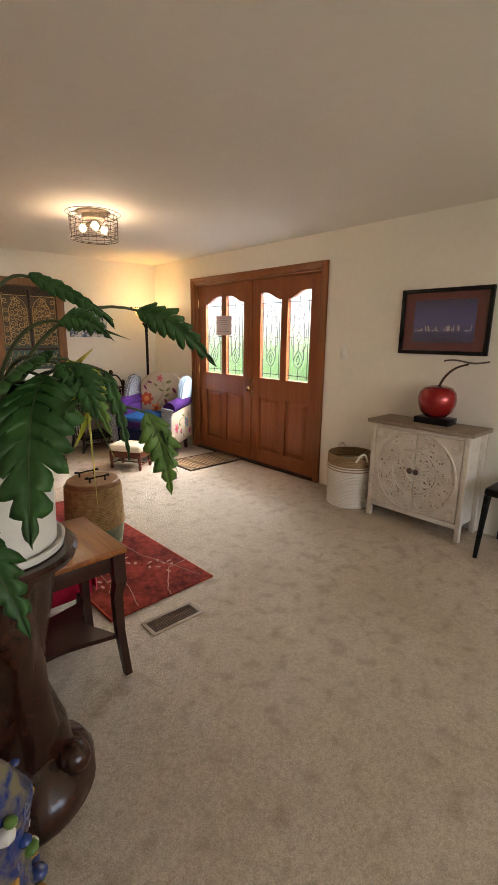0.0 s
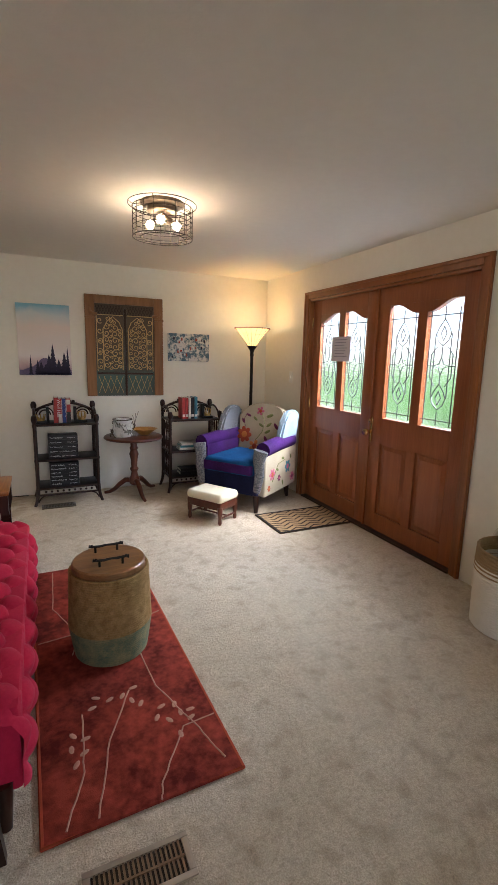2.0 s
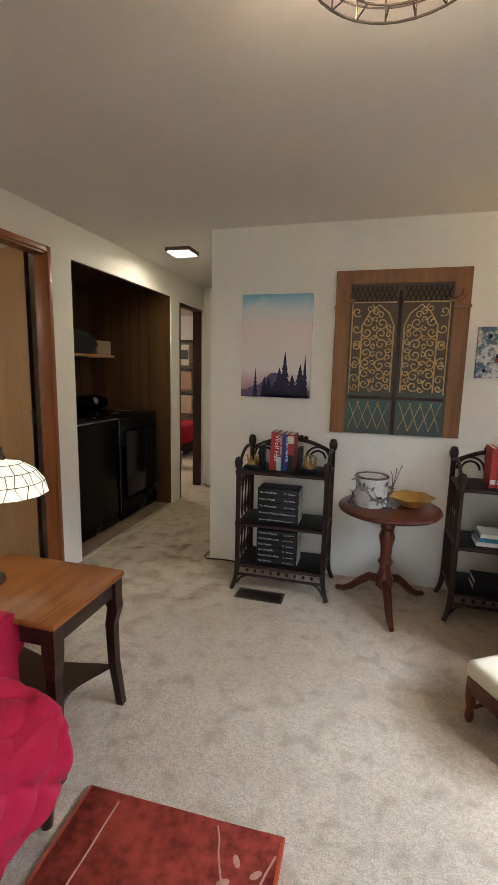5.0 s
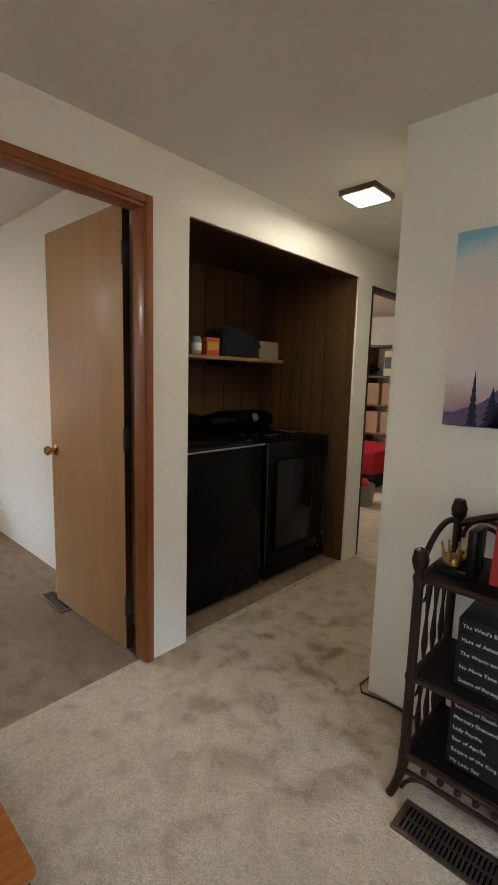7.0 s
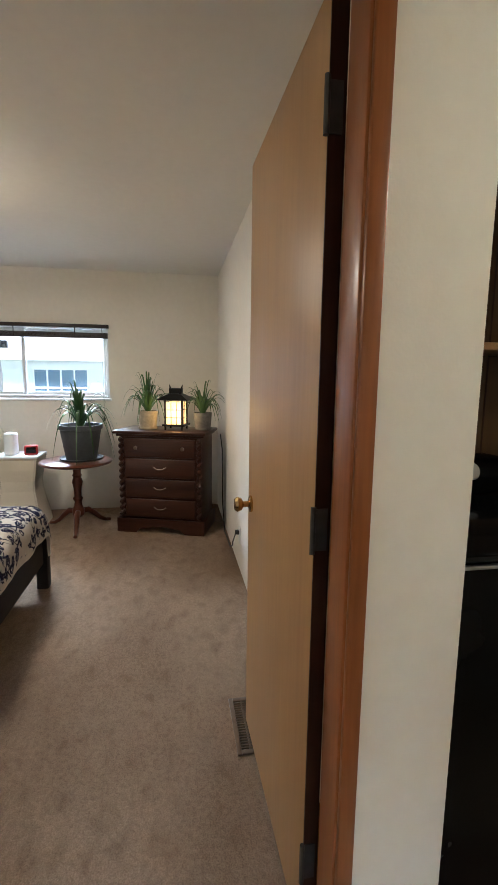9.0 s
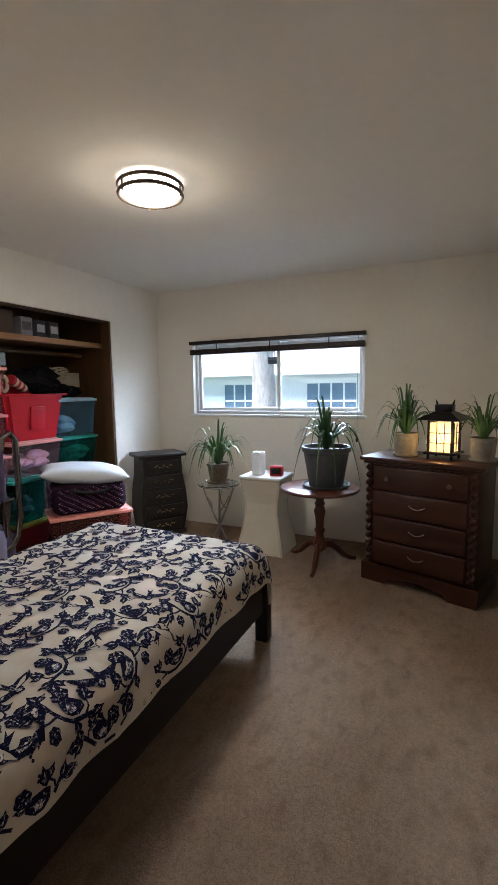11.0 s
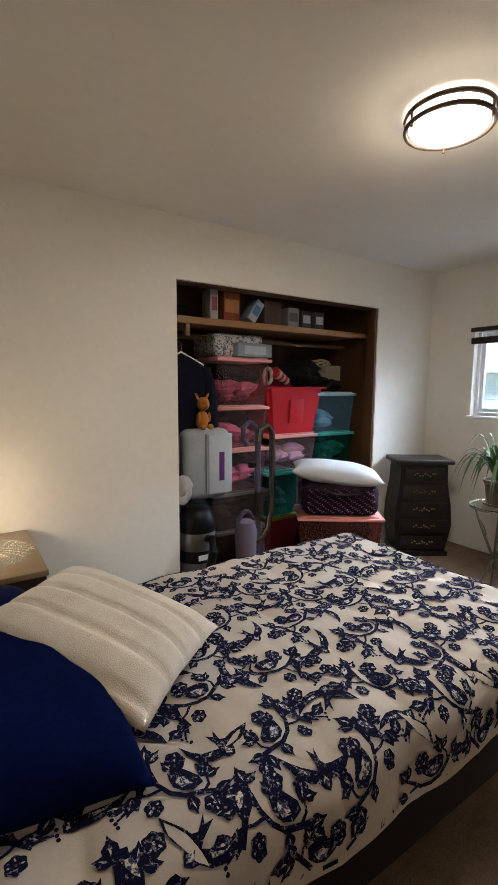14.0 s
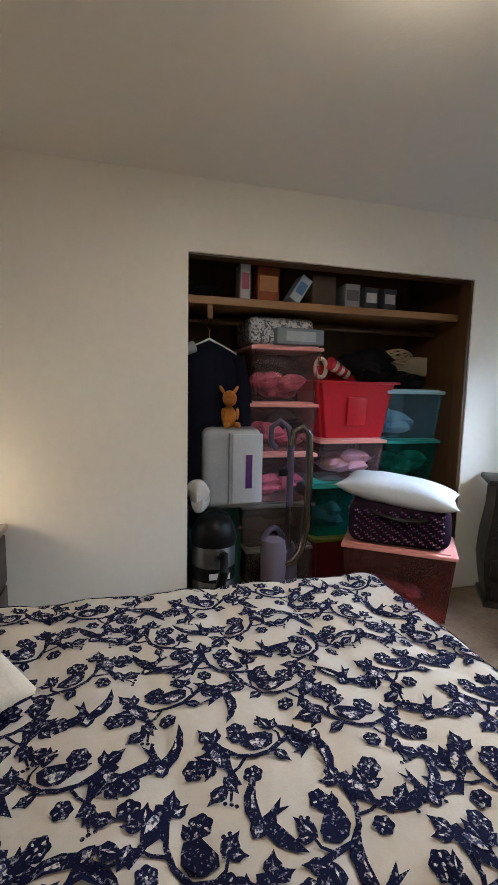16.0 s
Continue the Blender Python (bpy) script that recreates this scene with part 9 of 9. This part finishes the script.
# ---- the room beyond the hall ----
rb2 = thing("red_bed", pose(-1.75, 9.35, 0), "low bed with a red blanket", "bed")
part("bed_base", box(BM(), -0.9, 0.75, -0.45, 0.45, 0.05, 0.22, 0.01), EBON, rb2)
part("blanket", box(BM(), -0.92, 0.77, -0.47, 0.47, 0.20, 0.50, 0.05, seg=4), fabric("red_blanket", (0.32, 0.015, 0.02)), rb2, "red blanket")
rk = thing("storage_rack", pose(-1.7, 9.98, 0), "brown storage rack with boxes and drawers", "shelf")
for x in (-0.9, 0.0, 0.9):
    part("upright", box(BM(), x - 0.015, x + 0.015, -0.16, 0.16, 0, 1.85), PANELWOOD, rk)
for zz in (0.6, 1.0, 1.4, 1.82):
    part("shelf_board", box(BM(), -0.9, 0.9, -0.16, 0.16, zz - 0.012, zz + 0.012), PANELWOOD, rk)
for k in range(12):
    x, zz = -0.78 + 0.29 * (k % 6), (0.612, 1.012)[k // 6]
    carton("cardboard_box", pose(-1.7 + x, 9.96, zz), 0.24, 0.24, 0.30, (0.30 + 0.02 * (k % 4), 0.20, 0.12), "brown cardboard box on the storage rack")
carton("white_box", pose(-1.35, 9.96, 1.412), 0.20, 0.2, 0.34, (0.62, 0.55, 0.40), "cream box with black printing on the rack", (0.05, 0.05, 0.05))
heap("dark_clothes", pose(-1.75, 9.96, 1.412), 0.34, 0.24, 0.22, BLKCL, "heap of dark clothes on the rack", "clothes", 6, 3)
heap("dark_clothes", pose(-1.6, 9.3, 0.50), 0.5, 0.4, 0.14, BLKCL, "folded dark blanket on the red bed", "blanket", 8, 3)
kt = thing("toy_basket", pose(-0.86, 8.35, 0), "grey basket of toys on the carpet", "basket")
part("basket", lathe(BM(), [(0.13, 0), (0.15, 0.22), (0.14, 0.22), (0.12, 0.02), (0, 0.02)], 24), STONEP, kt)
part("toy", ball(BM(), 0.07, pose(0.02, 0, 0.22), 12), REDB, kt)
part("toy", ball(BM(), 0.06, pose(-0.06, 0.03, 0.24), 12), BLACKP, kt)

# ---- outdoors ----
GRASS = mat("lawn", (0.10, 0.20, 0.04), (0.06, 0.13, 0.025), rough=1.0, s1=0.8, s2=12, bump=0.6, bs=60)
tagged(part("ground", box(BM(), -400, 400, -400, 400, -0.55, -0.45), GRASS, smooth=False), kind="structure")
# Pale slab added far out from the doors so their glass shows white.
slab("pavement", 3.66, 8.2, -6.0, 14.0, -0.449, -0.02, mat("porch_concrete", (0.55, 0.54, 0.52), (0.47, 0.46, 0.44), rough=0.9))
# Unseen pale slab added to keep green lawn bounce off the siding.
slab("pavement_side", -9.5, -4.3, -2.0, 9.0, -0.449, -0.40, mat("pale_bounce_ground", (0.46, 0.45, 0.43), (0.34, 0.33, 0.31), rough=0.95, s2=60))
SIDING = mat("white_siding", (0.78, 0.80, 0.82), (0.72, 0.74, 0.77), rough=0.6)
ROOFM = mat("pale_grey_shingle", (0.62, 0.62, 0.64), (0.50, 0.50, 0.52), rough=0.95, s2=30)
BLGL = mat("blue_window_glass", (0.16, 0.24, 0.32), (0.12, 0.18, 0.26), rough=0.08)
hs = thing("neighbour_house", pose(-11.0, 3.4, -0.45), "white sided house with grey shingle roof and gridded windows", "house")
part("wall", box(BM(), -3, 0, -9, 9, 0, 2.25), SIDING, hs, smooth=False)
bm = BM()
for k in range(9):
    z0, z1 = 2.25 + 0.13 * k, 2.25 + 0.13 * k + 0.14
    box(bm, -1.6 - 0.0, 0.45 - 0.30 * k + 0.02, -9.3, 9.3, z0, z1)
part("roof", bm, ROOFM, hs, smooth=False)
part("fascia", box(BM(), 0.44, 0.50, -9.3, 9.3, 2.14, 2.30), SIDING, hs, smooth=False)
for k in range(15):
    part("siding_board", box(BM(), 0.0, 0.022, -9, 9, 0.03 + 0.15 * k, 0.165 + 0.15 * k), SIDING, hs, smooth=False)
for y in (-3.6, -1.3, 0.9, 3.2, 5.6):
    wd = part("window", box(BM(), 0.0, 0.035, y - 0.62, y + 0.62, 1.05, 1.95), BLGL, hs, smooth=False)
    bm = BM()
    for s in range(5):
        box(bm, 0.035, 0.05, y - 0.62 + 0.31 * s - 0.018, y - 0.62 + 0.31 * s + 0.018, 1.05, 1.95)
    for s in range(3):
        box(bm, 0.035, 0.05, y - 0.64, y + 0.64, 1.05 + 0.45 * s - 0.025, 1.05 + 0.45 * s + 0.025)
    part("muntins", bm, VINYL, wd, smooth=False)
    bm = BM()
    box(bm, 0.03, 0.055, y - 0.74, y + 0.74, 1.95, 2.06)
    box(bm, 0.03, 0.055, y - 0.74, y + 0.74, 0.95, 1.05)
    part("frame", bm, VINYL, wd, smooth=False)
BARK = mat("pale_bark", (0.48, 0.45, 0.42), (0.24, 0.21, 0.18), rough=0.95, s1=5, s2=22, bump=0.8, bs=30, dist=0.02, stretch=(1, 1, 0.4))
tr = thing("tree", pose(-8.0, 1.53, -0.45), "bare tree with pale mottled bark beside the house", "tree")
random.seed(17)
part("trunk", tube(BM(), [(0, 0, 0), (0.03, 0.02, 0.8), (-0.02, 0.05, 1.8), (0.04, 0.0, 2.8), (0.0, 0.08, 4.2)], [0.34, 0.25, 0.22, 0.20, 0.14], 14), BARK, tr)
for k in range(14):
    a, z0, L = random.uniform(0, 6.28), random.uniform(2.3, 4.1), random.uniform(0.8, 1.8)
    c, s = math.cos(a), math.sin(a)
    part("limb", tube(BM(), bezier((0, 0.05, z0), (c * L * 0.5, s * L * 0.5, z0 + L * 0.35), (c * L, s * L, z0 + L * 0.9), 6), [0.06, 0.05, 0.04, 0.034, 0.026, 0.018, 0.01], 7), BARK, tr)
bf = thing("bird_feeder", pose(-7.6, 1.95, 1.85), "small dark bird feeder hanging on the tree", "bird feeder")
part("tray", box(BM(), -0.06, 0.06, -0.10, 0.10, -0.06, 0.06, 0.01), BLACKP, bf)
part("hanger", tube(BM(), [(0, 0, 0.06), (0, 0, 1.0), (-0.2, 0.1, 1.3)], 0.006, 5), BLACKP, bf)
HEDGE = mat("hedge_leaf", (0.07, 0.14, 0.03), (0.03, 0.07, 0.015), rough=0.8)
random.seed(9)
for j, (hx, hy) in enumerate(((9.5, 1.0), (10.0, 4.2), (9.6, 7.0), (10.5, -2.5))):
    hg = thing("shrub", pose(hx, hy, -0.45), "leafy green shrub across the lawn", "shrub")
    bm = BM()
    vs = []
    for k in range(900):
        a, e, r = random.uniform(0, 6.28), random.uniform(0, 1.4), random.uniform(0.55, 1.0)
        p = Vector((1.2 * r * math.cos(a) * math.cos(e), 1.4 * r * math.sin(a) * math.cos(e), 0.5 + 0.7 * r * math.sin(e)))
        mm = Matrix.Translation(p) @ Euler((random.uniform(0, 6), random.uniform(0, 6), random.uniform(0, 6))).to_matrix().to_4x4()
        q = [bm.verts.new(mm @ Vector(v)) for v in ((-0.05, 0, 0), (0, -0.03, 0.01), (0.08, 0, 0), (0, 0.03, 0.01))]
        bm.faces.new(q)
    tagged(part("crown", bm, HEDGE, hg, smooth=False), kind="stuff")
    part("trunk", tube(BM(), [(0, 0, 0), (0, 0, 0.8)], [0.07, 0.04], 8), BARK, hg)
